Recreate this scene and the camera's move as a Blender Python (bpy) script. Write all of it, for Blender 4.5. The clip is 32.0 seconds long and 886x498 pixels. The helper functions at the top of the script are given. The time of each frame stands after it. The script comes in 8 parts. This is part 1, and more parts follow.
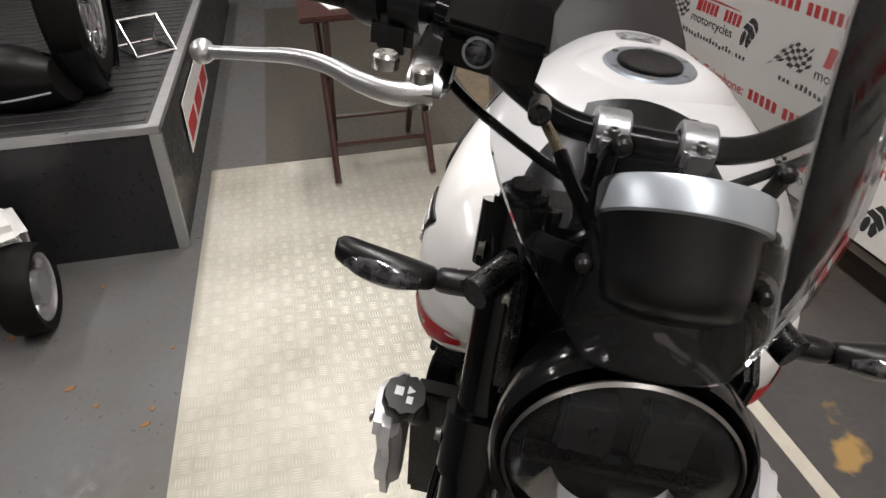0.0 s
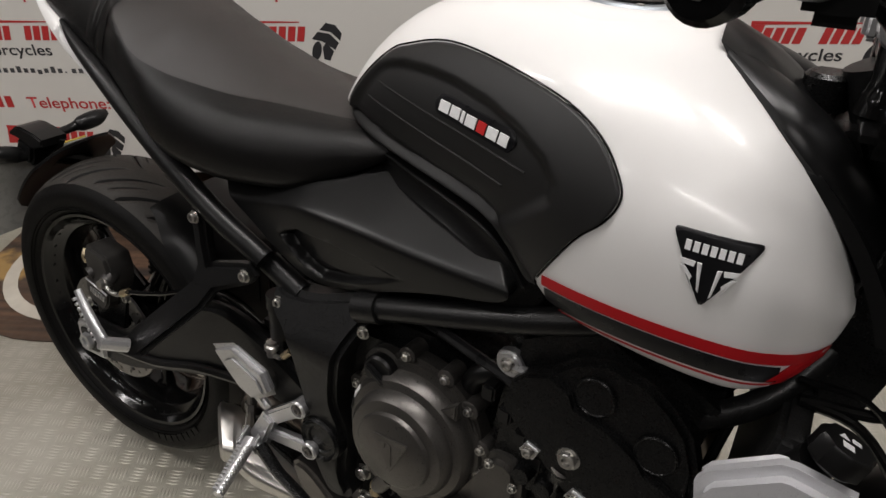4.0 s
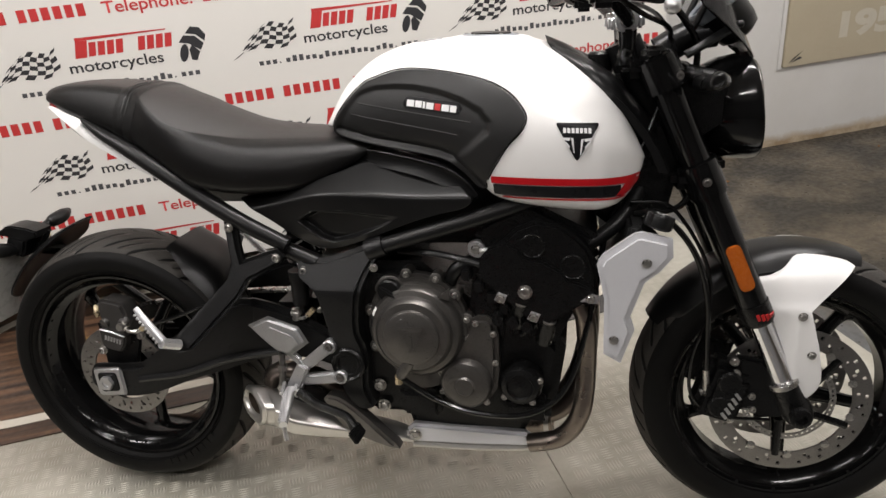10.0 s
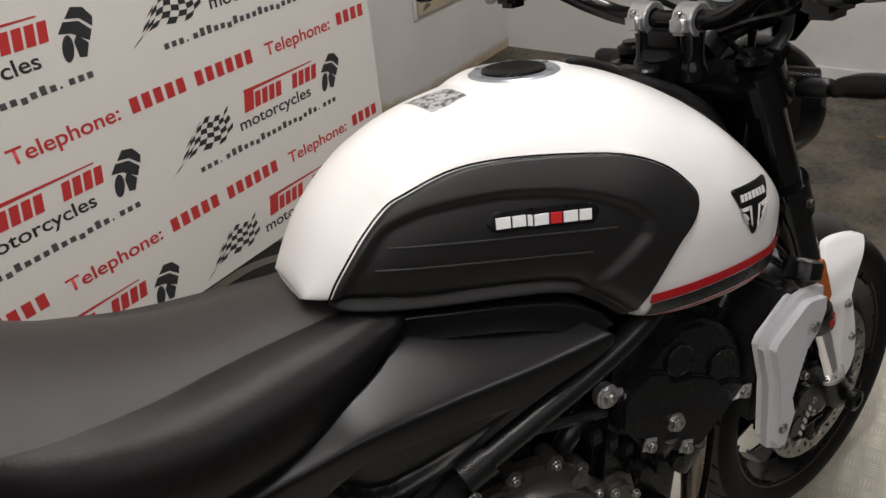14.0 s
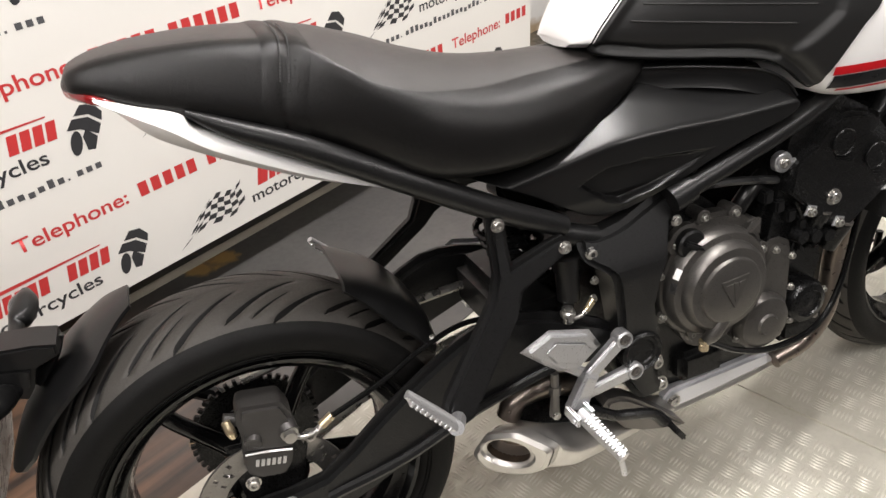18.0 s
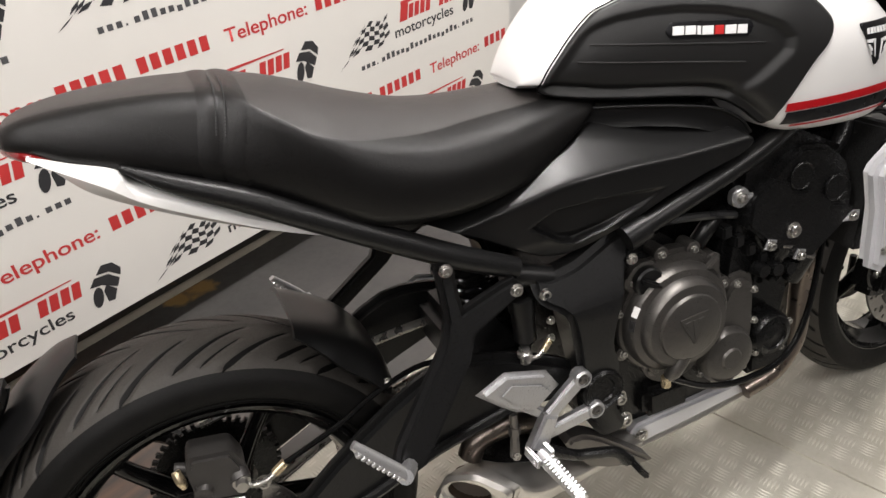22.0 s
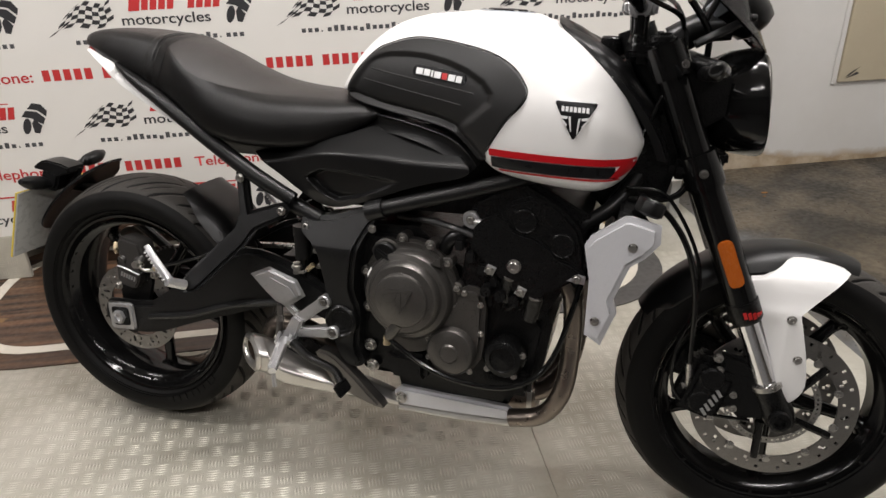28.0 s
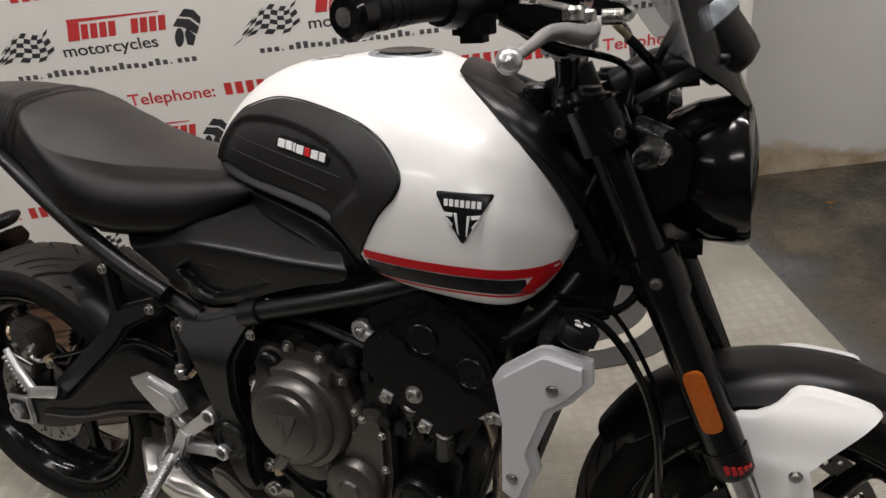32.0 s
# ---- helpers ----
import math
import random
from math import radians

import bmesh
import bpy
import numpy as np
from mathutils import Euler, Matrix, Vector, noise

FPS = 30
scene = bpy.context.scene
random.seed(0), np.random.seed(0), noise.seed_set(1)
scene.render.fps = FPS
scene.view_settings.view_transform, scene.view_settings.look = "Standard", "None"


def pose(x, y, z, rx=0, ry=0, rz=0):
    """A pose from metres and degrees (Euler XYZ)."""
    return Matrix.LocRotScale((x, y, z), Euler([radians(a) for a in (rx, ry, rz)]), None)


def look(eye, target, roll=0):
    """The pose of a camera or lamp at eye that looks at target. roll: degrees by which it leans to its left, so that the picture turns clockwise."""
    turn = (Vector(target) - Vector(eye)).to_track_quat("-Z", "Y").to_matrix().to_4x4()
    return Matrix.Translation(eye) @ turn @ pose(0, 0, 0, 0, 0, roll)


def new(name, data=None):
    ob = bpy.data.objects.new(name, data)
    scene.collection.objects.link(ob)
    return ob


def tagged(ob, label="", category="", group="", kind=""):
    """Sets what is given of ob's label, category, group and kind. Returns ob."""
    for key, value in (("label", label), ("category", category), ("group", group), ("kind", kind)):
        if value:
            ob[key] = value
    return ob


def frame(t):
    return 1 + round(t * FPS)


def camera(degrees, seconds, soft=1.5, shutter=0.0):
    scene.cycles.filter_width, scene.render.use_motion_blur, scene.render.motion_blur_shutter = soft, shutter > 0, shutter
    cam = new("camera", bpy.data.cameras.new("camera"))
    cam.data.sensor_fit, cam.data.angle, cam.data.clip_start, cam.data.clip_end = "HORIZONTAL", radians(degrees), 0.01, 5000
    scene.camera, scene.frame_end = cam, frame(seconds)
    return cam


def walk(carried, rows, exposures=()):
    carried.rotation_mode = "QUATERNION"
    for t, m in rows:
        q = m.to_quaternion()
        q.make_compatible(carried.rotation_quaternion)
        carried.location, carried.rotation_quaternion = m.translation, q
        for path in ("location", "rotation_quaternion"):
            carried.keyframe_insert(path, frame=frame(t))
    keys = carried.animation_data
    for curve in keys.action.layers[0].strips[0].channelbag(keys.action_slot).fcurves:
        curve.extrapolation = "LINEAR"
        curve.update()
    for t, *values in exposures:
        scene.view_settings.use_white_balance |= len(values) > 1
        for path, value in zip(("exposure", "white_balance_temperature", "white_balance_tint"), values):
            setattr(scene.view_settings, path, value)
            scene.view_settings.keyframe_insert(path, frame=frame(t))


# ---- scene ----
cam = camera(64.4, 32.0)
PATH = [
    (0, (1.715, 0.187, 1.267), (0.093, -0.287, 0.197), -2.0),
    (0.5, (1.701, 0.038, 1.265), (0.041, 0.034, 0.15), 1.1),
    (1, (1.695, -0.105, 1.277), (0.066, 0.196, 0.155), -1.3),
    (1.5, (1.575, -0.184, 1.236), (-0.047, 0.159, 0.116), -1.0),
    (2, (1.436, -0.2, 1.191), (-0.045, 0.316, -0.05), -1.7),
    (2.5, (1.384, -0.256, 1.177), (-0.005, 0.423, -0.092), 0.5),
    (3, (1.314, -0.45, 1.19), (0.175, 0.644, -0.037), 1.0),
    (3.5, (1.238, -0.543, 1.234), (0.16, 0.684, 0.08), -1.0),
    (4, (1.133, -0.525, 1.212), (0.192, 0.82, 0.069), -2.2),
    (4.5, (1.046, -0.509, 1.202), (0.318, 0.957, 0.052), -3.2),
    (6.5, (1.063, -1.045, 1.228), (0.512, 0.621, 0.27), -3.3),
    (7, (1.075, -1.155, 1.212), (0.396, 0.481, 0.283), -3.8),
    (7.5, (1.047, -1.209, 1.233), (0.414, 0.49, 0.387), -2.1),
    (8, (1.025, -1.21, 1.214), (0.54, 0.524, 0.345), -1.9),
    (8.5, (1.035, -1.227, 1.228), (0.597, 0.524, 0.367), -3.5),
    (9, (1.038, -1.254, 1.251), (0.621, 0.515, 0.415), -4.1),
    (9.5, (1.055, -1.232, 1.232), (0.628, 0.525, 0.376), -3.6),
    (10, (1.122, -1.162, 1.229), (0.632, 0.57, 0.357), -5.8),
    (10.5, (1.111, -1.093, 1.244), (0.577, 0.614, 0.347), -5.2),
    (11, (0.972, -0.956, 1.271), (0.514, 0.761, 0.354), -3.4),
    (11.5, (0.822, -0.826, 1.288), (0.513, 0.918, 0.359), -2.1),
    (12, (0.753, -0.666, 1.258), (0.657, 1.038, 0.215), -4.1),
    (12.5, (0.704, -0.471, 1.252), (0.84, 1.158, 0.1), -6.4),
    (13, (0.648, -0.415, 1.242), (0.981, 1.178, 0.08), -5.8),
    (13.5, (0.533, -0.426, 1.298), (1.202, 1.084, 0.169), -5.1),
    (15.5, (0.26, -0.717, 1.259), (1.024, 0.78, 0.175), -5.3),
    (16, (0.214, -0.73, 1.235), (0.99, 0.757, 0.145), -4.8),
    (16.5, (0.182, -0.731, 1.201), (0.959, 0.714, 0.056), -5.3),
    (17, (0.165, -0.722, 1.176), (0.927, 0.692, -0.016), -4.8),
    (17.5, (0.122, -0.722, 1.19), (0.76, 0.749, -0.004), -5.1),
    (18, (0.059, -0.733, 1.211), (0.574, 0.811, 0.049), -4.8),
    (18.5, (0.047, -0.738, 1.199), (0.5, 0.817, 0.026), -5.1),
    (19, (0.052, -0.743, 1.202), (0.439, 0.83, 0.029), -5.9),
    (19.5, (0.078, -0.753, 1.215), (0.443, 0.831, 0.049), -7.4),
    (20, (0.127, -0.77, 1.218), (0.586, 0.8, 0.067), -6.6),
    (20.5, (0.163, -0.77, 1.221), (0.619, 0.826, 0.105), -6.7),
    (21, (0.152, -0.748, 1.223), (0.547, 0.87, 0.115), -6.9),
    (21.5, (0.146, -0.742, 1.222), (0.546, 0.865, 0.102), -6.0),
    (22, (0.138, -0.73, 1.239), (0.656, 0.832, 0.102), -5.7),
    (22.5, (0.116, -0.684, 1.259), (0.821, 0.784, 0.097), -3.8),
    (23, (0.174, -0.658, 1.269), (1.015, 0.76, 0.137), -4.4),
    (23.5, (0.388, -0.65, 1.265), (1.061, 0.928, 0.237), -5.2),
    (24, (0.635, -0.68, 1.282), (1.154, 0.948, 0.243), -4.7),
    (24.1, (0.665, -0.681, 1.284), (1.167, 0.946, 0.235), -5.0),
    (24.5, (0.794, -0.607, 1.26), (1.239, 0.998, 0.154), -1.0),
    (25, (0.941, -0.527, 1.274), (1.068, 1.111, 0.134), 2.7),
    (25.5, (1.005, -0.576, 1.273), (0.726, 1.107, 0.228), -0.6),
    (26, (1.141, -0.713, 1.236), (0.531, 0.921, 0.257), -2.8),
    (26.5, (1.2, -0.83, 1.25), (0.561, 0.796, 0.276), -3.9),
    (28.5, (1.232, -1.22, 1.185), (0.607, 0.475, 0.327), -1.3),
    (29, (1.221, -1.214, 1.188), (0.565, 0.473, 0.337), -1.2),
    (29.5, (1.229, -1.197, 1.188), (0.627, 0.511, 0.339), -2.2),
    (30, (1.231, -1.189, 1.199), (0.641, 0.519, 0.342), -2.6),
    (30.5, (1.242, -1.165, 1.205), (0.671, 0.548, 0.344), -2.5),
    (31, (1.305, -0.967, 1.221), (0.681, 0.706, 0.321), -4.2),
    (31.5, (1.361, -0.804, 1.217), (0.553, 0.807, 0.35), -8.5),
    (32, (1.381, -0.711, 1.226), (0.552, 0.85, 0.29), -6.8),
]
EXPOSURES = [(0.0, 0.12), (1.0, -0.3), (2.0, -0.72), (3.0, -0.65), (4.0, -0.58), (4.5, -0.5), (6.5, 0.2), (8.0, 0.3), (9.0, 0.25), (11.0, 0.18), (12.0, -0.35), (13.0, -0.76), (13.5, -0.5), (16.0, -0.3), (17.0, 0.2), (18.0, 0.78), (19.0, 0.55), (21.0, 0.45), (22.0, 0.47), (23.5, 0.0), (24.0, -0.2), (25.0, -0.73), (25.5, -0.9), (26.0, -1.2), (26.5, -0.95), (28.5, 0.35), (30.5, 0.32), (31.0, 0.1), (32.0, -0.35)]
walk(cam, [(t, look(eye, target, roll)) for t, eye, target, roll in PATH], EXPOSURES)

# ---------------------------------------------------------------- world and light
ROOM = pose(0, 0, 0, 0, 0, 27.5)          # the room is turned against the motorcycle
CEIL = 2.9

world = bpy.data.worlds.new("world")
scene.world = world
world.use_nodes = True
world.node_tree.nodes["Background"].inputs[0].default_value = (0.8, 0.87, 1.0, 1)
world.node_tree.nodes["Background"].inputs[1].default_value = 0.01

# (u, v, length along u, watts): ceiling battens
BATTENS = [(-1.6, -0.35, 1.5, 36), (0.75, -0.35, 1.5, 46), (2.4, -0.1, 1.2, 24), (-1.6, -2.4, 1.5, 18), (0.9, -2.4, 1.5, 26), (-3.6, -1.4, 1.5, 24)]


# ---------------------------------------------------------------- materials
def material(name, colour, rough=0.5, metal=0.0, second=None, scale=8.0, amount=0.35, bump=0.0, bump_scale=60.0, rough_var=0.12, coat=0.0, sharp=False, detail=6.0, spec=0.5, sheen=0.0, coat_rough=0.04):
    """Principled material with two scales of colour variation, roughness variation and fine relief, in object metres."""
    m = bpy.data.materials.new(name)
    m.use_nodes = True
    nt = m.node_tree
    n, link = nt.nodes, nt.links.new
    p = n["Principled BSDF"]
    tc = n.new("ShaderNodeTexCoord")
    second = second or tuple(c * 0.75 for c in colour)
    big = n.new("ShaderNodeTexNoise")
    big.inputs["Scale"].default_value = scale
    big.inputs["Detail"].default_value = detail
    big.inputs["Roughness"].default_value = 0.62
    link(tc.outputs["Object"], big.inputs["Vector"])
    fine = n.new("ShaderNodeTexNoise")
    fine.inputs["Scale"].default_value = bump_scale
    fine.inputs["Detail"].default_value = 5.0
    link(tc.outputs["Object"], fine.inputs["Vector"])
    ramp = n.new("ShaderNodeMapRange")
    ramp.inputs["From Min"].default_value = 0.46 if sharp else 0.3
    ramp.inputs["From Max"].default_value = 0.56 if sharp else 0.72
    ramp.inputs["To Max"].default_value = amount
    link(big.outputs["Fac"], ramp.inputs["Value"])
    mix = n.new("ShaderNodeMix")
    mix.data_type = "RGBA"
    mix.inputs["A"].default_value = (*colour, 1)
    mix.inputs["B"].default_value = (*second, 1)
    link(ramp.outputs["Result"], mix.inputs["Factor"])
    link(mix.outputs["Result"], p.inputs["Base Color"])
    rr = n.new("ShaderNodeMapRange")
    rr.inputs["From Min"].default_value = 0.3
    rr.inputs["From Max"].default_value = 0.7
    rr.inputs["To Min"].default_value = max(0.02, rough - rough_var)
    rr.inputs["To Max"].default_value = min(1.0, rough + rough_var)
    link(fine.outputs["Fac"], rr.inputs["Value"])
    link(rr.outputs["Result"], p.inputs["Roughness"])
    p.inputs["Metallic"].default_value = metal
    p.inputs["Specular IOR Level"].default_value = spec
    p.inputs["Coat Weight"].default_value = coat
    p.inputs["Coat Roughness"].default_value = coat_rough
    p.inputs["Sheen Weight"].default_value = sheen
    p.inputs["Sheen Roughness"].default_value = 0.45
    if bump:
        b = n.new("ShaderNodeBump")
        b.inputs["Strength"].default_value = min(1.0, bump)
        b.inputs["Distance"].default_value = 0.002
        link(fine.outputs["Fac"], b.inputs["Height"])
        link(b.outputs["Normal"], p.inputs["Normal"])
    return m


def glassy(name, colour, alpha_mix, rough=0.03):
    """Thin clear plastic: a see-through film with a mirror gloss that grows to grazing angles."""
    m = bpy.data.materials.new(name)
    m.use_nodes = True
    nt = m.node_tree
    n, link = nt.nodes, nt.links.new
    out = n["Material Output"]
    n.remove(n["Principled BSDF"])
    t = n.new("ShaderNodeBsdfTransparent")
    t.inputs["Color"].default_value = (*colour, 1)
    g = n.new("ShaderNodeBsdfGlossy")
    g.inputs["Roughness"].default_value = rough
    fr = n.new("ShaderNodeFresnel")
    fr.inputs["IOR"].default_value = 1.3
    d = n.new("ShaderNodeBsdfDiffuse")
    d.inputs["Color"].default_value = (0.35, 0.35, 0.36, 1)
    mx, mx2 = n.new("ShaderNodeMixShader"), n.new("ShaderNodeMixShader")
    mx2.inputs["Fac"].default_value = alpha_mix
    link(t.outputs[0], mx2.inputs[1])
    link(d.outputs[0], mx2.inputs[2])
    link(fr.outputs[0], mx.inputs["Fac"])
    link(mx2.outputs[0], mx.inputs[1])
    link(g.outputs[0], mx.inputs[2])
    link(mx.outputs[0], out.inputs["Surface"])
    return m


WHITE = material("pearl_white_paint", (0.8, 0.79, 0.775), 0.3, 0, (0.78, 0.77, 0.755), 400, 0.3, coat=0.35, rough_var=0.0, coat_rough=0.1)
SATIN = material("satin_black_plastic", (0.0045, 0.0045, 0.00468), 0.33, 0, (0.006, 0.0059, 0.0058), 25, 0.5, bump=0.025, rough_var=0.05, bump_scale=900, spec=0.34)
PADM = material("matt_black_tank_pad", (0.008, 0.0079, 0.0079), 0.45, 0, (0.011, 0.0108, 0.0106), 20, 0.4, bump=0.14, bump_scale=1400, spec=0.42, rough_var=0.05)
GLOSSB = material("gloss_black_paint", (0.0035, 0.0035, 0.00364), 0.14, 0, (0.006, 0.00594, 0.00582), 20, 0.5, coat=0.06, rough_var=0.05, spec=0.28)
FRAMEM = material("frame_black_powder_coat", (0.006, 0.006, 0.0062), 0.35, 0, (0.009, 0.0089, 0.0087), 30, 0.5, bump=0.08, bump_scale=700, spec=0.3)
ENGB = material("engine_black_paint", (0.0036, 0.0036, 0.003744), 0.3, 0, (0.0065, 0.006435, 0.006305), 40, 0.5, bump=0.1, bump_scale=500, spec=0.26)
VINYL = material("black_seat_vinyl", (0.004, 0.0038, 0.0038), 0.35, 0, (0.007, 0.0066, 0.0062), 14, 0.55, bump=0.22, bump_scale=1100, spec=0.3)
RUBBER = material("tyre_rubber", (0.005, 0.0048, 0.0046), 0.55, 0, (0.009, 0.0086, 0.0082), 22, 0.5, bump=0.15, bump_scale=400, spec=0.11)
SCRUBBED = material("dusty_scrubbed_tread_unshaded", (0.046, 0.042, 0.037), 0.62, 0, (0.02, 0.0185, 0.017), 16, 0.6, bump=0.2, bump_scale=400, spec=0.3)
BRONZE = material("bronze_grey_engine_cover", (0.11, 0.104, 0.097), 0.36, 0.78, (0.08, 0.075, 0.07), 18, 0.5, bump=0.14, bump_scale=600, spec=0.5)
ALU = material("cast_aluminium", (0.6, 0.6, 0.61), 0.32, 0.85, (0.52, 0.52, 0.52), 16, 0.35, bump=0.03, bump_scale=500, rough_var=0.06)
BRUSHED = material("satin_stainless_steel", (0.6, 0.585, 0.56), 0.36, 0.93, (0.4, 0.375, 0.345), 9, 0.5, bump=0.03, bump_scale=300, rough_var=0.06)
CALIP = material("grey_caliper_casting", (0.05, 0.047, 0.045), 0.42, 0.4, (0.035, 0.033, 0.03), 30, 0.5, bump=0.15, bump_scale=500)
DARKSTEEL = material("smoke_darkened_steel", (0.2, 0.19, 0.18), 0.4, 0.9, (0.12, 0.11, 0.1), 12, 0.5, rough_var=0.06)
PIPE = material("heat_stained_header_pipe", (0.26, 0.225, 0.195), 0.32, 0.95, (0.14, 0.11, 0.095), 8, 0.6, rough_var=0.06)
SILVER = material("silver_painted_plastic", (0.6, 0.6, 0.62), 0.36, 0.2, (0.55, 0.55, 0.57), 20, 0.3, bump=0.05, bump_scale=900, spec=0.5)
CHROME = material("chrome_fork_tube", (0.78, 0.78, 0.8), 0.08, 1.0, (0.7, 0.7, 0.72), 20, 0.3, rough_var=0.04)
STEEL = material("bolt_steel", (0.46, 0.45, 0.43), 0.3, 0.95, (0.35, 0.33, 0.3), 60, 0.5)
DISCM = material("brake_disc_steel", (0.27, 0.26, 0.25), 0.36, 0.95, (0.19, 0.18, 0.17), 25, 0.5, bump=0.08, bump_scale=700)
RED = material("red_decal", (0.46, 0.006, 0.011), 0.4, 0, (0.4, 0.005, 0.01), 20, 0.3, spec=0.25)
REDP = material("red_plastic", (0.5, 0.02, 0.02), 0.4, 0, (0.4, 0.02, 0.02), 20, 0.3)
SEATTOP = material("dusty_seat_top_vinyl_pale_sheen", (0.023, 0.0195, 0.018), 0.46, 0, (0.011, 0.0098, 0.0092), 14, 0.6, bump=0.3, bump_scale=1300, spec=0.62)
BLACKDEC = material("carbon_black_decal", (0.005, 0.005, 0.006), 0.35, 0, (0.009, 0.009, 0.01), 200, 0.6, spec=0.2)
WHITEDEC = material("white_decal", (0.75, 0.75, 0.75), 0.3, 0, (0.7, 0.7, 0.7), 20, 0.3)
AMBER = material("amber_reflector", (0.5, 0.12, 0.01), 0.25, 0, (0.4, 0.085, 0.008), 150, 0.7, bump=0.5, bump_scale=700)
REDLENS = material("red_tail_lens", (0.2, 0.008, 0.01), 0.15, 0, (0.25, 0.01, 0.01), 30, 0.4, coat=0.6)
SMOKE = material("smoked_indicator_lens", (0.02, 0.02, 0.022), 0.12, 0.3, (0.09, 0.09, 0.1), 90, 0.9, coat=0.5, sharp=True)
GREYRIM = material("satin_silver_trim", (0.33, 0.36, 0.39), 0.36, 0.6, (0.3, 0.32, 0.35), 20, 0.3, rough_var=0.04)
BRASS = material("brake_union_brass", (0.6, 0.5, 0.34), 0.3, 0.9, (0.45, 0.36, 0.22), 60, 0.5)
RADCORE = material("radiator_core", (0.012, 0.012, 0.012), 0.6, 0.3, (0.03, 0.03, 0.03), 200, 0.6, bump=0.8, bump_scale=350)
YELLOW = material("yellow_plate_film", (0.75, 0.58, 0.08), 0.35, 0, (0.65, 0.48, 0.06), 20, 0.4)
PLATEBK = material("number_plate_backing", (0.5, 0.5, 0.48), 0.3, 0, (0.4, 0.4, 0.38), 20, 0.4)
SCREEN = glassy("smoked_clear_screen", (0.73, 0.735, 0.745), 0.003)
SOOT = material("sooty_pipe_bore", (0.17, 0.13, 0.1), 0.42, 0.8, (0.05, 0.036, 0.028), 30, 0.7)
LENS = glassy("clear_lens", (0.85, 0.86, 0.88), 0.02)

WALLW = material("white_painted_wall", (0.72, 0.71, 0.69), 0.6, 0, (0.58, 0.56, 0.52), 2.2, 0.45, bump=0.5, bump_scale=14)
CEILM = material("ceiling_paint", (0.4, 0.39, 0.37), 0.8, 0, (0.6, 0.59, 0.56), 2.0, 0.5, bump=0.2, bump_scale=30)
FLOORM = material("worn_painted_concrete", (0.115, 0.12, 0.125), 0.45, 0, (0.1, 0.085, 0.065), 2.4, 0.7, bump=0.35, bump_scale=45, rough_var=0.2, detail=9)


def dirty_end(m):
    """Brown trodden dirt with ragged patches over the far end of the floor."""
    n, link = m.node_tree.nodes, m.node_tree.links.new
    p = n["Principled BSDF"]
    tc = n.new("ShaderNodeTexCoord")
    sep = n.new("ShaderNodeSeparateXYZ")
    link(tc.outputs["Object"], sep.inputs["Vector"])
    nz = n.new("ShaderNodeTexNoise")
    nz.inputs["Scale"].default_value, nz.inputs["Detail"].default_value, nz.inputs["Roughness"].default_value = 4.0, 9, 0.6
    link(tc.outputs["Object"], nz.inputs["Vector"])
    add = n.new("ShaderNodeMath")
    add.operation = "MULTIPLY_ADD"
    add.inputs[1].default_value = 1.6
    link(nz.outputs["Fac"], add.inputs[0])
    link(sep.outputs["X"], add.inputs[2])
    mr = n.new("ShaderNodeMapRange")
    mr.inputs["From Min"].default_value, mr.inputs["From Max"].default_value = 2.55, 2.95
    link(add.outputs[0], mr.inputs["Value"])
    dirt = n.new("ShaderNodeValToRGB")
    dirt.color_ramp.elements[0].position, dirt.color_ramp.elements[0].color = 0.44, (0.034, 0.03, 0.024, 1)
    dirt.color_ramp.elements[1].position, dirt.color_ramp.elements[1].color = 0.62, (0.125, 0.102, 0.072, 1)
    speck = n.new("ShaderNodeTexNoise")
    speck.inputs["Scale"].default_value, speck.inputs["Detail"].default_value, speck.inputs["Roughness"].default_value = 26, 8, 0.75
    link(tc.outputs["Object"], speck.inputs["Vector"])
    blend = n.new("ShaderNodeMath")
    blend.operation = "MULTIPLY_ADD"
    blend.inputs[1].default_value, blend.inputs[2].default_value = 0.3, 0.0
    half = n.new("ShaderNodeMath")
    half.operation = "MULTIPLY"
    half.inputs[1].default_value = 0.7
    link(nz.outputs["Fac"], half.inputs[0])
    link(speck.outputs["Fac"], blend.inputs[0])
    link(half.outputs[0], blend.inputs[2])
    link(blend.outputs[0], dirt.inputs["Fac"])
    old = p.inputs["Base Color"].links[0].from_socket
    mix = n.new("ShaderNodeMix")
    mix.data_type = "RGBA"
    link(mr.outputs["Result"], mix.inputs["Factor"])
    link(old, mix.inputs["A"])
    link(dirt.outputs["Color"], mix.inputs["B"])
    link(mix.outputs["Result"], p.inputs["Base Color"])


dirty_end(FLOORM)


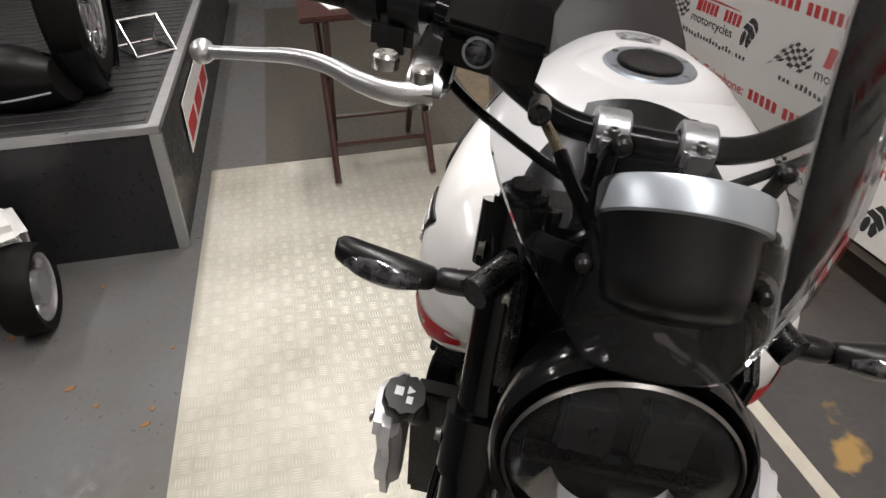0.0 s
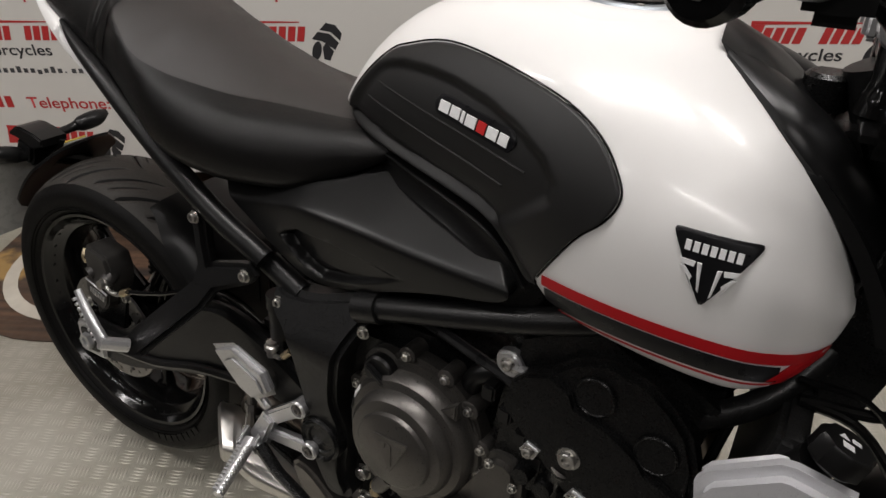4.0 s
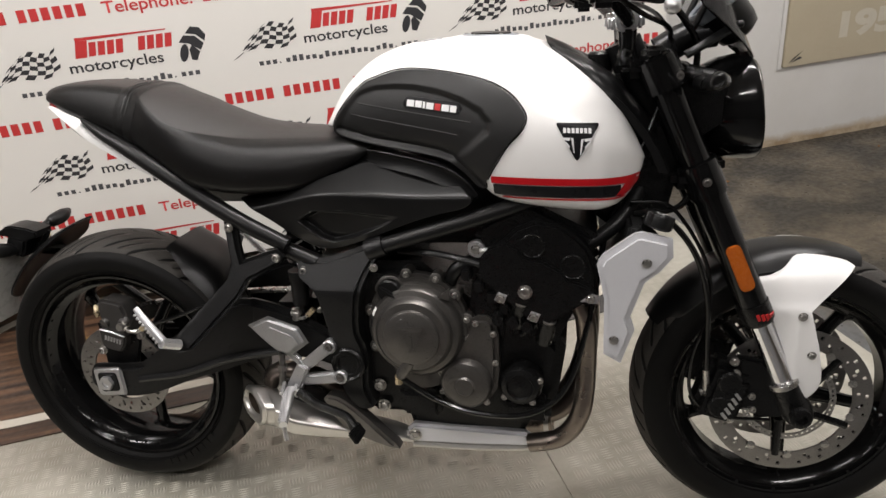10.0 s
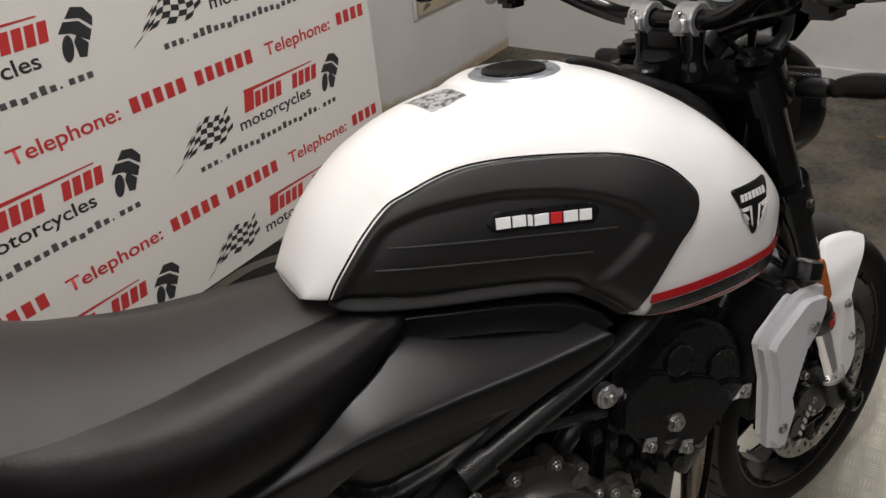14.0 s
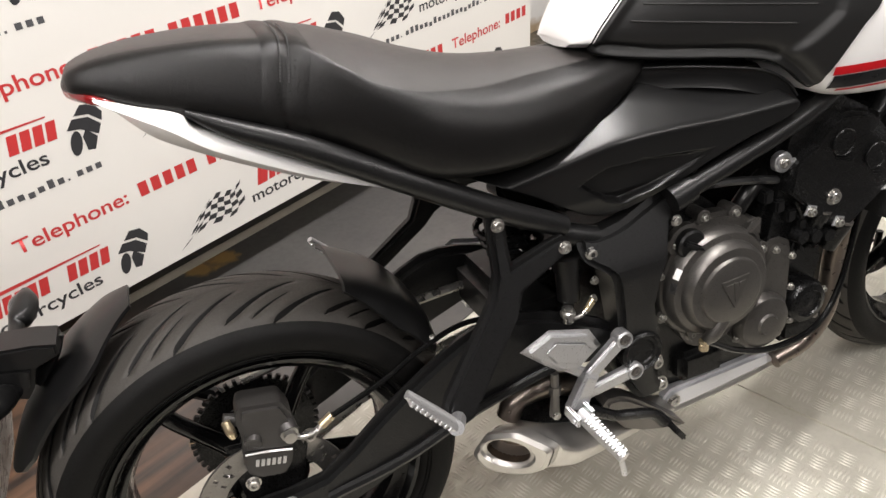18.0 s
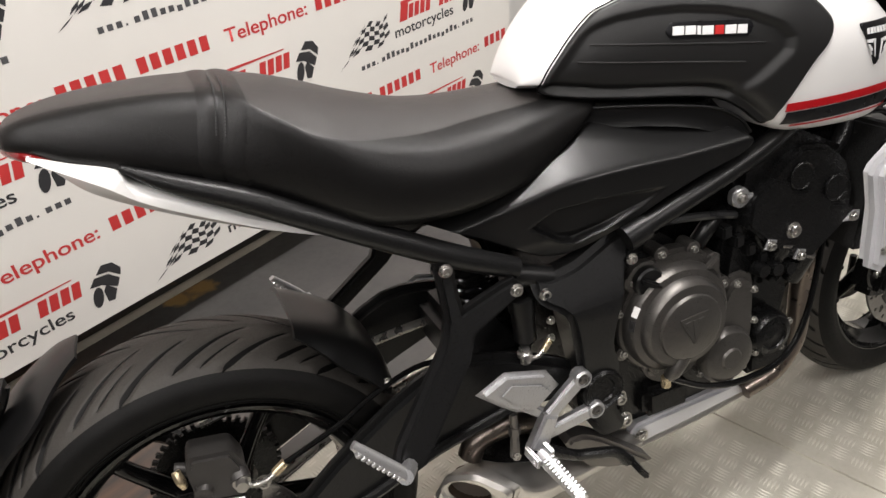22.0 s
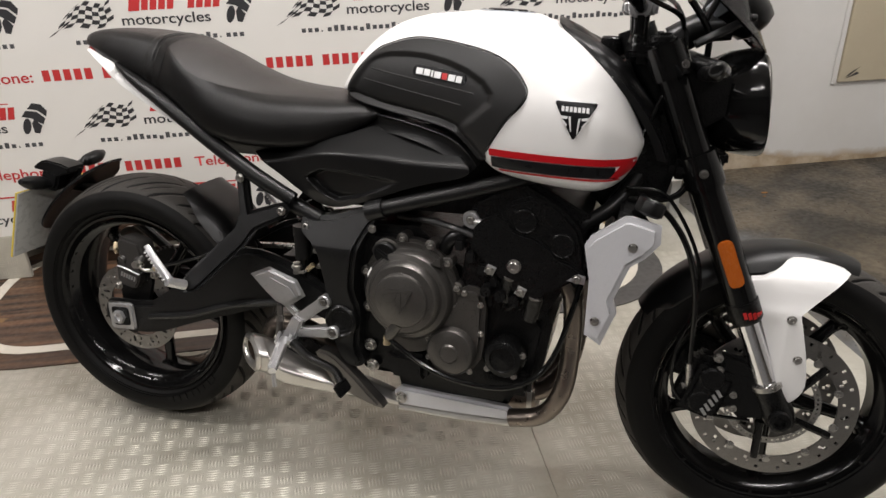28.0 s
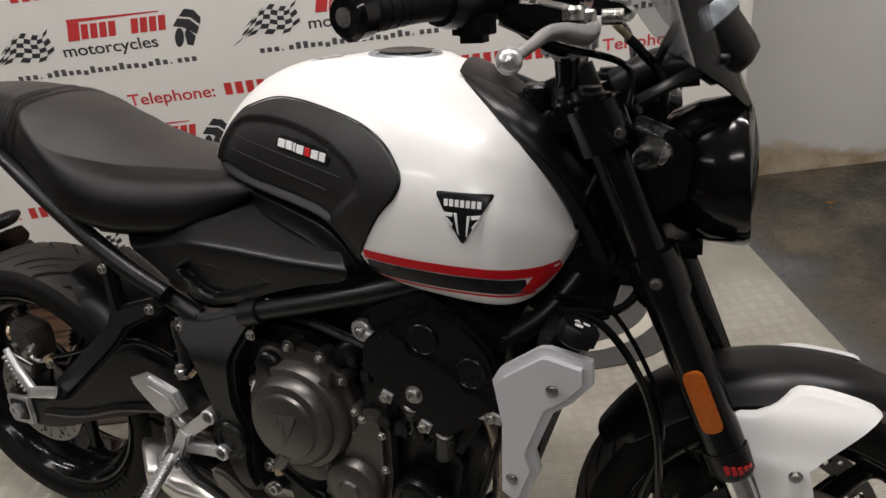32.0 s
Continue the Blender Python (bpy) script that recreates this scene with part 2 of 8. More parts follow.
def stained_wall():
    """White wall paint with ragged brown damp stains along the foot, widest near one end, and faint grey scuffs."""
    m = material("stained_white_wall", (0.72, 0.71, 0.69), 0.6, 0, (0.58, 0.56, 0.52), 2.2, 0.45, bump=0.5, bump_scale=14)
    n, link = m.node_tree.nodes, m.node_tree.links.new
    p = n["Principled BSDF"]
    tc = n.new("ShaderNodeTexCoord")
    sep = n.new("ShaderNodeSeparateXYZ")
    link(tc.outputs["Object"], sep.inputs["Vector"])
    nz = n.new("ShaderNodeTexNoise")
    nz.inputs["Scale"].default_value, nz.inputs["Detail"].default_value, nz.inputs["Roughness"].default_value = 5.0, 9, 0.68
    link(tc.outputs["Object"], nz.inputs["Vector"])
    tall = n.new("ShaderNodeMapRange")
    tall.inputs["From Min"].default_value, tall.inputs["From Max"].default_value = 2.75, 2.0
    tall.inputs["To Min"].default_value, tall.inputs["To Max"].default_value = 0.12, 0.34
    link(sep.outputs["X"], tall.inputs["Value"])
    top = n.new("ShaderNodeMath")
    top.operation = "MULTIPLY"
    link(nz.outputs["Fac"], top.inputs[0])
    link(tall.outputs["Result"], top.inputs[1])
    gap = n.new("ShaderNodeMath")
    gap.operation = "SUBTRACT"
    link(top.outputs[0], gap.inputs[0])
    link(sep.outputs["Z"], gap.inputs[1])
    mask = n.new("ShaderNodeMapRange")
    mask.inputs["From Min"].default_value, mask.inputs["From Max"].default_value = -0.004, 0.035
    mask.inputs["To Max"].default_value = 0.85
    link(gap.outputs[0], mask.inputs["Value"])
    tint = n.new("ShaderNodeValToRGB")
    tint.color_ramp.elements[0].position, tint.color_ramp.elements[0].color = 0.4, (0.3, 0.19, 0.075, 1)
    tint.color_ramp.elements[1].position, tint.color_ramp.elements[1].color = 0.62, (0.6, 0.5, 0.36, 1)
    link(nz.outputs["Fac"], tint.inputs["Fac"])
    old = p.inputs["Base Color"].links[0].from_socket
    mix = n.new("ShaderNodeMix")
    mix.data_type = "RGBA"
    link(mask.outputs["Result"], mix.inputs["Factor"])
    link(old, mix.inputs["A"])
    link(tint.outputs["Color"], mix.inputs["B"])
    link(mix.outputs["Result"], p.inputs["Base Color"])
    return m


STAINW = stained_wall()
# For added walls out of view, dark so that black parts reflect less.
DARKW = material("unseen_dark_wall", (0.1, 0.094, 0.088), 0.7, 0, (0.05, 0.05, 0.05), 1.5, 0.9, bump=0.2, bump_scale=20)
CHEQ = material("worn_chequer_plate_aluminium", (0.56, 0.54, 0.475), 0.46, 0.4, (0.28, 0.26, 0.2), 2.6, 0.8, bump=0.2, bump_scale=90, rough_var=0.16, detail=9)
TREADM = material("polished_tread_aluminium", (0.6, 0.58, 0.515), 0.48, 0.4, (0.36, 0.335, 0.27), 2.6, 0.75, bump=0.05, bump_scale=120, rough_var=0.1, detail=9)
BANNERW = material("printed_banner_vinyl", (0.72, 0.70, 0.66), 0.5, 0, (0.66, 0.64, 0.6), 1.6, 0.5, bump=0.08, bump_scale=20)
PRINTR = material("banner_red_ink", (0.5, 0.035, 0.035), 0.5, 0, (0.45, 0.03, 0.03), 10, 0.3)
PRINTK = material("banner_black_ink", (0.025, 0.025, 0.028), 0.5, 0, (0.035, 0.035, 0.035), 10, 0.3)
PLATF = material("black_laminate_panel", (0.012, 0.012, 0.013), 0.35, 0, (0.022, 0.022, 0.022), 6, 0.5, bump=0.06, bump_scale=50)
RUBMAT = material("ribbed_black_rubber", (0.025, 0.025, 0.026), 0.5, 0, (0.05, 0.048, 0.045), 5, 0.5, bump=0.2, bump_scale=80)
TRIM = material("aluminium_edge_trim", (0.5, 0.5, 0.5), 0.4, 0.8, (0.38, 0.38, 0.37), 12, 0.5)
WOODR = material("red_brown_stool_wood", (0.045, 0.013, 0.01), 0.35, 0, (0.026, 0.01, 0.008), 14, 0.6, bump=0.1, bump_scale=120)
BOARDM = material("sandy_notice_board", (0.5, 0.44, 0.32), 0.6, 0, (0.42, 0.36, 0.26), 3, 0.5, bump=0.1, bump_scale=60)
PAPER = material("white_paper", (0.75, 0.74, 0.72), 0.6, 0, (0.6, 0.6, 0.6), 20, 0.4)
BOXRED = material("red_scooter_paint", (0.4, 0.02, 0.02), 0.3, 0, (0.3, 0.02, 0.02), 10, 0.3, coat=0.4)
LAMPM = bpy.data.materials.new("lit_diffuser")
LAMPM.use_nodes = True
LAMPM.node_tree.nodes["Principled BSDF"].inputs["Emission Color"].default_value = (1.0, 0.96, 0.92, 1)
LAMPM.node_tree.nodes["Principled BSDF"].inputs["Emission Strength"].default_value = 6.0


def wood_print():
    """Dark plank print of the display mat: long grain along u, brown at one end, near black at the other, ochre wear."""
    m = material("dark_plank_print_vinyl", (0.05, 0.048, 0.047), 0.42, 0, (0.09, 0.085, 0.08), 5, 0.7, bump=0.1, bump_scale=60)
    n, link = m.node_tree.nodes, m.node_tree.links.new
    p = n["Principled BSDF"]
    tc = n.new("ShaderNodeTexCoord")
    mp = n.new("ShaderNodeMapping")
    mp.inputs["Scale"].default_value = (1.2, 22, 1)
    link(tc.outputs["Object"], mp.inputs["Vector"])
    nz = n.new("ShaderNodeTexNoise")
    nz.inputs["Scale"].default_value = 1.6
    nz.inputs["Detail"].default_value = 6
    link(mp.outputs["Vector"], nz.inputs["Vector"])
    r = n.new("ShaderNodeValToRGB")
    r.color_ramp.elements[0].position, r.color_ramp.elements[0].color = 0.35, (0.02, 0.013, 0.01, 1)
    r.color_ramp.elements[1].position, r.color_ramp.elements[1].color = 0.68, (0.13, 0.07, 0.04, 1)
    link(nz.outputs["Fac"], r.inputs["Fac"])
    sep = n.new("ShaderNodeSeparateXYZ")
    link(tc.outputs["Object"], sep.inputs["Vector"])
    mr = n.new("ShaderNodeMapRange")
    mr.inputs["From Min"].default_value, mr.inputs["From Max"].default_value = -0.25, 0.35
    link(sep.outputs["X"], mr.inputs["Value"])
    old = p.inputs["Base Color"].links[0].from_socket
    mix = n.new("ShaderNodeMix")
    mix.data_type = "RGBA"
    link(mr.outputs["Result"], mix.inputs["Factor"])
    link(r.outputs["Color"], mix.inputs["A"])
    link(old, mix.inputs["B"])
    sp = n.new("ShaderNodeTexNoise")
    sp.inputs["Scale"].default_value = 3.1
    sp.inputs["Detail"].default_value = 8
    link(tc.outputs["Object"], sp.inputs["Vector"])
    sr = n.new("ShaderNodeMapRange")
    sr.inputs["From Min"].default_value, sr.inputs["From Max"].default_value = 0.62, 0.66
    link(sp.outputs["Fac"], sr.inputs["Value"])
    mix2 = n.new("ShaderNodeMix")
    mix2.data_type = "RGBA"
    mix2.inputs["B"].default_value = (0.34, 0.21, 0.07, 1)
    link(sr.outputs["Result"], mix2.inputs["Factor"])
    link(mix.outputs["Result"], mix2.inputs["A"])
    link(mix2.outputs["Result"], p.inputs["Base Color"])
    return m


WOODMAT = wood_print()


# ---------------------------------------------------------------- mesh tools
SIDE = {"on": False, "m": Matrix.Identity(4)}     # right-hand parts of the motorcycle are laid out in axes of their own


def part(name, bm, mat, parent=None, label="", angle=35, m=None):
    """Links a bmesh as one mesh object, under a thing or a part."""
    if SIDE["on"] and m is None and max(v.co.y for v in bm.verts) < 0:
        bmesh.ops.transform(bm, matrix=SIDE["m"], verts=bm.verts)
    bmesh.ops.recalc_face_normals(bm, faces=bm.faces)
    me = bpy.data.meshes.new(name)
    bm.to_mesh(me)
    bm.free()
    me.materials.append(mat)
    me.shade_smooth()
    me.set_sharp_from_angle(angle=radians(angle))
    ob = new(name, me)
    if parent is not None:
        ob.parent = parent
    if m is not None:
        ob.matrix_basis = m
    if label:
        ob["label"] = label
    return ob


def more(name, ob, parent, m):
    """Another object on the mesh of ob."""
    o = new(name, ob.data)
    o.parent = parent
    o.matrix_basis = m
    return o


def bm_new():
    return bmesh.new()


def bevelled(bm, width, segments=2):
    bmesh.ops.bevel(bm, geom=[e for e in bm.edges if e.is_manifold and e.calc_face_angle(0) > 0.5], offset=width, segments=segments, affect="EDGES", clamp_overlap=True)
    return bm


def box(x0, x1, y0, y1, z0, z1, bevel=0.0, segments=2):
    bm = bm_new()
    bmesh.ops.create_cube(bm, size=1, matrix=Matrix.LocRotScale(((x0 + x1) / 2, (y0 + y1) / 2, (z0 + z1) / 2), None, (abs(x1 - x0), abs(y1 - y0), abs(z1 - z0))))
    return bevelled(bm, bevel, segments) if bevel else bm


def join(*bms):
    """All bmeshes in one."""
    first = bms[0]
    for other in bms[1:]:
        me = bpy.data.meshes.new("tmp")
        other.to_mesh(me)
        first.from_mesh(me)
        bpy.data.meshes.remove(me)
        other.free()
    return first


def mirrored(bm):
    bmesh.ops.transform(bm, matrix=Matrix.Diagonal((1, -1, 1, 1)), verts=bm.verts)
    bmesh.ops.reverse_faces(bm, faces=bm.faces)
    return bm


def moved(bm, m):
    bmesh.ops.transform(bm, matrix=m, verts=bm.verts)
    return bm


def rings_to_bm(rings, closed=True, caps=True):
    """A skin over rings of equally many points."""
    bm = bm_new()
    vs = [[bm.verts.new(p) for p in ring] for ring in rings]
    k = len(rings[0])
    for a, b in zip(vs, vs[1:]):
        for i in range(k if closed else k - 1):
            j = (i + 1) % k
            bm.faces.new((a[i], a[j], b[j], b[i]))
    if caps and closed:
        bm.faces.new(vs[0])
        bm.faces.new(list(reversed(vs[-1])))
    bmesh.ops.remove_doubles(bm, verts=bm.verts, dist=1e-6)
    return bm


def spline(points, per=6, closed=False):
    """Catmull-Rom through the points, of any dimension."""
    pts = [np.array(p, float) for p in points]
    n = len(pts)
    out = []
    for i in range(n if closed else n - 1):
        p1, p2 = pts[i], pts[(i + 1) % n]
        p0 = pts[i - 1] if (closed or i) else 2 * p1 - p2
        p3 = pts[(i + 2) % n] if (closed or i + 2 < n) else 2 * p2 - p1
        for s in range(per):
            t = s / per
            out.append(0.5 * (2 * p1 + (p2 - p0) * t + (2 * p0 - 5 * p1 + 4 * p2 - p3) * t * t + (3 * p1 - p0 - 3 * p2 + p3) * t ** 3))
    if not closed:
        out.append(pts[-1])
    return out


def tube(points, radius, sides=12, per=5, smooth=True, squash=1.0):
    """A swept round bar; points may carry a radius of their own as a fourth number."""
    pts = [(*p, radius) if len(p) == 3 else p for p in points]
    path = spline(pts, per) if smooth and len(pts) > 2 else [np.array(p, float) for p in pts]
    rings, up = [], None
    for i, p in enumerate(path):
        a, b = path[max(i - 1, 0)][:3], path[min(i + 1, len(path) - 1)][:3]
        d = Vector(b - a).normalized()
        if up is None:
            up = d.orthogonal().normalized()
        up = (up - d * up.dot(d)).normalized()
        side = d.cross(up)
        rings.append([Vector(p[:3]) + (up * math.cos(q) + side * math.sin(q) * squash) * p[3] for q in [2 * math.pi * k / sides for k in range(sides)]])
    return rings_to_bm(rings)


def lathe(profile, centre=(0, 0, 0), axis="Y", sides=48, start=0.0, sweep=360.0):
    """A turned body: profile rows of (radius, along the axis)."""
    turn = {"Y": Euler((radians(-90), 0, 0)), "X": Euler((0, radians(90), 0)), "Z": Euler((0, 0, 0))}[axis].to_matrix()
    full = sweep >= 360
    k = sides if full else sides + 1
    rings = []
    for r, h in profile:
        rings.append([turn @ Vector((max(r, 1e-5) * math.cos(q), max(r, 1e-5) * math.sin(q), h)) + Vector(centre) for q in [radians(start + sweep * i / sides) for i in range(k)]])
    return rings_to_bm(rings, closed=full, caps=False)


def plate(outline, y0, y1, bevel=0.004, curve=0):
    """A plate with an outline in x and z between two sideways places, its edges rounded."""
    pts = spline(outline, curve, True) if curve else outline
    bm = bm_new()
    a = [bm.verts.new((p[0], y0, p[1])) for p in pts]
    b = [bm.verts.new((p[0], y1, p[1])) for p in pts]
    n = len(pts)
    bm.faces.new(a)
    bm.faces.new(list(reversed(b)))
    for i in range(n):
        bm.faces.new((a[i], b[i], b[(i + 1) % n], a[(i + 1) % n]))
    bmesh.ops.recalc_face_normals(bm, faces=bm.faces)
    if bevel:
        bmesh.ops.bevel(bm, geom=[e for e in bm.edges if abs(e.verts[0].co.y - e.verts[1].co.y) < 1e-6], offset=bevel, segments=2, affect="EDGES", clamp_overlap=True)
    return bm


def smooth01(t):
    t = min(1.0, max(0.0, t))
    return t * t * (3 - 2 * t)


def edge_distance(x, z, poly):
    """How far a point lies inside a closed outline; below 0 outside."""
    best, inside = 1e9, False
    n = len(poly)
    for i in range(n):
        (ax, az), (bx, bz) = poly[i], poly[(i + 1) % n]
        dx, dz = bx - ax, bz - az
        t = max(0.0, min(1.0, ((x - ax) * dx + (z - az) * dz) / (dx * dx + dz * dz + 1e-12)))
        best = min(best, math.hypot(x - ax - t * dx, z - az - t * dz))
        if (az > z) != (bz > z) and x < (bx - ax) * (z - az) / (bz - az) + ax:
            inside = not inside
    return best if inside else -best


def skin(outline, centre, surface, lift=lambda x, z, r: 0.003, rings=10, per=5, depth=0.006):
    """A panel that follows surface(x, z) -> half width, on the right side, within an outline seen from the side; lift raises it, depth turns its rim in."""
    pts = spline(outline, per, True) if per > 1 else [np.array(p, float) for p in outline]
    c = np.array(centre, float)
    levels = [(i / rings) ** 0.8 for i in range(1, rings)] + [0.985, 1.0]
    bm = bm_new()

    def at(q, r, extra=0.0):
        return (q[0], -(surface(q[0], q[1]) + lift(q[0], q[1], r) + extra), q[1])

    mid = bm.verts.new(at(c, 0))
    prev = None
    for r in levels:
        row = [bm.verts.new(at(c + (p - c) * r, r, -0.001 if r == 1.0 else 0.0)) for p in pts]
        for i in range(len(row)):
            j = (i + 1) % len(row)
            if prev is None:
                bm.faces.new((mid, row[i], row[j]))
            else:
                bm.faces.new((prev[i], row[i], row[j], prev[j]))
        prev = row
    rim = [bm.verts.new((v.co.x, v.co.y + depth, v.co.z)) for v in prev]
    for i in range(len(rim)):
        j = (i + 1) % len(rim)
        bm.faces.new((prev[i], rim[i], rim[j], prev[j]))
    return bm


def lerp_table(x, table):
    return float(np.interp(x, [r[0] for r in table], [r[1] for r in table]))


def smooth_table(table, per=8):
    return [tuple(p) for p in spline(table, per)]


def thing(name, label, category, m=None, group="", kind=""):
    e = new(name)
    e.empty_display_size = 0.1
    if m is not None:
        e.matrix_basis = m
    return tagged(e, label, category, group, kind)


def bolt_mesh(r=0.007, h=0.005):
    """A socket-head bolt along y, head towards -y."""
    return lathe([(r * 1.35, 0.0), (r * 1.35, -0.001), (r, -0.001), (r, -h * 0.85), (r * 0.85, -h), (r * 0.52, -h), (r * 0.5, -h * 0.45), (0, -h * 0.45)], sides=14)


def bolts(places, parent, r=0.007, h=0.006, mat=None):
    first = None
    for x, y, z in places:
        m = Matrix.Translation((x, y, z))
        if SIDE["on"]:
            m = SIDE["m"] @ m
        if first is None:
            first = part("bolt", bolt_mesh(r * 0.86, h), mat or STEEL, parent, m=m)
        else:
            more("bolt", first, parent, m)


# ---------------------------------------------------------------- the room
def room_part(name, bm, mat, label="", category="", kind="structure", parent=None, group=""):
    ob = part(name, bm, mat, parent, m=None if parent is not None else ROOM)
    return tagged(ob, label, category, group, kind) if parent is None else ob


U0, U1, V0, V1 = -5.2, 3.64, -4.6, 1.38
room_part("floor", box(U0, U1, V0, V1, -0.1, -0.004), FLOORM, "worn grey painted concrete showroom floor with brown patches", "floor")
room_part("wall_back", box(U0 - 0.12, U1 + 0.12, V1, V1 + 0.12, -0.1, CEIL), STAINW, "white painted showroom wall with rusty damp stains at its foot", "wall")
room_part("wall_right", box(U1, U1 + 0.12, V0, V1 - 0.002, -0.1, CEIL), WALLW, "white painted wall with a fire door joint", "wall")
# Unseen left and front walls and ceiling close the room, darkened to limit bounce.
room_part("wall_left", box(U0 - 0.12, U0, V0, V1 - 0.002, -0.1, CEIL), DARKW, "unseen far wall, kept dark to hold down bounced light", "wall")
room_part("wall_front", box(U0 - 0.12, U1 + 0.12, V0 - 0.12, V0, -0.1, CEIL), DARKW, "unseen far wall, kept dark to hold down bounced light", "wall")
room_part("ceiling", box(U0 - 0.12, U1 + 0.12, V0 - 0.12, V1 + 0.12, CEIL, CEIL + 0.1), CEILM, "unseen showroom ceiling, toned down to cut bounced light", "ceiling")

# door joint and bolt rod on the right wall
dj = thing("door_1", "white double door with a dark joint and a floor bolt", "door", ROOM, kind="structure")
SCUFFW = material("scuffed_white_door_paint", (0.76, 0.75, 0.735), 0.5, 0, (0.5, 0.475, 0.43), 3.4, 0.5, bump=0.4, bump_scale=16, detail=9)
part("door_leaf", box(U1 - 0.03, U1 - 0.004, -1.45, -0.545, 0.0, 2.05, 0.004), SCUFFW, dj)
part("door_leaf", box(U1 - 0.03, U1 - 0.004, -0.525, 0.37, 0.0, 2.05, 0.004), SCUFFW, dj)
part("foot_rail", box(U1 - 0.042, U1 - 0.0305, -0.522, 0.368, 0.002, 0.105, 0.004), SCUFFW, dj)
part("foot_rail", box(U1 - 0.042, U1 - 0.0305, -1.448, -0.548, 0.002, 0.105, 0.004), SCUFFW, dj)
part("wall_mark", lathe([(0.006, 0.0), (0.005, -0.003), (0, -0.003)], (U1 - 0.03, 0.19, 0.22), "X", 10), PLATF, dj)
part("joint", box(U1 - 0.012, U1 - 0.003, -0.546, -0.524, 0.0, 2.05), PLATF, dj)
rod = part("bolt_rod", tube([(U1 - 0.04, -0.585, 0.02), (U1 - 0.04, -0.585, 0.6)], 0.007), TRIM, dj)
part("keep", box(U1 - 0.05, U1 - 0.03, -0.605, -0.565, 0.16, 0.19, 0.003), TRIM, rod)
part("handle", tube([(U1 - 0.045, -0.585, 0.34), (U1 - 0.075, -0.62, 0.34), (U1 - 0.075, -0.7, 0.335)], 0.008), TRIM, rod)

# sandy board on the back wall
nb = thing("notice_board", "sandy beige board on the white wall with pale figures", "board", ROOM)
part("panel", box(2.8, 3.63, V1 - 0.016, V1 - 0.002, 0.39, 1.35, 0.003), BOARDM, nb)
part("edge_strip", box(2.775, 2.797, V1 - 0.01, V1 - 0.002, 0.38, 1.35, 0.002), WALLW, nb)

# chequer-plate sheets under the motorcycle, dark floor panel and white plank beside them
PANELM = material("brown_grey_floor_panel", (0.075, 0.066, 0.052), 0.5, 0, (0.055, 0.05, 0.042), 3, 0.6, bump=0.1, bump_scale=50)
room_part("floor_panel", box(-4.0, -1.206, -0.82, 0.21, -0.0035, -0.0005, 0.001), PANELM, "flat brown-grey board panel on the floor", "floor panel")
TANM = material("tan_worn_strip", (0.2, 0.15, 0.09), 0.6, 0, (0.1, 0.085, 0.065), 9, 0.8, bump=0.2, bump_scale=40)
room_part("floor_strip", box(-4.0, -1.206, 0.215, 0.36, -0.0036, -0.0012), TANM, "worn tan strip along the floor panel", "floor strip")
pk = part("white_plank", box(-1.255, -1.21, 0.66, 1.3, -0.0035, 0.035, 0.004), PAPER, None, m=ROOM)
tagged(pk, "white painted wooden plank lying at the plate's edge", "plank")
TREAD_P = 0.042


def tread_bars(u0, u1, v0, v1, top):
    """Raised five-bar tread: little roofs, in cells that turn by a quarter, one joined mesh."""
    nu, nv = int((u1 - u0) / TREAD_P), int((v1 - v0) / TREAD_P)
    verts, faces = [], []
    half, wide, high = TREAD_P * 0.43, 0.0028, 0.0023
    base = np.array([[-half, 0, 0], [0, -wide, 0], [half, 0, 0], [0, wide, 0], [-half * 0.5, 0, high], [half * 0.5, 0, high]])
    quads = [(0, 1, 5, 4), (1, 2, 5, 5), (2, 3, 4, 5), (3, 0, 4, 4)]
    tris = [(0, 1, 4), (1, 5, 4), (1, 2, 5), (2, 3, 5), (3, 4, 5), (3, 0, 4)]
    block_v, k = [], 0
    for i in range(nu):
        for j in range(nv):
            cu, cv = u0 + (i + 0.5) * TREAD_P, v0 + (j + 0.5) * TREAD_P
            flip = (i + j) % 2
            for b in range(5):
                off = (b - 2) * TREAD_P * 0.185
                v = base.copy()
                v[:, 1] += off
                if flip:
                    v = v[:, [1, 0, 2]] * np.array([1, -1, 1])
                worn = 0.55 + 0.45 * math.sin(2.3 * cu + 1.1 + 1.4 * math.sin(1.7 * cv)) * math.cos(2.9 * cv - 0.6 + math.sin(3.1 * cu))
                v[:, 2] *= (0.45 + 0.55 * worn) * (0.3 + 0.7 * smooth01((cu + 0.7) / 0.8)) * (1 - 0.2 * smooth01((cu - 0.75) / 0.4))
                verts.append(v + np.array([cu, cv, top]))
                faces += [(a + k, b2 + k, c2 + k) for a, b2, c2 in tris]
                k += 6
    me = bpy.data.meshes.new("tread")
    me.from_pydata(np.concatenate(verts).tolist(), [], faces)
    me.materials.append(TREADM)
    me.shade_smooth()
    return me


for (a, b) in ((-1.2, 0.928), (0.929, 1.92)):
    sh = part("chequer_plate", box(a, b, -1.04, 1.12, -0.004, 0.0, 0.0), CHEQ, None, m=ROOM)
    tagged(sh, "worn aluminium five-bar chequer plate sheet on the floor", "floor plate", "chequer plates", "structure")
    t = new("tread", tread_bars(a + 0.03, b - 0.02, -1.03, 0.28 if a < 0 else 0.62, 0.0))
    t.parent = sh
    t["kind"] = "stuff"
    if a > 0:
        part("bent_edge", box(0.9285, 0.938, -1.04, 0.24, -0.001, 0.0028, 0.0012), CHEQ, sh)


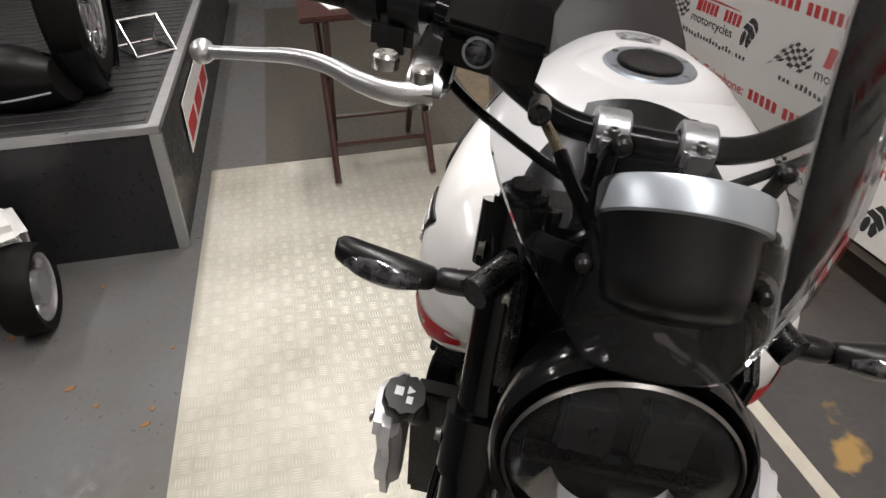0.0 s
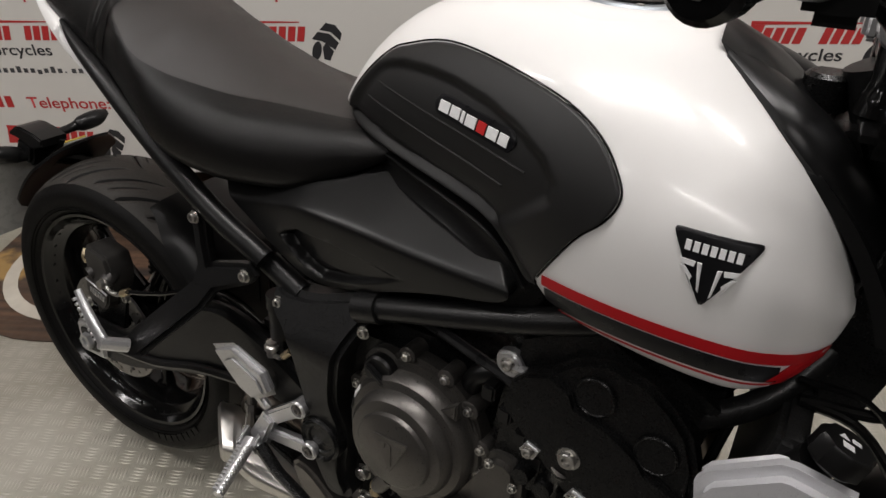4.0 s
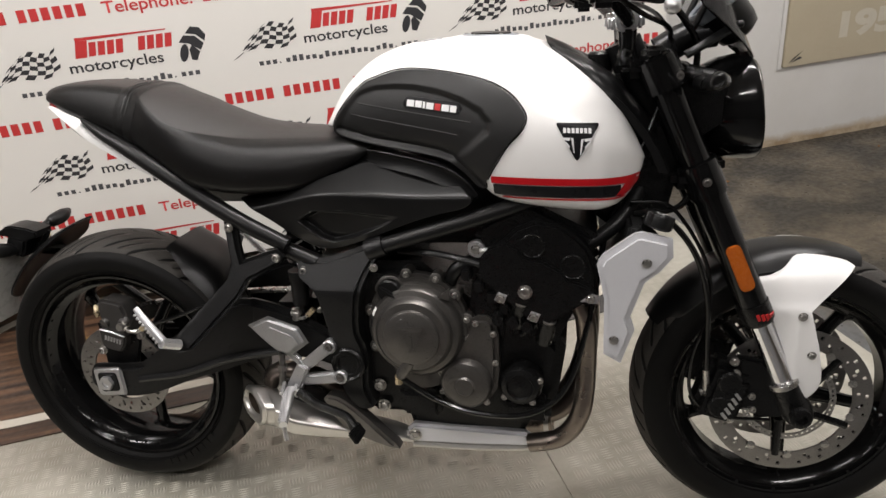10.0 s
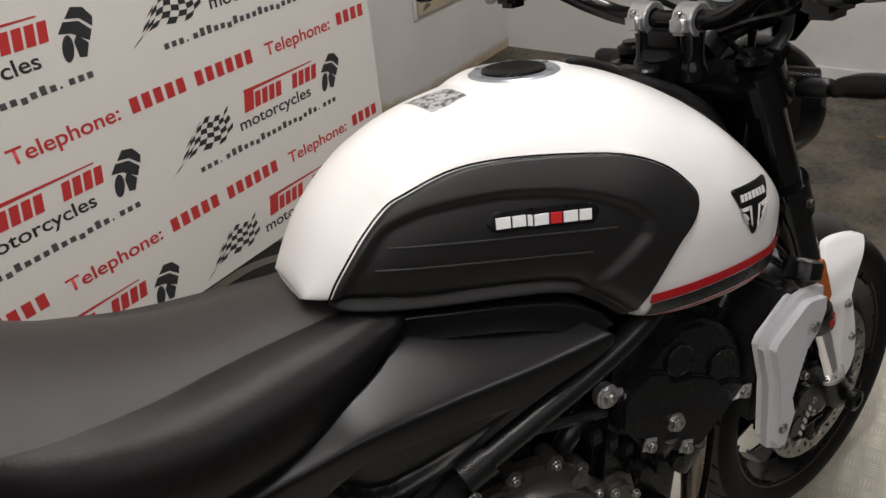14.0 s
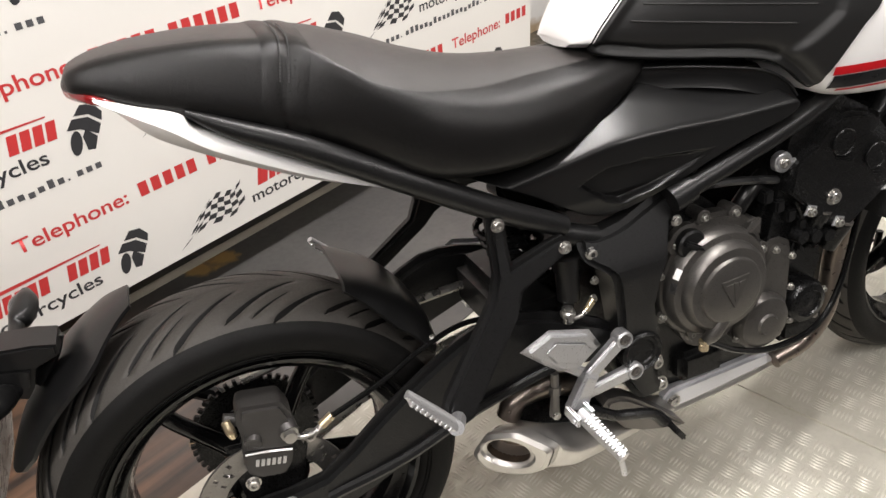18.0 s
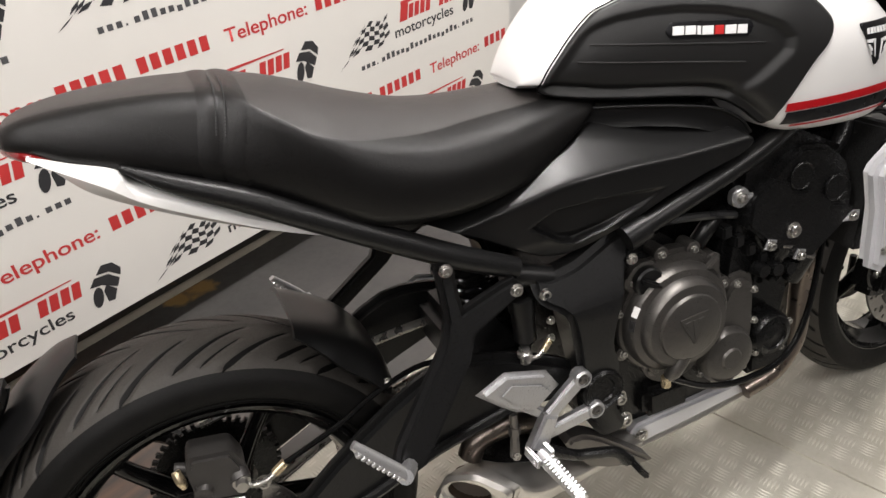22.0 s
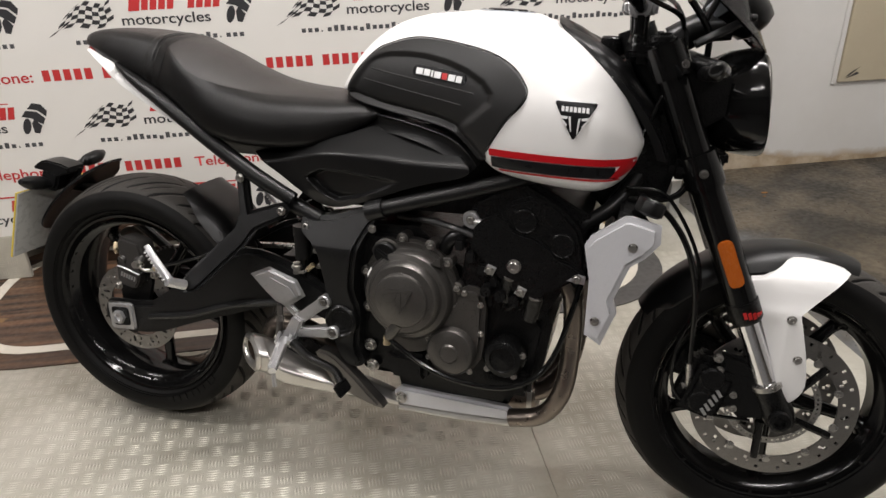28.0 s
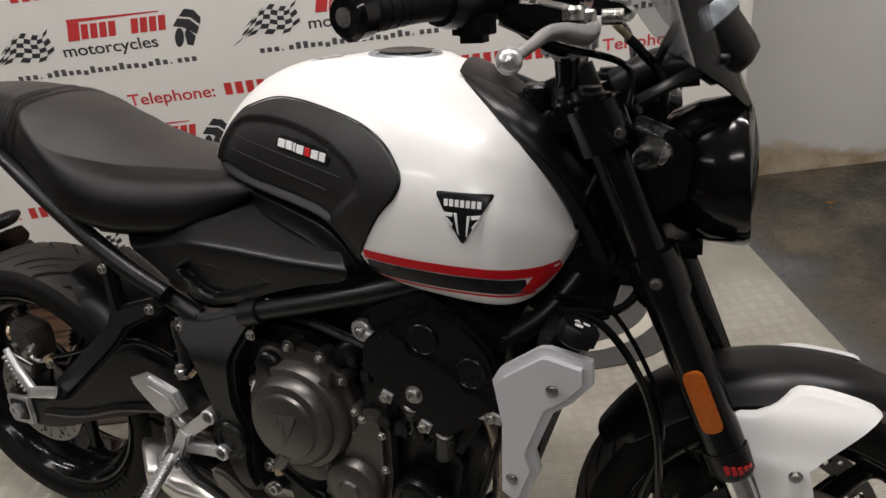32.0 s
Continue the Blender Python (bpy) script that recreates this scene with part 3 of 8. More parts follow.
# display mat with a white line
def rounded(u0, u1, v0, v1, r, n=10):
    out = []
    for cx, cy, a in ((u1 - r, v1 - r, 0), (u0 + r, v1 - r, 90), (u0 + r, v0 + r, 180), (u1 - r, v0 + r, 270)):
        out += [(cx + r * math.cos(radians(a + 90 * i / n)), cy + r * math.sin(radians(a + 90 * i / n))) for i in range(n + 1)]
    return out


def slab(outline, z0, z1):
    bm = bm_new()
    a = [bm.verts.new((*p, z0)) for p in outline]
    b = [bm.verts.new((*p, z1)) for p in outline]
    bm.faces.new(list(reversed(a)))
    bm.faces.new(b)
    for i in range(len(a)):
        j = (i + 1) % len(a)
        bm.faces.new((a[i], a[j], b[j], b[i]))
    return bm


mat_thing = thing("display_mat", "dark plank-print vinyl mat with a white border line on chequer plate", "mat", ROOM)
part("mat_sheet", slab(rounded(-0.83, 1.62, 0.25, 1.15, 0.34), 0.0005, 0.0045), WOODMAT, mat_thing)
o, i_ = rounded(-0.75, 1.54, 0.325, 1.075, 0.28), rounded(-0.712, 1.502, 0.363, 1.037, 0.245)
bm = bm_new()
oa = [[bm.verts.new((*p, z)) for p in ring] for z in (0.003, 0.0062) for ring in (o, i_)]
for k in range(len(o)):
    j = (k + 1) % len(o)
    bm.faces.new((oa[2][k], oa[2][j], oa[3][j], oa[3][k]))
    bm.faces.new((oa[0][k], oa[0][j], oa[2][j], oa[2][k]))
    bm.faces.new((oa[1][k], oa[3][k], oa[3][j], oa[1][j]))
part("border_line", bm, material("off_white_line", (0.62, 0.58, 0.5), 0.5, 0, (0.4, 0.36, 0.3), 12, 0.6), mat_thing, "off-white inset border line")


# the printed banner on its board
BV = 0.86
banner = thing("banner", "large white printed vinyl banner with red and black repeats", "banner", ROOM)
part("sheet", box(-1.75, 1.875, BV, BV + 0.012, 0.172, 2.35, 0.002), BANNERW, banner)
part("rail", box(-1.75, 1.875, BV + 0.012, BV + 0.05, 2.28, 2.35, 0.004), TRIM, banner)
for u in (-1.7, 1.82):
    part("post", box(u - 0.02, u + 0.02, BV + 0.014, BV + 0.054, 0.006, 2.28, 0.003), TRIM, banner)
kick = part("kick_panel", box(-1.75, -0.66, BV - 0.006, BV + 0.012, 0.0065, 0.172, 0.002), CHEQ, None, m=ROOM)
kt = new("tread", tread_bars(-1.74, -0.67, 0.012, 0.17, 0.0))
kt.parent = kick
kt.matrix_local = Matrix.Translation((0, BV - 0.006, 0)) @ Matrix.Rotation(radians(90), 4, "X") @ Matrix.Diagonal((1, 1, 2.6, 1))
kt["kind"] = "stuff"
tagged(kick, "strip of worn chequer plate below the banner", "kick panel", "", "structure")


def text_mesh(words, size, mat, name, bold=0.0):
    """Flat letters in u and z, from the left end of the base line, facing -v."""
    cu = bpy.data.curves.new(name, "FONT")
    cu.body = words
    cu.size = size
    cu.offset = bold
    ob = bpy.data.objects.new(name, cu)
    scene.collection.objects.link(ob)
    bpy.context.view_layer.update()
    me = bpy.data.meshes.new_from_object(ob.evaluated_get(bpy.context.evaluated_depsgraph_get()))
    bpy.data.objects.remove(ob)
    me.transform(Matrix.Rotation(radians(90), 4, "X"))
    me.materials.clear()
    me.materials.append(mat)
    return me


def fit_width(me, width, height=None):
    xs = [v.co.x for v in me.vertices]
    zs = [v.co.z for v in me.vertices]
    sx = width / (max(xs) - min(xs))
    sz = height / (max(zs) - min(zs)) if height else sx
    me.transform(Matrix.Diagonal((sx, 1, sz, 1)) @ Matrix.Translation((-min(xs), 0, -min(zs))))
    return me


def flat_bm(polys):
    """Flat faces in u and z."""
    bm = bm_new()
    for poly in polys:
        bm.faces.new([bm.verts.new((a, 0, b)) for a, b in poly])
    return bm


def bm_mesh(bm, mat, name):
    me = bpy.data.meshes.new(name)
    bm.to_mesh(me)
    bm.free()
    me.materials.append(mat)
    return me


def bar(a, b, w, h, slant=0.0):
    return [(a, b), (a + w, b), (a + w + slant * h, b + h), (a + slant * h, b + h)]


FIG = fit_width(text_mesh("195", 0.12, material("pale_figure", (0.6, 0.56, 0.47), 0.6, 0, (0.5, 0.46, 0.38), 20, 0.5), "pale_figure", 0.006), 0.31, 0.125)
fg = new("pale_figure", FIG)
fg.parent = nb
fg.location = (3.09, V1 - 0.0168, 0.49)
mk = part("small_mark", flat_bm([[(2.83, 0.405), (2.9, 0.425), (2.885, 0.435)], [(2.83, 0.41), (2.86, 0.425), (2.9, 0.46), (2.85, 0.43)]]), PRINTK, nb)
mk.location = (0, V1 - 0.0168, 0)
# flag: black squares of a waving chequered flag, long tail at its lower end
polys = []


def flag_at(a, b):
    low, high = np.array([0.0, 0.0]) * (1 - a) + np.array([0.205, 0.034]) * a, np.array([0.09, 0.08]) * (1 - a) + np.array([0.214, 0.108]) * a
    q = low * (1 - b) + high * b
    return (q[0] + 0.006 * math.sin(6.0 * b), q[1] + 0.011 * math.sin(a * 6.6 - 0.6))


for i in range(8):
    for j in range(6):
        if (i + j) % 2 == 0:
            polys.append([flag_at(i / 8, j / 6), flag_at((i + 0.5) / 8, j / 6), flag_at((i + 1) / 8, j / 6), flag_at((i + 1) / 8, (j + 1) / 6), flag_at((i + 0.5) / 8, (j + 1) / 6), flag_at(i / 8, (j + 1) / 6)])
FLAG = bm_mesh(flat_bm(polys), PRINTK, "chequered_flag")


# emblem: a plain dark leaning machine-like shape, with a narrow wheel and pale gaps
def oval(cx, cz, a, b, lean, n=14):
    return [(cx + a * math.cos(q) * math.cos(lean) - b * math.sin(q) * math.sin(lean), cz + a * math.cos(q) * math.sin(lean) + b * math.sin(q) * math.cos(lean)) for q in [2 * math.pi * k / n for k in range(n)]]


emb = [oval(0.022, 0.027, 0.013, 0.028, -0.3), [(0.04, 0.004), (0.056, 0.0), (0.07, 0.026), (0.05, 0.05), (0.039, 0.036)], [(0.012, 0.06), (0.04, 0.054), (0.074, 0.03), (0.086, 0.05), (0.064, 0.074), (0.03, 0.08)], [(0.036, 0.085), (0.067, 0.079), (0.09, 0.056), (0.097, 0.075), (0.082, 0.098), (0.056, 0.104)]]
EMBLEM = bm_mesh(flat_bm(emb), PRINTK, "dark_emblem")
# red plain bars for the two-word heading with its rule above, and for the number
INITIAL = bm_mesh(flat_bm([bar(0.0, 0.0, 0.034, 0.05, 0.25)]), PRINTR, "heading_block")
RULE = bm_mesh(flat_bm([[(0.0, 0.0), (0.266, 0.003), (0.266, 0.006), (0.0, 0.01)]]), PRINTR, "heading_rule")
STROKE = bm_mesh(flat_bm([bar(0, 0, 0.0205, 0.041, 0.22)]), PRINTR, "heading_bar")
WWW = bm_mesh(flat_bm([bar(0.0215 * k, -0.004 if k in (9, 17) else 0, 0.005 if k in (3, 21) else 0.0135, 0.005 if k in (3, 21) else 0.0135 + (0.006 if k in (5, 6, 10, 14, 19) else 0)) for k in range(25)]), material("banner_grey_ink", (0.06, 0.06, 0.065), 0.5, 0, (0.1, 0.1, 0.1), 90, 0.5), "small_line_bar")
DIGIT = bm_mesh(flat_bm([bar(0, 0, 0.0225, 0.036)]), PRINTR, "number_bar")
MOTO = fit_width(text_mesh("motorcycles", 0.05, PRINTK, "motorcycles_word", 0.0006), 0.277, 0.043)
TELE = fit_width(text_mesh("Telephone:", 0.05, PRINTR, "telephone_word", 0.0006), 0.262, 0.046)
PIT, ROW = 0.7185, 0.325
for r in range(-2, 4):
    for c in range(-2, 4):
        u, z = -0.115 + PIT * c, 0.868 + ROW * r
        items = [("flag", FLAG, u - 0.27, z - 0.018), ("emblem", EMBLEM, u + 0.285, z - 0.006), ("heading_block", INITIAL, u - 0.01, z + 0.045), ("heading_rule", RULE, u + 0.002, z + 0.095), ("word", MOTO, u - 0.035, z - 0.008), ("small_line", WWW, u - 0.19, z - 0.05), ("word", TELE, u + 0.105, z - 0.172)]
        items += [("heading_bar", STROKE, u + 0.03 + 0.0265 * k + (0.012 if k > 3 else 0), z + 0.047) for k in range(9) if k != 4]
        items += [("number_bar", DIGIT, u - 0.32 + 0.033 * k + (0.024 if k > 4 else 0), z - 0.16) for k in range(11)]
        for name, me, a, b in items:
            wide = max(v.co.x for v in me.vertices)
            if b < 0.18 or a < -1.74 or a + wide > 1.87 or b > 1.95:
                continue
            ob = new(name, me)
            ob.parent = banner
            ob.location = (a, BV - 0.0008, b)
            if name == "small_line":
                ob["kind"] = "stuff"


# ---------------------------------------------------------------- raised platform and clutter
def platform():
    p = thing("display_platform", "black raised display platform with aluminium edges and ribbed top", "platform", ROOM)
    a, b, h = -0.6, -4.2, 0.44
    part("body", box(b, a, -3.4, -1.085, -0.003, h - 0.012), PLATF, p)
    part("top_mat", box(b, a - 0.002, -3.398, -1.087, h - 0.012, h), RUBMAT, p)
    for m in ((a - 0.03, a + 0.006, -3.4, -1.079, h - 0.02, h + 0.004), (b, a + 0.006, -1.115, -1.079, h - 0.02, h + 0.005), (a - 0.03, a + 0.005, -1.115, -1.08, -0.003, h - 0.021)):
        part("edge_trim", box(*m, 0.002), TRIM, p)
    for k in range(34):
        q = a - 0.08 - k * 0.075
        part("rib", box(q - 0.012, q + 0.012, -3.36, -1.13, h, h + 0.004, 0.002, 1), RUBMAT, p)
    s = part("notice", box(-1.95, -1.08, -1.0785, -1.0755, 0.14, 0.34, 0.0), PAPER, p, "white notice with red printed bars")
    for k in range(3):
        part("printed_bar", box(-1.9 + 0.28 * k, -1.68 + 0.28 * k, -1.0755, -1.0735, 0.17, 0.25), PRINTR, s)
    for k in range(3):
        part("screw", lathe([(0.006, 0.0), (0.006, 0.002), (0.003, 0.003), (0, 0.003)], (a - 0.012, -1.35 - 0.35 * k, h + 0.0035), "Z", 12), STEEL, p)


platform()


def wheel_simple(r, w, mat_rim, spokes, parent, m, hub=0.05):
    """A spoked or cast wheel with its tyre, axle along y."""
    ty = part("tyre", lathe([(r * 0.74, -w / 2), (r * 0.9, -w * 0.56), (r * 0.97, -w * 0.4), (r, 0), (r * 0.97, w * 0.4), (r * 0.9, w * 0.56), (r * 0.74, w / 2), (r * 0.74, -w / 2)], sides=40), RUBBER, parent, m=m)
    part("rim", lathe([(r * 0.75, -w * 0.5), (r * 0.69, -w * 0.42), (r * 0.67, 0), (r * 0.69, w * 0.42), (r * 0.75, w * 0.5)], sides=40), mat_rim, ty)
    bm = lathe([(0, -w * 0.5), (hub, -w * 0.5), (hub, w * 0.5), (0, w * 0.5)], sides=18)
    for k in range(spokes):
        q = 2 * math.pi * k / spokes
        bm = join(bm, tube([(hub * 0.9 * math.cos(q), 0.02 if k % 2 else -0.02, hub * 0.9 * math.sin(q)), (r * 0.69 * math.cos(q + 0.1), 0, r * 0.69 * math.sin(q + 0.1))], 0.003 if spokes > 8 else 0.012, 6))
    part("spokes", bm, CHROME if spokes > 8 else mat_rim, ty)


def parked_custom():
    """The nose of a classic motorcycle parked on the platform: wheel, forks, tank, seat."""
    p = thing("parked_motorcycle", "dark classic motorcycle with wire wheels on the raised platform", "motorcycle", ROOM @ pose(-1.13, -1.36, 0.4445, 0, 0, 4))
    wheel_simple(0.32, 0.11, CHROME, 24, p, Matrix.Translation((0, 0, 0.32)))
    for s in (-1, 1):
        part("fork_leg", tube([(0.0, 0.09 * s, 0.32), (-0.3, 0.09 * s, 0.98)], 0.02), CHROME, p)
    part("mudguard", lathe([(0.34, -0.07), (0.355, -0.05), (0.36, 0), (0.355, 0.05), (0.34, 0.07)], (0, 0, 0.32), sides=18, start=20, sweep=150), GLOSSB, p)
    wheel_simple(0.31, 0.14, CHROME, 24, p, Matrix.Translation((-1.5, 0, 0.31)))
    part("engine", join(box(-0.95, -0.5, -0.14, 0.14, 0.2, 0.48, 0.03), box(-0.82, -0.6, -0.1, 0.1, 0.48, 0.68, 0.03)), ALU, p)
    part("tank", tube([(-0.35, 0, 0.85, 0.08), (-0.5, 0, 0.87, 0.14), (-0.75, 0, 0.84, 0.15), (-0.95, 0, 0.78, 0.09)], 0.1, 16), GLOSSB, p)
    part("seat", tube([(-0.95, 0, 0.78, 0.09), (-1.2, 0, 0.76, 0.13), (-1.55, 0, 0.8, 0.11), (-1.75, 0, 0.8, 0.05)], 0.1, 14, squash=1.2), VINYL, p)
    part("frame_rail", join(tube([(-0.3, 0, 0.85), (-0.35, 0, 0.3), (-0.9, 0, 0.2), (-1.0, 0, 0.75)], 0.018), tube([(-1.0, 0.1, 0.3), (-1.5, 0.1, 0.31)], 0.018), tube([(-1.0, -0.1, 0.3), (-1.5, -0.1, 0.31)], 0.018)), FRAMEM, p)
    part("handlebar", tube([(-0.33, -0.38, 1.02), (-0.28, -0.2, 1.08), (-0.28, 0, 1.0), (-0.28, 0.2, 1.08), (-0.33, 0.38, 1.02)], 0.012), CHROME, p)
    part("headlamp", lathe([(0, -0.09), (0.06, -0.08), (0.085, 0.0), (0.088, 0.03), (0.0, 0.04)], (-0.17, 0, 0.88), "X"), CHROME, p)


parked_custom()


def saddle_bag():
    p = thing("motorcycle_seat_unit", "black ribbed vinyl motorcycle seat lying on the platform", "seat", ROOM @ pose(-0.93, -1.72, 0.4445, 0, 0, 75))
    part("cushion", tube([(-0.36, 0, 0.07, 0.05), (-0.2, 0, 0.09, 0.085), (0.0, 0, 0.085, 0.084), (0.22, 0, 0.1, 0.095), (0.36, 0, 0.1, 0.06)], 0.08, 18, squash=1.7), VINYL, p)
    for s in (-1, 1):
        part("piping", tube([(-0.36, 0.075 * s, 0.06), (-0.2, 0.142 * s, 0.07), (0.0, 0.14 * s, 0.065), (0.22, 0.158 * s, 0.08), (0.36, 0.1 * s, 0.09)], 0.004, 8), GREYRIM, p)
    for k in range(5):
        x = -0.15 + 0.07 * k
        part("stitch_rib", tube([(x, -0.11, 0.145), (x, 0, 0.175), (x, 0.11, 0.145)], 0.006, 8), VINYL, p)


saddle_bag()


def paddock_stand():
    p = thing("wheel_stand", "small chromed wire stand on the raised platform", "stand", ROOM @ pose(-1.5, -1.24, 0.4435, 0, 0, 30))
    for s in (-1, 1):
        part("side_wire", tube([(-0.1, 0.08 * s, 0.008), (0.12, 0.08 * s, 0.008), (0.0, 0.08 * s, 0.13), (-0.1, 0.08 * s, 0.008)], 0.006, 8, smooth=False), CHROME, p)
    for x, z in ((-0.1, 0.008), (0.12, 0.008), (0.0, 0.13)):
        part("cross_wire", tube([(x, -0.08, z), (x, 0.08, z)], 0.006, 8), CHROME, p)


paddock_stand()


def scooter():
    """A little ride-on machine in front of the platform: pneumatic tyres, red deck, white cover, lamp."""
    p = thing("mini_scooter", "small red ride-on with white cover and pneumatic tyres", "ride-on", ROOM @ pose(-0.23, -1.8, -0.0035, 0, 0, 118))
    for x, y, s in ((0.3, -0.14, 0), (0.3, 0.14, 0), (-0.45, -0.16, 0), (-0.45, 0.16, 0)):
        wheel_simple(0.135, 0.09, ALU, 6, p, Matrix.Translation((x, y, 0.137)) @ Matrix.Rotation(radians(63 if x > 0 else 0), 4, "Z"))
    part("deck", box(-0.5, 0.36, -0.085, 0.085, 0.09, 0.15, 0.02), BOXRED, p)
    part("cover", join(box(0.08, 0.36, -0.13, 0.13, 0.25, 0.32, 0.035, 3), box(0.1, 0.34, -0.08, 0.08, 0.15, 0.26, 0.02)), PAPER, p)
    part("lamp", lathe([(0, -0.03), (0.03, -0.028), (0.042, 0.0), (0.044, 0.02), (0.0, 0.03)], (0.26, -0.02, 0.42), "X", 24), CHROME, p)
    part("steering_post", tube([(0.24, 0, 0.15), (0.16, 0, 0.6)], 0.014), PLATF, p)
    part("bar", tube([(0.16, -0.2, 0.62), (0.16, 0, 0.6), (0.16, 0.2, 0.62)], 0.012), PLATF, p)
    part("seat_pad", box(-0.45, -0.15, -0.12, 0.12, 0.3, 0.36, 0.03), VINYL, p)
    part("seat_post", tube([(-0.3, 0, 0.14), (-0.3, 0, 0.31)], 0.018), PLATF, p)


scooter()


def folding_table():
    p = thing("folding_table", "red-brown wooden folding table with papers on top", "table", ROOM @ pose(-1.15, -0.345, -0.0035))
    top = 0.65
    part("tabletop", box(-0.2, 0.2, -0.26, 0.26, top - 0.02, top, 0.005), WOODR, p)
    for y in (-0.19, 0.19):
        part("leg", tube([(0.23, y, 0.013), (-0.17, y, top - 0.02)], 0.013, 8), WOODR, p)
        part("leg", tube([(-0.23, y * 0.88, 0.013), (0.17, y * 0.88, top - 0.02)], 0.013, 8), WOODR, p)
    for x, z, yy in ((0.15, 0.14, 0.19), (-0.15, 0.14, 0.167)):
        part("crossbar", tube([(x, -yy, z), (x, yy, z)], 0.009, 8), WOODR, p)
    q = part("leaflet", box(-0.17, 0.02, -0.2, 0.08, 0, 0.003), PAPER, None, m=ROOM @ pose(-1.11, -0.3, top - 0.003, 0, 0, 14))
    tagged(q, "white printed leaflet on the folding table", "leaflet")
    for k in range(4):
        part("printed_panel", box(-0.15 + 0.012 * k, -0.03 - 0.01 * k, -0.18 + 0.062 * k, -0.13 + 0.062 * k, 0.003, 0.0042), PLATF if k % 2 == 0 else TRIM, q)


folding_table()


def white_board():
    p = thing("white_board", "tall white board standing on the showroom floor", "board", ROOM @ pose(-2.5, 0.44, -0.0035))
    part("panel", box(-0.34, 0.3, 0, 0.03, 0.02, 1.3, 0.004), PAPER, p)
    for x in (-0.28, 0.24):
        part("foot", box(x - 0.02, x + 0.02, -0.1, 0.16, 0, 0.02, 0.004), TRIM, p)


white_board()


def dark_stand():
    """A black display stand with a cabinet on four splayed legs."""
    p = thing("display_stand", "black display stand with splayed legs in the dark corner", "stand", ROOM @ pose(-1.9, 0.62, -0.0035))
    part("cabinet", box(-0.24, 0.24, -0.14, 0.14, 0.2, 1.2, 0.012), PLATF, p)
    part("shelf_lip", box(-0.25, 0.25, -0.16, -0.141, 0.48, 0.5, 0.004), TRIM, p)
    for a, b in ((-1, -1), (1, -1), (-1, 1), (1, 1)):
        part("leg", tube([(0.3 * a, 0.19 * b, 0.012), (0.16 * a, 0.09 * b, 0.22)], 0.012, 10), PLATF, p)


dark_stand()


def batten(u, v, length, watts):
    p = thing("ceiling_light", "slim white ceiling batten light, switched on", "ceiling light", ROOM @ pose(u, v, 0), "ceiling battens")
    part("housing", box(-length / 2 - 0.03, length / 2 + 0.03, -0.06, 0.06, CEIL - 0.05, CEIL - 0.001, 0.006), PAPER, p)
    part("diffuser", box(-length / 2, length / 2, -0.05, 0.05, CEIL - 0.072, CEIL - 0.051, 0.008), LAMPM, p)
    li = bpy.data.lights.new("batten_light", "AREA")
    li.shape, li.size, li.size_y, li.energy, li.color = "RECTANGLE", length, 0.1, watts, (1.0, 0.955, 0.935)
    ob = new("batten_light", li)
    ob.parent = p
    ob.location = (0, 0, CEIL - 0.08)


for row in BATTENS:
    batten(*row)


# dry leaf crumbs on the floor
LEAF = material("dry_leaf", (0.3, 0.14, 0.035), 0.7, 0, (0.16, 0.08, 0.03), 60, 0.7)
rng = random.Random(4)
leaf_mesh = bm_mesh(slab([(0.016, 0), (0.007, 0.008), (-0.006, 0.009), (-0.016, 0.002), (-0.008, -0.007), (0.006, -0.009)], 0.0, 0.002), LEAF, "leaf")
for k in range(46):
    if k < 30:
        u, v = rng.uniform(-0.5, 1.3), rng.uniform(-1.75, -1.08)
    else:
        u, v = rng.uniform(2.0, 3.35), rng.uniform(-0.8, 1.3)
    lf = new("dry_leaf", leaf_mesh)
    s_ = rng.uniform(0.4, 1.1)
    lf.matrix_basis = ROOM @ Matrix.LocRotScale((u, v, -0.0038), Euler((0, 0, rng.uniform(0, 6.3))), (s_, s_, 1))
    tagged(lf, "small dry orange-brown leaf crumb on the floor", "leaf", "leaf crumbs")


# ---------------------------------------------------------------- the motorcycle
# Its own axes: x forward from the rear axle, y to its left, z up; it leans to its left on the side stand.
bike = thing("motorcycle", "white and black naked motorcycle with red stripes, on its side stand", "motorcycle", pose(0, 0.0143, 0.001, -7.2, 0, 3.2))
SIDE["m"] = Matrix.Translation((-0.004, 0.014, -0.01)) @ bike.matrix_basis.inverted() @ pose(0, 0, 0.001, -10, 0, 0)
AXIS_AT, AXIS = Vector((1.16, 0, 0.9)), Vector((-0.41, 0, 1)).normalized()
STEER = Matrix.Translation(AXIS_AT) @ Matrix.Rotation(radians(3.5), 4, AXIS) @ Matrix.Translation(-AXIS_AT)
FX, FZ, RZ = 1.444, 0.288, 0.315


def sided(name, make, mat, parent, label="", angle=35, m=None):
    """A part on the right and its mirror image on the left."""
    a = part(name, make(), mat, parent, label, angle, m)
    left = make()
    if SIDE["on"] and m is None:
        moved(left, SIDE["m"])
    b = part(name, mirrored(left), mat, parent, label, angle, m)
    return a, b


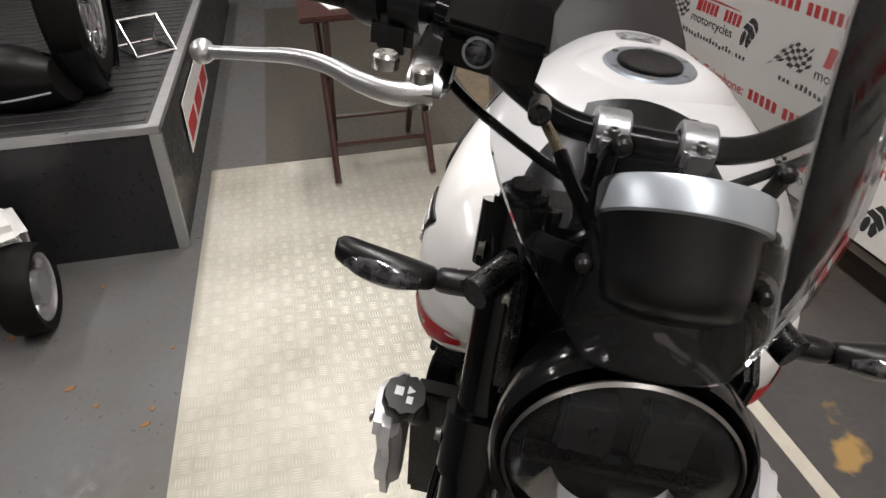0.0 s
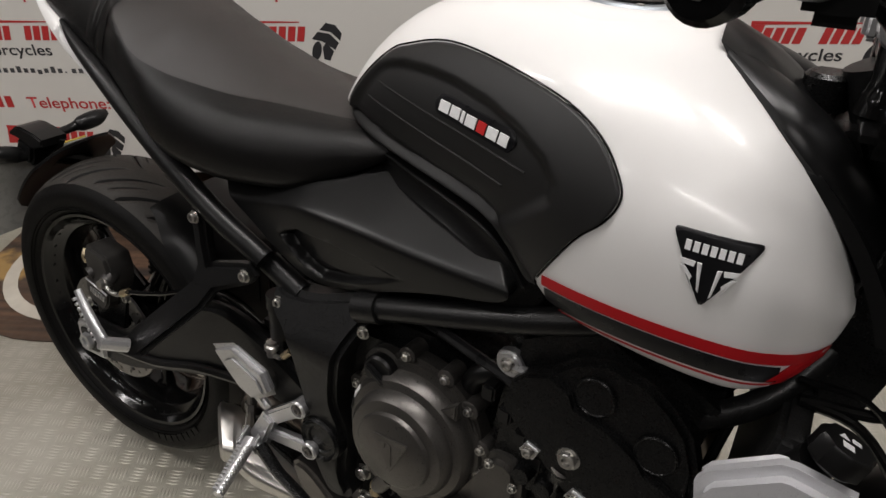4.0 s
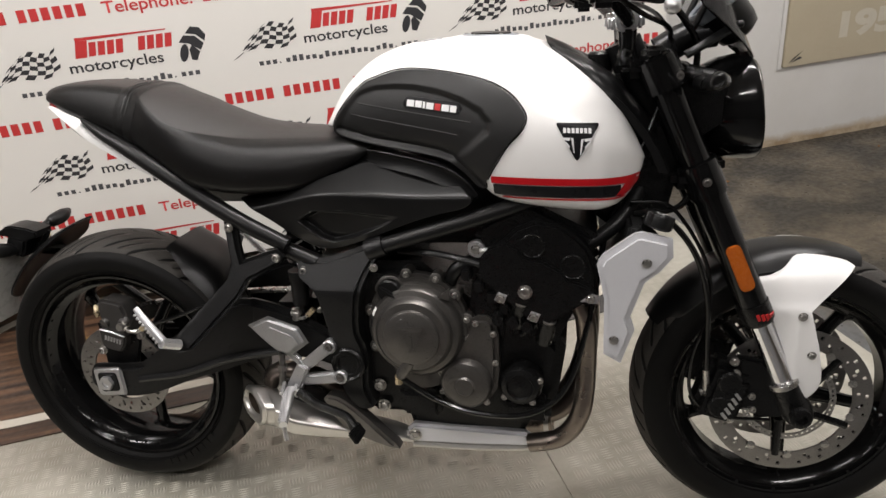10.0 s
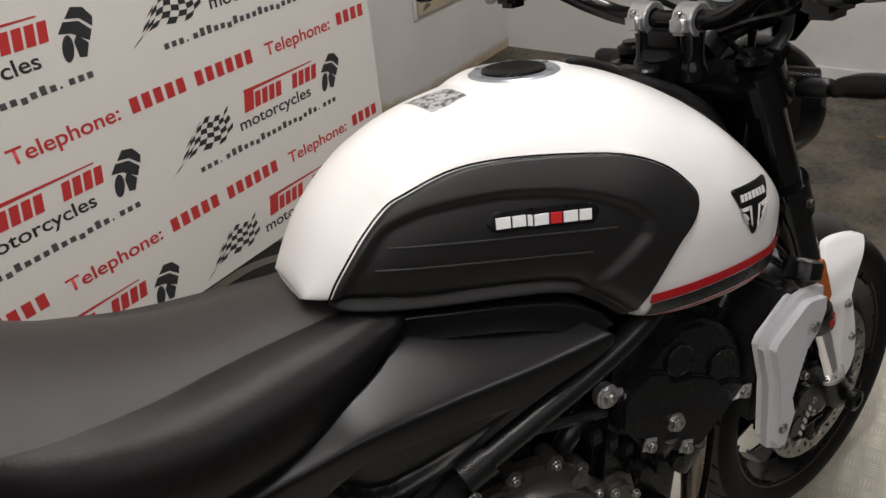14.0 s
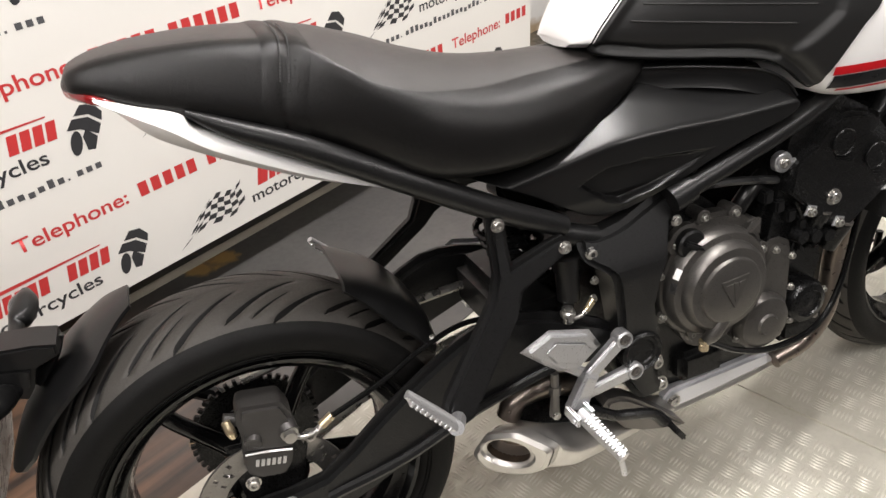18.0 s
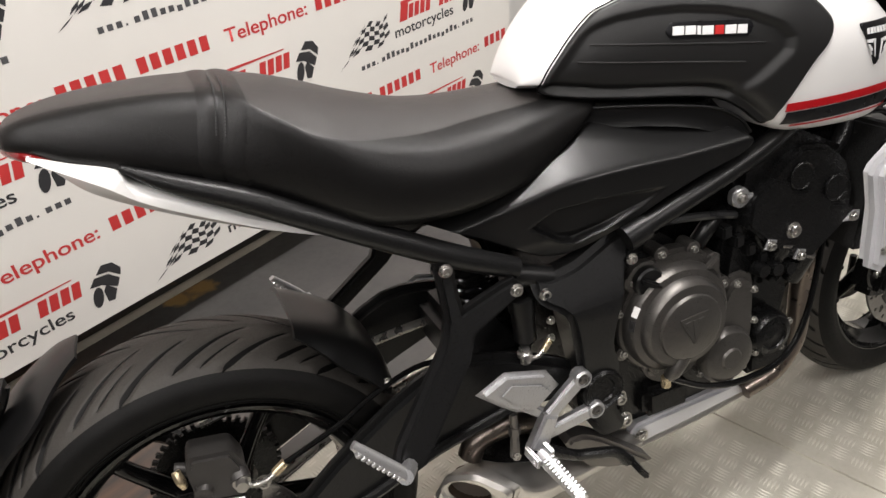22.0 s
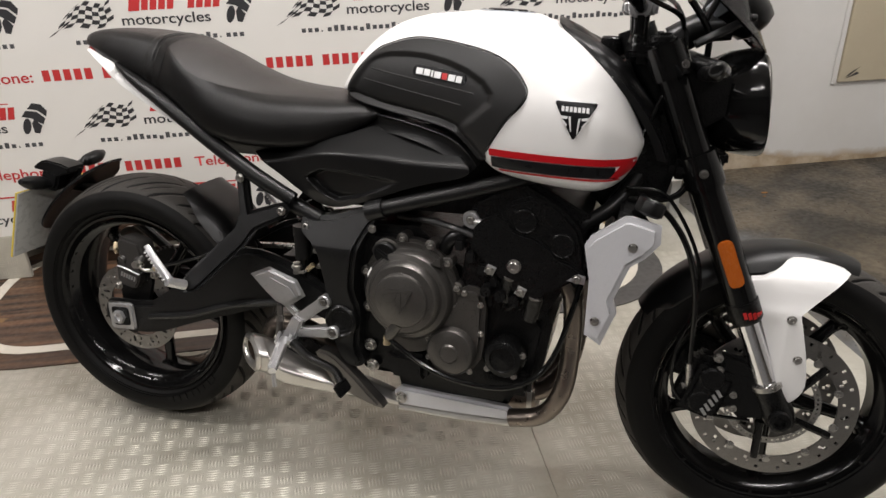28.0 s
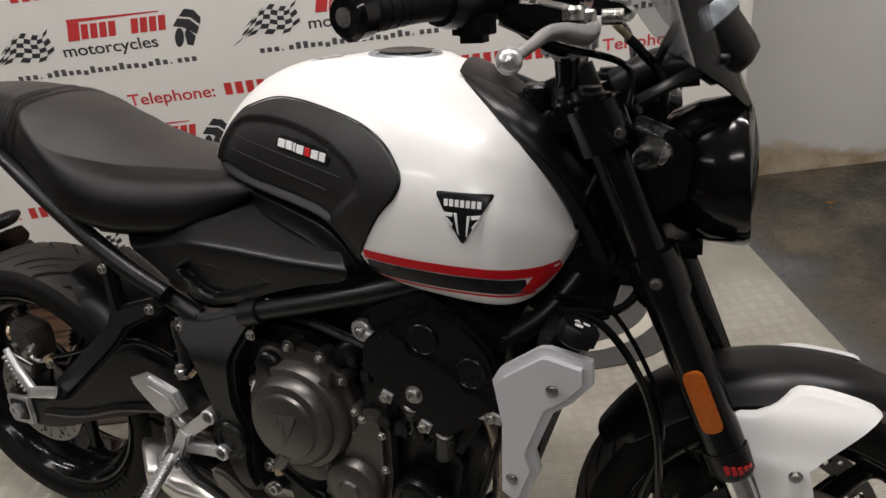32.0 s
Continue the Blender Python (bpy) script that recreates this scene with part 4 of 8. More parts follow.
# wheels and brakes ------------------------------------------------
def tyre_mesh(R, profile, pitches, name, grooves, sweep, per=10):
    """A tyre whose slanted tread slots are sunk into its surface: its columns run along the slots."""
    P = np.array(spline(profile, per))
    ay = np.abs(P[:, 1])
    most = ay.max()
    lean = sweep * np.clip((ay - 0.004) / (most - 0.004), 0, 1) ** 0.85
    centres = [g[3] for g in grooves]
    plain = [f for f in np.arange(0, 1, 0.04) if all(abs((f - c + 0.5) % 1 - 0.5) > 0.085 for c in centres)]
    columns = [(f, None, 0, 0) for f in plain]
    for g in grooves:
        columns += [((g[3] + k * 0.001) % 1, g, k, d) for k, d in ((-1.3, 0), (-0.85, 1), (0, 1), (0.85, 1), (1.3, 0))]
    columns.sort(key=lambda c: c[0])
    pitch = 2 * math.pi * R / pitches
    fr, dp = [], []
    for f, g, k, d in columns:
        if g is None:
            fr.append(np.full(len(P), f))
            dp.append(np.zeros(len(P)))
        else:
            lo, hi, wide = g[:3]
            t = (ay - lo) / (hi - lo)
            inside = (t > 0) & (t < 1)
            w = wide * (0.3 + 0.7 * np.clip(t, 0, 1) ** 0.7) * np.sqrt(np.clip((1 - t) * 9, 0.05, 1))
            fr.append(g[3] + k * np.where(inside, w, wide * 0.22) / pitch)
            dp.append(np.where(inside, d * np.clip(np.minimum(t * 6, 1), 0, 1), 0.0))
    fr, dp = np.array(fr).T, np.array(dp).T
    m = len(columns)
    n = m * pitches
    half = np.where(P[:, 1] < 0, 0.0, 0.5) * np.clip((ay - 0.001) / 0.003, 0, 1)
    th = np.concatenate([fr + j for j in range(pitches)], 1) + (lean + half)[:, None]
    th = th * 2 * np.pi / pitches
    depth = np.tile(dp, (1, pitches))
    r = P[:, 0][:, None] - 0.007 * depth
    v = np.stack([r * np.cos(th), np.repeat(P[:, 1][:, None], n, 1), r * np.sin(th)], -1).reshape(-1, 3)
    rows = len(P)
    faces = [(a * n + i, a * n + (i + 1) % n, (a + 1) * n + (i + 1) % n, (a + 1) * n + i) for a in range(rows - 1) for i in range(n)]
    me = bpy.data.meshes.new(name)
    me.from_pydata(v.tolist(), [], faces)
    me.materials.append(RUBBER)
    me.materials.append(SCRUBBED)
    # Crown carries pale dust; slots keep dark rubber, standing in for shade inside them.
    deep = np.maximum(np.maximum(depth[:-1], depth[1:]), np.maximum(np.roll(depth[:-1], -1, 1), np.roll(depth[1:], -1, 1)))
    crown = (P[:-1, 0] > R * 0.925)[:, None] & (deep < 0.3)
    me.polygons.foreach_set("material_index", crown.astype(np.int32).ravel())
    me.shade_smooth()
    return me


def disc_bm(r0, r1, y, thick=0.0045, rows=5, n=132, holes=True):
    """A drilled brake disc with real holes."""
    bm = bm_new()
    vs = [[bm.verts.new(((r0 + (r1 - r0) * a / rows) * math.cos(2 * math.pi * i / n), y, (r0 + (r1 - r0) * a / rows) * math.sin(2 * math.pi * i / n))) for i in range(n)] for a in range(rows + 1)]
    for a in range(rows):
        for i in range(n):
            if holes and ((a == 1 and i % 12 == 2) or (a == 2 and i % 6 == 4 and i % 12 != 4) or (a == 3 and i % 12 == 7) or (a == 3 and i % 12 == 1) or (a == 1 and i % 12 == 9)):
                continue
            j = (i + 1) % n
            bm.faces.new((vs[a][i], vs[a][j], vs[a + 1][j], vs[a + 1][i]))
    bmesh.ops.recalc_face_normals(bm, faces=bm.faces)
    bmesh.ops.solidify(bm, geom=bm.faces[:], thickness=thick)
    return bm


def cast_rim(R, w, hubr, parent, spokes=5, name="rim"):
    """Rim barrel, hub and split spokes in gloss black."""
    ri = R
    rim = part(name, lathe([(ri + 0.012, -w / 2 + 0.006), (ri + 0.0185, -w / 2 - 0.002), (ri + 0.017, -w / 2 - 0.0075), (ri + 0.011, -w / 2 - 0.006), (ri + 0.006, -w / 2 + 0.004), (ri + 0.002, -w / 2 + 0.012), (ri - 0.012, -w / 2 + 0.02), (ri - 0.022, -w * 0.2), (ri - 0.024, w * 0.2), (ri - 0.012, w / 2 - 0.02), (ri + 0.002, w / 2 - 0.012), (ri + 0.006, w / 2 - 0.004), (ri + 0.011, w / 2 + 0.006), (ri + 0.017, w / 2 + 0.0075), (ri + 0.0185, w / 2 + 0.002), (ri + 0.012, w / 2 - 0.006)], sides=96), GLOSSB, parent)
    part("hub", lathe([(0.012, -w * 0.42), (hubr * 0.8, -w * 0.42), (hubr, -w * 0.3), (hubr * 0.75, -w * 0.1), (hubr * 0.75, w * 0.1), (hubr, w * 0.3), (hubr * 0.8, w * 0.42), (0.012, w * 0.42)], sides=36), GLOSSB, rim)
    first = None
    for k in range(spokes):
        m = Matrix.Rotation(2 * math.pi * k / spokes + 0.3, 4, "Y")
        if first is None:
            bm = tube([(hubr * 0.7, 0, 0.0, 0.021), (ri * 0.45, 0.0, 0.004, 0.0155), (ri * 0.72, 0, 0.006, 0.013), (ri - 0.03, 0, 0.004, 0.0145), (ri - 0.014, 0, 0.0, 0.026)], 0.014, 12, 5)
            first = part("spoke", bm, GLOSSB, rim, m=m)
        else:
            more("spoke", first, rim, m)
    return rim


rear = thing("rear_wheel", "", "")
rear.parent, rear.location = bike, (0, 0, RZ)
prof_r = [(0.22, -0.054), (0.231, -0.068), (0.241, -0.081), (0.258, -0.089), (0.28, -0.087), (0.298, -0.068), (0.3095, -0.039), (0.3147, -0.013), (0.3147, 0.013), (0.3095, 0.039), (0.298, 0.068), (0.28, 0.087), (0.258, 0.089), (0.241, 0.081), (0.231, 0.068), (0.22, 0.054)]
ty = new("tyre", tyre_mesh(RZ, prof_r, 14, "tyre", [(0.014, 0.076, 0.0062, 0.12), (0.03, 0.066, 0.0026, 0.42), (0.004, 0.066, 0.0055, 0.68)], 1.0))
ty.parent = rear
cast_rim(0.215, 0.14, 0.06, rear)
part("brake_disc", disc_bm(0.075, 0.112, -0.088, 0.005), DISCM, rear, "drilled steel disc")
part("sprocket", disc_bm(0.06, 0.098, 0.085, 0.006, 3, 90, False), ENGB, rear)
tt = bm_new()
for k in range(45):
    q = 2 * math.pi * k / 45
    tt = join(tt, moved(box(0.097, 0.106, 0.08, 0.087, -0.0035, 0.0035), Matrix.Rotation(q, 4, "Y")))
part("sprocket_teeth", tt, ENGB, rear)
for r_ in (0.2425, 0.2475):
    part("moulded_ring", lathe([(r_, -0.0838), (r_ + 0.0008, -0.0866 - 0.35 * (r_ - 0.2425)), (r_ + 0.0016, -0.0842)], sides=120), RUBBER, rear)
# raised plain bars moulded on the tyre wall
wl = bm_new()
for k in range(8):
    wl = join(wl, moved(box(-0.009, 0.009, -0.0905, -0.087, 0.247, 0.263, 0.0008, 1), Matrix.Rotation(2.3 + 0.085 * k, 4, "Y")))
part("moulded_mark", wl, RUBBER, rear)

front = thing("front_wheel", "", "")
front.parent = bike
front.matrix_basis = STEER @ Matrix.Translation((FX, -0.012, FZ)) @ Matrix.Scale(0.99, 4)
prof_f = [(0.222, -0.047), (0.234, -0.055), (0.252, -0.061), (0.27, -0.058), (0.285, -0.044), (0.296, -0.024), (0.3005, -0.008), (0.3005, 0.008), (0.296, 0.024), (0.285, 0.044), (0.27, 0.058), (0.252, 0.061), (0.234, 0.055), (0.222, 0.047)]
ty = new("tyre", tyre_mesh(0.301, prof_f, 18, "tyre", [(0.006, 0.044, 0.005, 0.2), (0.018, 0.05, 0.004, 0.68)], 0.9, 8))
ty.parent = front
cast_rim(0.215, 0.09, 0.045, front)
for s in (-1, 1):
    part("brake_disc", disc_bm(0.118, 0.155, 0.066 * s, 0.0045, 5), DISCM, front, "large drilled steel disc")
    car = bm_new()
    for k in range(5):
        q = 2 * math.pi * k / 5 + 0.6
        car = join(car, tube([(0.045 * math.cos(q), 0.062 * s, 0.045 * math.sin(q)), (0.124 * math.cos(q + 0.2), 0.064 * s, 0.124 * math.sin(q + 0.2))], 0.008, 8))
    part("disc_carrier", car, ENGB, front)
for k in range(10):
    q = 2 * math.pi * k / 10 + 0.35
    part("disc_button", lathe([(0.008, 0.0), (0.008, -0.004), (0.004, -0.0045), (0, -0.0045)], (0.119 * math.cos(q), -0.069, 0.119 * math.sin(q)), sides=12), STEEL, front)
abs_ring = disc_bm(0.078, 0.09, -0.06, 0.002, 3, 100, False)
bmesh.ops.delete(abs_ring, geom=[f for f in abs_ring.faces if abs(math.hypot(f.calc_center_median().x, f.calc_center_median().z) - 0.084) < 0.002 and int((math.atan2(f.calc_center_median().z, f.calc_center_median().x) + math.pi) / (2 * math.pi) * 100) % 2], context="FACES_ONLY")
part("sensor_ring", abs_ring, STEEL, front)
part("axle_cap", lathe([(0.02, 0.0), (0.02, -0.012), (0.016, -0.014), (0.011, -0.014), (0.011, -0.006), (0, -0.006)], (0, -0.125, 0), sides=24), ENGB, front)

# tank --------------------------------------------------------------
ZT = smooth_table([(0.556, 0.866), (0.567, 0.89), (0.597, 0.935), (0.643, 0.973), (0.69, 0.995), (0.75, 1.008), (0.83, 1.012), (0.9, 1.01), (0.96, 1.001), (1.01, 0.981), (1.06, 0.949), (1.1, 0.908), (1.125, 0.874), (1.143, 0.84), (1.154, 0.814), (1.16, 0.797)])
ZB = smooth_table([(0.556, 0.86), (0.6, 0.857), (0.665, 0.842), (0.8, 0.822), (0.844, 0.797), (0.885, 0.757), (0.91, 0.742), (0.961, 0.731), (1.06, 0.72), (1.1, 0.723), (1.125, 0.736), (1.143, 0.756), (1.154, 0.776), (1.16, 0.792)])
WM = smooth_table([(0.556, 0.046), (0.578, 0.07), (0.625, 0.098), (0.7, 0.127), (0.8, 0.161), (0.88, 0.19), (0.95, 0.204), (1.02, 0.208), (1.08, 0.204), (1.11, 0.193), (1.13, 0.179), (1.145, 0.16), (1.154, 0.143), (1.16, 0.12)])
ZM = smooth_table([(0.556, 0.862), (0.65, 0.876), (0.8, 0.858), (0.9, 0.837), (1.0, 0.827), (1.1, 0.817), (1.16, 0.7945)])


UP, UPP = 0.0, -0.003
PAD = [(a, b + UPP) for a, b in [(0.89, 0.781), (0.925, 0.836), (0.95, 0.862), (0.96, 0.884), (0.952, 0.903), (0.93, 0.926), (0.889, 0.946), (0.823, 0.96), (0.76, 0.967), (0.717, 0.965), (0.675, 0.954), (0.65, 0.944), (0.618, 0.918), (0.588, 0.883), (0.577, 0.86), (0.582, 0.85), (0.61, 0.842), (0.68, 0.83), (0.75, 0.82), (0.81, 0.808), (0.845, 0.787), (0.872, 0.762), (0.886, 0.764)]]
INNER = [(0.5, 0.8), (0.55, 0.89), (0.635, 0.931), (0.678, 0.94), (0.72, 0.942), (0.76, 0.94), (0.81, 0.931), (0.85, 0.918), (0.885, 0.899), (0.902, 0.878), (0.899, 0.858), (0.868, 0.831), (0.835, 0.806), (0.8, 0.77), (0.6, 0.77)]
PAD_FINE = [tuple(p) for p in spline(PAD, 3, True)]


def tank_half(x, z, sunk=False):
    if sunk:
        return tank_half(x, z) - 0.014 * smooth01((edge_distance(x, z, PAD_FINE) - 0.006) / 0.012)
    zt, zb, wm, zm = (lerp_table(x, t) for t in (ZT, ZB, WM, ZM))
    if z >= zm:
        t = min(1.0, (z - zm) / max(zt - zm, 1e-4))
        e = 1.85 + 0.3 * smooth01((x - 0.6) / 0.25)
        return wm * (1 - t ** e) ** (1 / (e + 0.15))
    t = min(1.0, (zm - z) / max(zm - zb, 1e-4))
    return wm * (1 - 0.035 * t * t - 0.07 * t ** 7)


def tank_bm():
    rings = []
    for x in np.concatenate([np.linspace(0.556, 0.604, 9), np.linspace(0.61, 1.1, 70), 1.1 + 0.06 * np.sin(np.linspace(0.12, 1, 14) * math.pi / 2)]):
        zt, zb, wm, zm = (lerp_table(x, t) for t in (ZT, ZB, WM, ZM))
        half = []
        for a in np.linspace(0, 1, 16):
            q = a * math.pi / 2
            z = zm + (zt - zm) * math.cos(q) ** (2 / 2.15) if zt > zm else zm
            half.append((tank_half(x, min(z, zt), True) if a > 0 else 0.0, z))
        for t in np.sin(np.linspace(0.1, 1, 13) * math.pi / 2):
            z = zm - (zm - zb) * t
            half.append((tank_half(x, z, True), z))
        half.append((half[-1][0] - 0.012, zb - 0.006))
        half.append((0.0, zb - 0.008))
        rings.append([(x, -y, z) for y, z in half] + [(x, y, z) for y, z in reversed(half[1:-1])])
    return rings_to_bm(rings)


tank = part("tank", tank_bm(), WHITE, bike, "pearl white painted fuel tank", 60)
def pad_lift(x, z, r):
    d = edge_distance(x, z, INNER)
    return 0.0045 - 0.0085 * smooth01((d + 0.001) / 0.013) * smooth01(edge_distance(x, z, PAD_FINE) / 0.016)


sided("knee_pad", lambda: skin(PAD, (0.8, 0.885), tank_half, pad_lift, 38, 7, 0.012), PADM, tank, "matt black knee pad", 60)
sided("pad_gap", lambda: tube([(a, -(tank_half(a, b) + 0.0004), b) for a, b in [((0.81 + (p[0] - 0.81) * 1.012), 0.87 + (p[1] - 0.87) * 1.018) for p in spline(PAD, 4, True)]], 0.0012, 6, 1), GLOSSB, tank, "thin dark gap around the pad", 60)
for zz, zy, x0, x1 in ((0.909, 0.878, 0.64, 0.863), (0.889, 0.856, 0.622, 0.837)):
    def crease(zz=zz, zy=zy, x0=x0, x1=x1):
        pts = []
        for i in range(14):
            x = x0 + (x1 - x0) * i / 13
            z = zz + (zy - zz) * i / 13 + UPP
            pts.append((x, -(tank_half(x, z) + pad_lift(x, z, 0) + 0.0003), z))
        return tube(pts, 0.0013, 8, 2)
    sided("ridge", crease, PADM, tank)


def patch(outline, centre, lift, mat, name, label="", per=1, rings=6, parent=None, extra=None):
    return sided(name, lambda: skin([(a, b + (UPP if extra else UP)) for a, b in outline], (centre[0], centre[1] + (UPP if extra else UP)), tank_half, lambda x, z, r: lift + (extra(x, z) if extra else 0), rings, per, 0.0015), mat, parent or tank, label, 60)


def badge_round(pts, r=0.005, n=4):
    """Rounds the corners of an outline."""
    out, k = [], len(pts)
    for i in range(k):
        p, a, b = np.array(pts[i], float), np.array(pts[i - 1], float), np.array(pts[(i + 1) % k], float)
        p0, p1 = p + (a - p) / np.linalg.norm(a - p) * r, p + (b - p) / np.linalg.norm(b - p) * r
        out += [tuple((1 - t) ** 2 * p0 + 2 * t * (1 - t) * p + t * t * p1) for t in np.linspace(0, 1, n)]
    return out


TRI = [(1.009, 0.873), (1.082, 0.868), (1.044, 0.807)]


def dense(outline, step=0.008):
    out = []
    for i in range(len(outline)):
        a, b = np.array(outline[i], float), np.array(outline[(i + 1) % len(outline)], float)
        n = max(1, int(np.linalg.norm(b - a) / step))
        out += [tuple(a + (b - a) * k / n) for k in range(n)]
    return out


tri = patch(dense(badge_round(TRI, 0.006)), (1.045, 0.852), 0.0024, BLACKDEC, "tank_emblem", "black triangular emblem with white rays")
rays = [[(1.021, 0.849), (1.0335, 0.848), (1.0325, 0.8435), (1.0235, 0.8445)], [(1.0345, 0.848), (1.0385, 0.8475), (1.0405, 0.821), (1.0385, 0.8235)], [(1.0225, 0.8425), (1.0265, 0.842), (1.033, 0.8345), (1.032, 0.831)], [(1.0275, 0.836), (1.0315, 0.829), (1.033, 0.826), (1.029, 0.832)]]
for poly in rays:
    for flip in (False, True):
        p = [(2 * 1.0448 - a, b - 0.003) for a, b in poly] if flip else poly
        c = tuple(np.mean(p, 0))
        patch(p, c, 0.0034, WHITEDEC, "ray", rings=2)
for k in range(7):
    x = 1.022 + 0.0068 * k
    patch([(x, 0.8565 - 0.0005 * k), (x + 0.0048, 0.856 - 0.0005 * k), (x + 0.0048, 0.864 - 0.0005 * k), (x, 0.8645 - 0.0005 * k)], (x + 0.0024, 0.86 - 0.0005 * k), 0.0034, WHITEDEC, "emblem_bar", rings=2)

# model badge on the pad: plain slanted bars, white with one red
BADGE = badge_round([(0.734, 0.912), (0.743, 0.9225), (0.845, 0.911), (0.85, 0.901), (0.841, 0.8895), (0.739, 0.902)], 0.004)


def on_pad(x, z):
    return pad_lift(x, z, 0)


patch(dense(BADGE), (0.792, 0.9065), 0.0015, BLACKDEC, "model_badge", "black badge with plain white bars", extra=on_pad)
xx = 0.7425
for k, w in enumerate((0.0142, 0.013, 0.0042, 0.0142, 0.011, 0.0138, 0.0118)):
    z0 = 0.9058 - 0.0017 * k
    p = [(xx, z0), (xx + w, z0 - 0.0014), (xx + w + 0.002, z0 + 0.0096), (xx + 0.002, z0 + 0.0108)]
    patch(dense(p, 0.005), (xx + w / 2, z0 + 0.005), 0.003, REDP if k == 4 else WHITEDEC, "badge_bar", rings=3, extra=on_pad)
    xx += w + 0.0022

# stripes along the tank's foot


def strip(points, w, lift, mat, name, label=""):
    def make():
        rows = []
        for x, z in spline([(a, b + UP) for a, b in points], 6):
            rows.append([(x, -(tank_half(x, zz) + lift), zz) for zz in (z, z - w * 0.33, z - w * 0.67, z - w)])
        return rings_to_bm(rows, closed=False)
    return sided(name, make, mat, tank, label, 60)


strip([(0.897, 0.7835), (0.96, 0.7812), (1.03, 0.7785), (1.1, 0.7765), (1.15, 0.7755)], 0.0125, 0.0026, RED, "red_stripe", "red stripe decal")
strip([(0.9, 0.7692), (0.96, 0.7672), (1.03, 0.7645), (1.08, 0.763), (1.117, 0.7615)], 0.0205, 0.0024, BLACKDEC, "black_stripe", "carbon-look black stripe decal")
strip([(0.915, 0.7462), (0.97, 0.7443), (1.04, 0.7418), (1.1, 0.7398), (1.125, 0.7405)], 0.0035, 0.0026, RED, "thin_stripe", "thin red stripe decal")
patch(dense([(1.125, 0.7635), (1.15, 0.7635), (1.147, 0.757), (1.134, 0.7465), (1.118, 0.7385), (1.108, 0.7415)], 0.006), (1.132, 0.753), 0.0026, RED, "stripe_end", "red stripe end")
# filler cap and paper label on top
def tank_top(x):
    return lerp_table(x, ZT)


part("filler_collar", lathe([(0.112, -0.03), (0.1, -0.016), (0.086, -0.006), (0.072, 0.001), (0.063, 0.003), (0.055, 0.003)], axis="Z", sides=56), WHITE, tank, "raised white collar under the filler cap", 60, m=Matrix.Translation((0.883, 0.01, tank_top(0.883) - 0.004)) @ Matrix.Rotation(radians(3.0), 4, "Y"))
capm = Matrix.Translation((0.883, 0.01, tank_top(0.883) - 0.004)) @ Matrix.Rotation(radians(3.0), 4, "Y")
cap = part("filler_cap", lathe([(0.055, -0.012), (0.055, 0.003), (0.052, 0.0055), (0.041, 0.0055), (0.039, 0.0045), (0.0, 0.0045)], axis="Z", sides=48), GREYRIM, tank, "silver ring filler cap with dark centre", m=capm)
part("cap_centre", lathe([(0.039, 0.0044), (0.038, 0.008), (0.034, 0.009), (0.03, 0.0082), (0, 0.0085)], axis="Z", sides=40), ENGB, cap)
part("cap_gasket", lathe([(0.058, -0.012), (0.058, 0.0012), (0.055, 0.002)], axis="Z", sides=48), PLATF, cap)
for k in range(6):
    q = 2 * math.pi * k / 6
    part("screw", lathe([(0.0042, 0.0054), (0.0042, 0.0068), (0.0025, 0.0072), (0, 0.0066)], (0.047 * math.cos(q), 0.047 * math.sin(q), 0), "Z", 12), STEEL, cap)
rows = []
for i in range(5):
    x = 0.745 + 0.05 * i / 4
    rows.append([(x, y, tank_top(x) + 0.001 - (abs(y) / 0.13) ** 2 * 0.06) for y in np.linspace(-0.03, 0.035, 9)])
part("paper_label", rings_to_bm(rows, closed=False), material("grey_label", (0.4, 0.4, 0.4), 0.5, 0, (0.06, 0.06, 0.06), 120, 1.0, sharp=True), tank, "small grey printed label")
# black cowl between the tank and the steering head
COWL = [(0.985, 1.0), (1.03, 0.978), (1.075, 0.944), (1.12, 0.895), (1.155, 0.84), (1.172, 0.8)]


def cowl():
    rings = []
    for x, z in spline(COWL, 5):
        w = 0.055 + 0.055 * smooth01((x - 0.985) / 0.1)
        rings.append([(x + 0.012 * abs(y) / 0.1, y, z + 0.004 - 0.35 * y * y / 0.1) for y in np.linspace(-w, w, 15)] + [(x + 0.03, y, z - 0.04) for y in np.linspace(w, -w, 15)])
    return rings_to_bm(rings)


part("tank_cowl", cowl(), SATIN, bike, "satin black cowl in front of the tank", 50)


def cowl_wing():
    """A smooth flank that carries the tank's front edge round towards the steering head."""
    rings = []
    for x, z0, z1, w in spline([(1.0, 0.97, 0.992, 0.06), (1.03, 0.945, 0.978, 0.084), (1.07, 0.905, 0.958, 0.106), (1.11, 0.858, 0.93, 0.108), (1.14, 0.815, 0.895, 0.1), (1.165, 0.79, 0.862, 0.09), (1.185, 0.785, 0.84, 0.08)], 4):
        zm, h = (z0 + z1) / 2, (z1 - z0) / 2
        rings.append([(x, -(w * 0.55 + w * 0.45 * math.cos(q)), zm + h * math.sin(q)) for q in np.linspace(0, 2 * math.pi, 20, endpoint=False)])
    return rings_to_bm(rings)


sided("cowl_wing", cowl_wing, SATIN, bike, "satin black inner panel beside the tank")
part("ignition_lock", join(lathe([(0.022, 0), (0.022, 0.03), (0.018, 0.034), (0, 0.034)], (1.085, 0, 0.935), "Z", 24), box(1.07, 1.1, -0.02, 0.05, 0.955, 0.963, 0.003)), ENGB, bike)

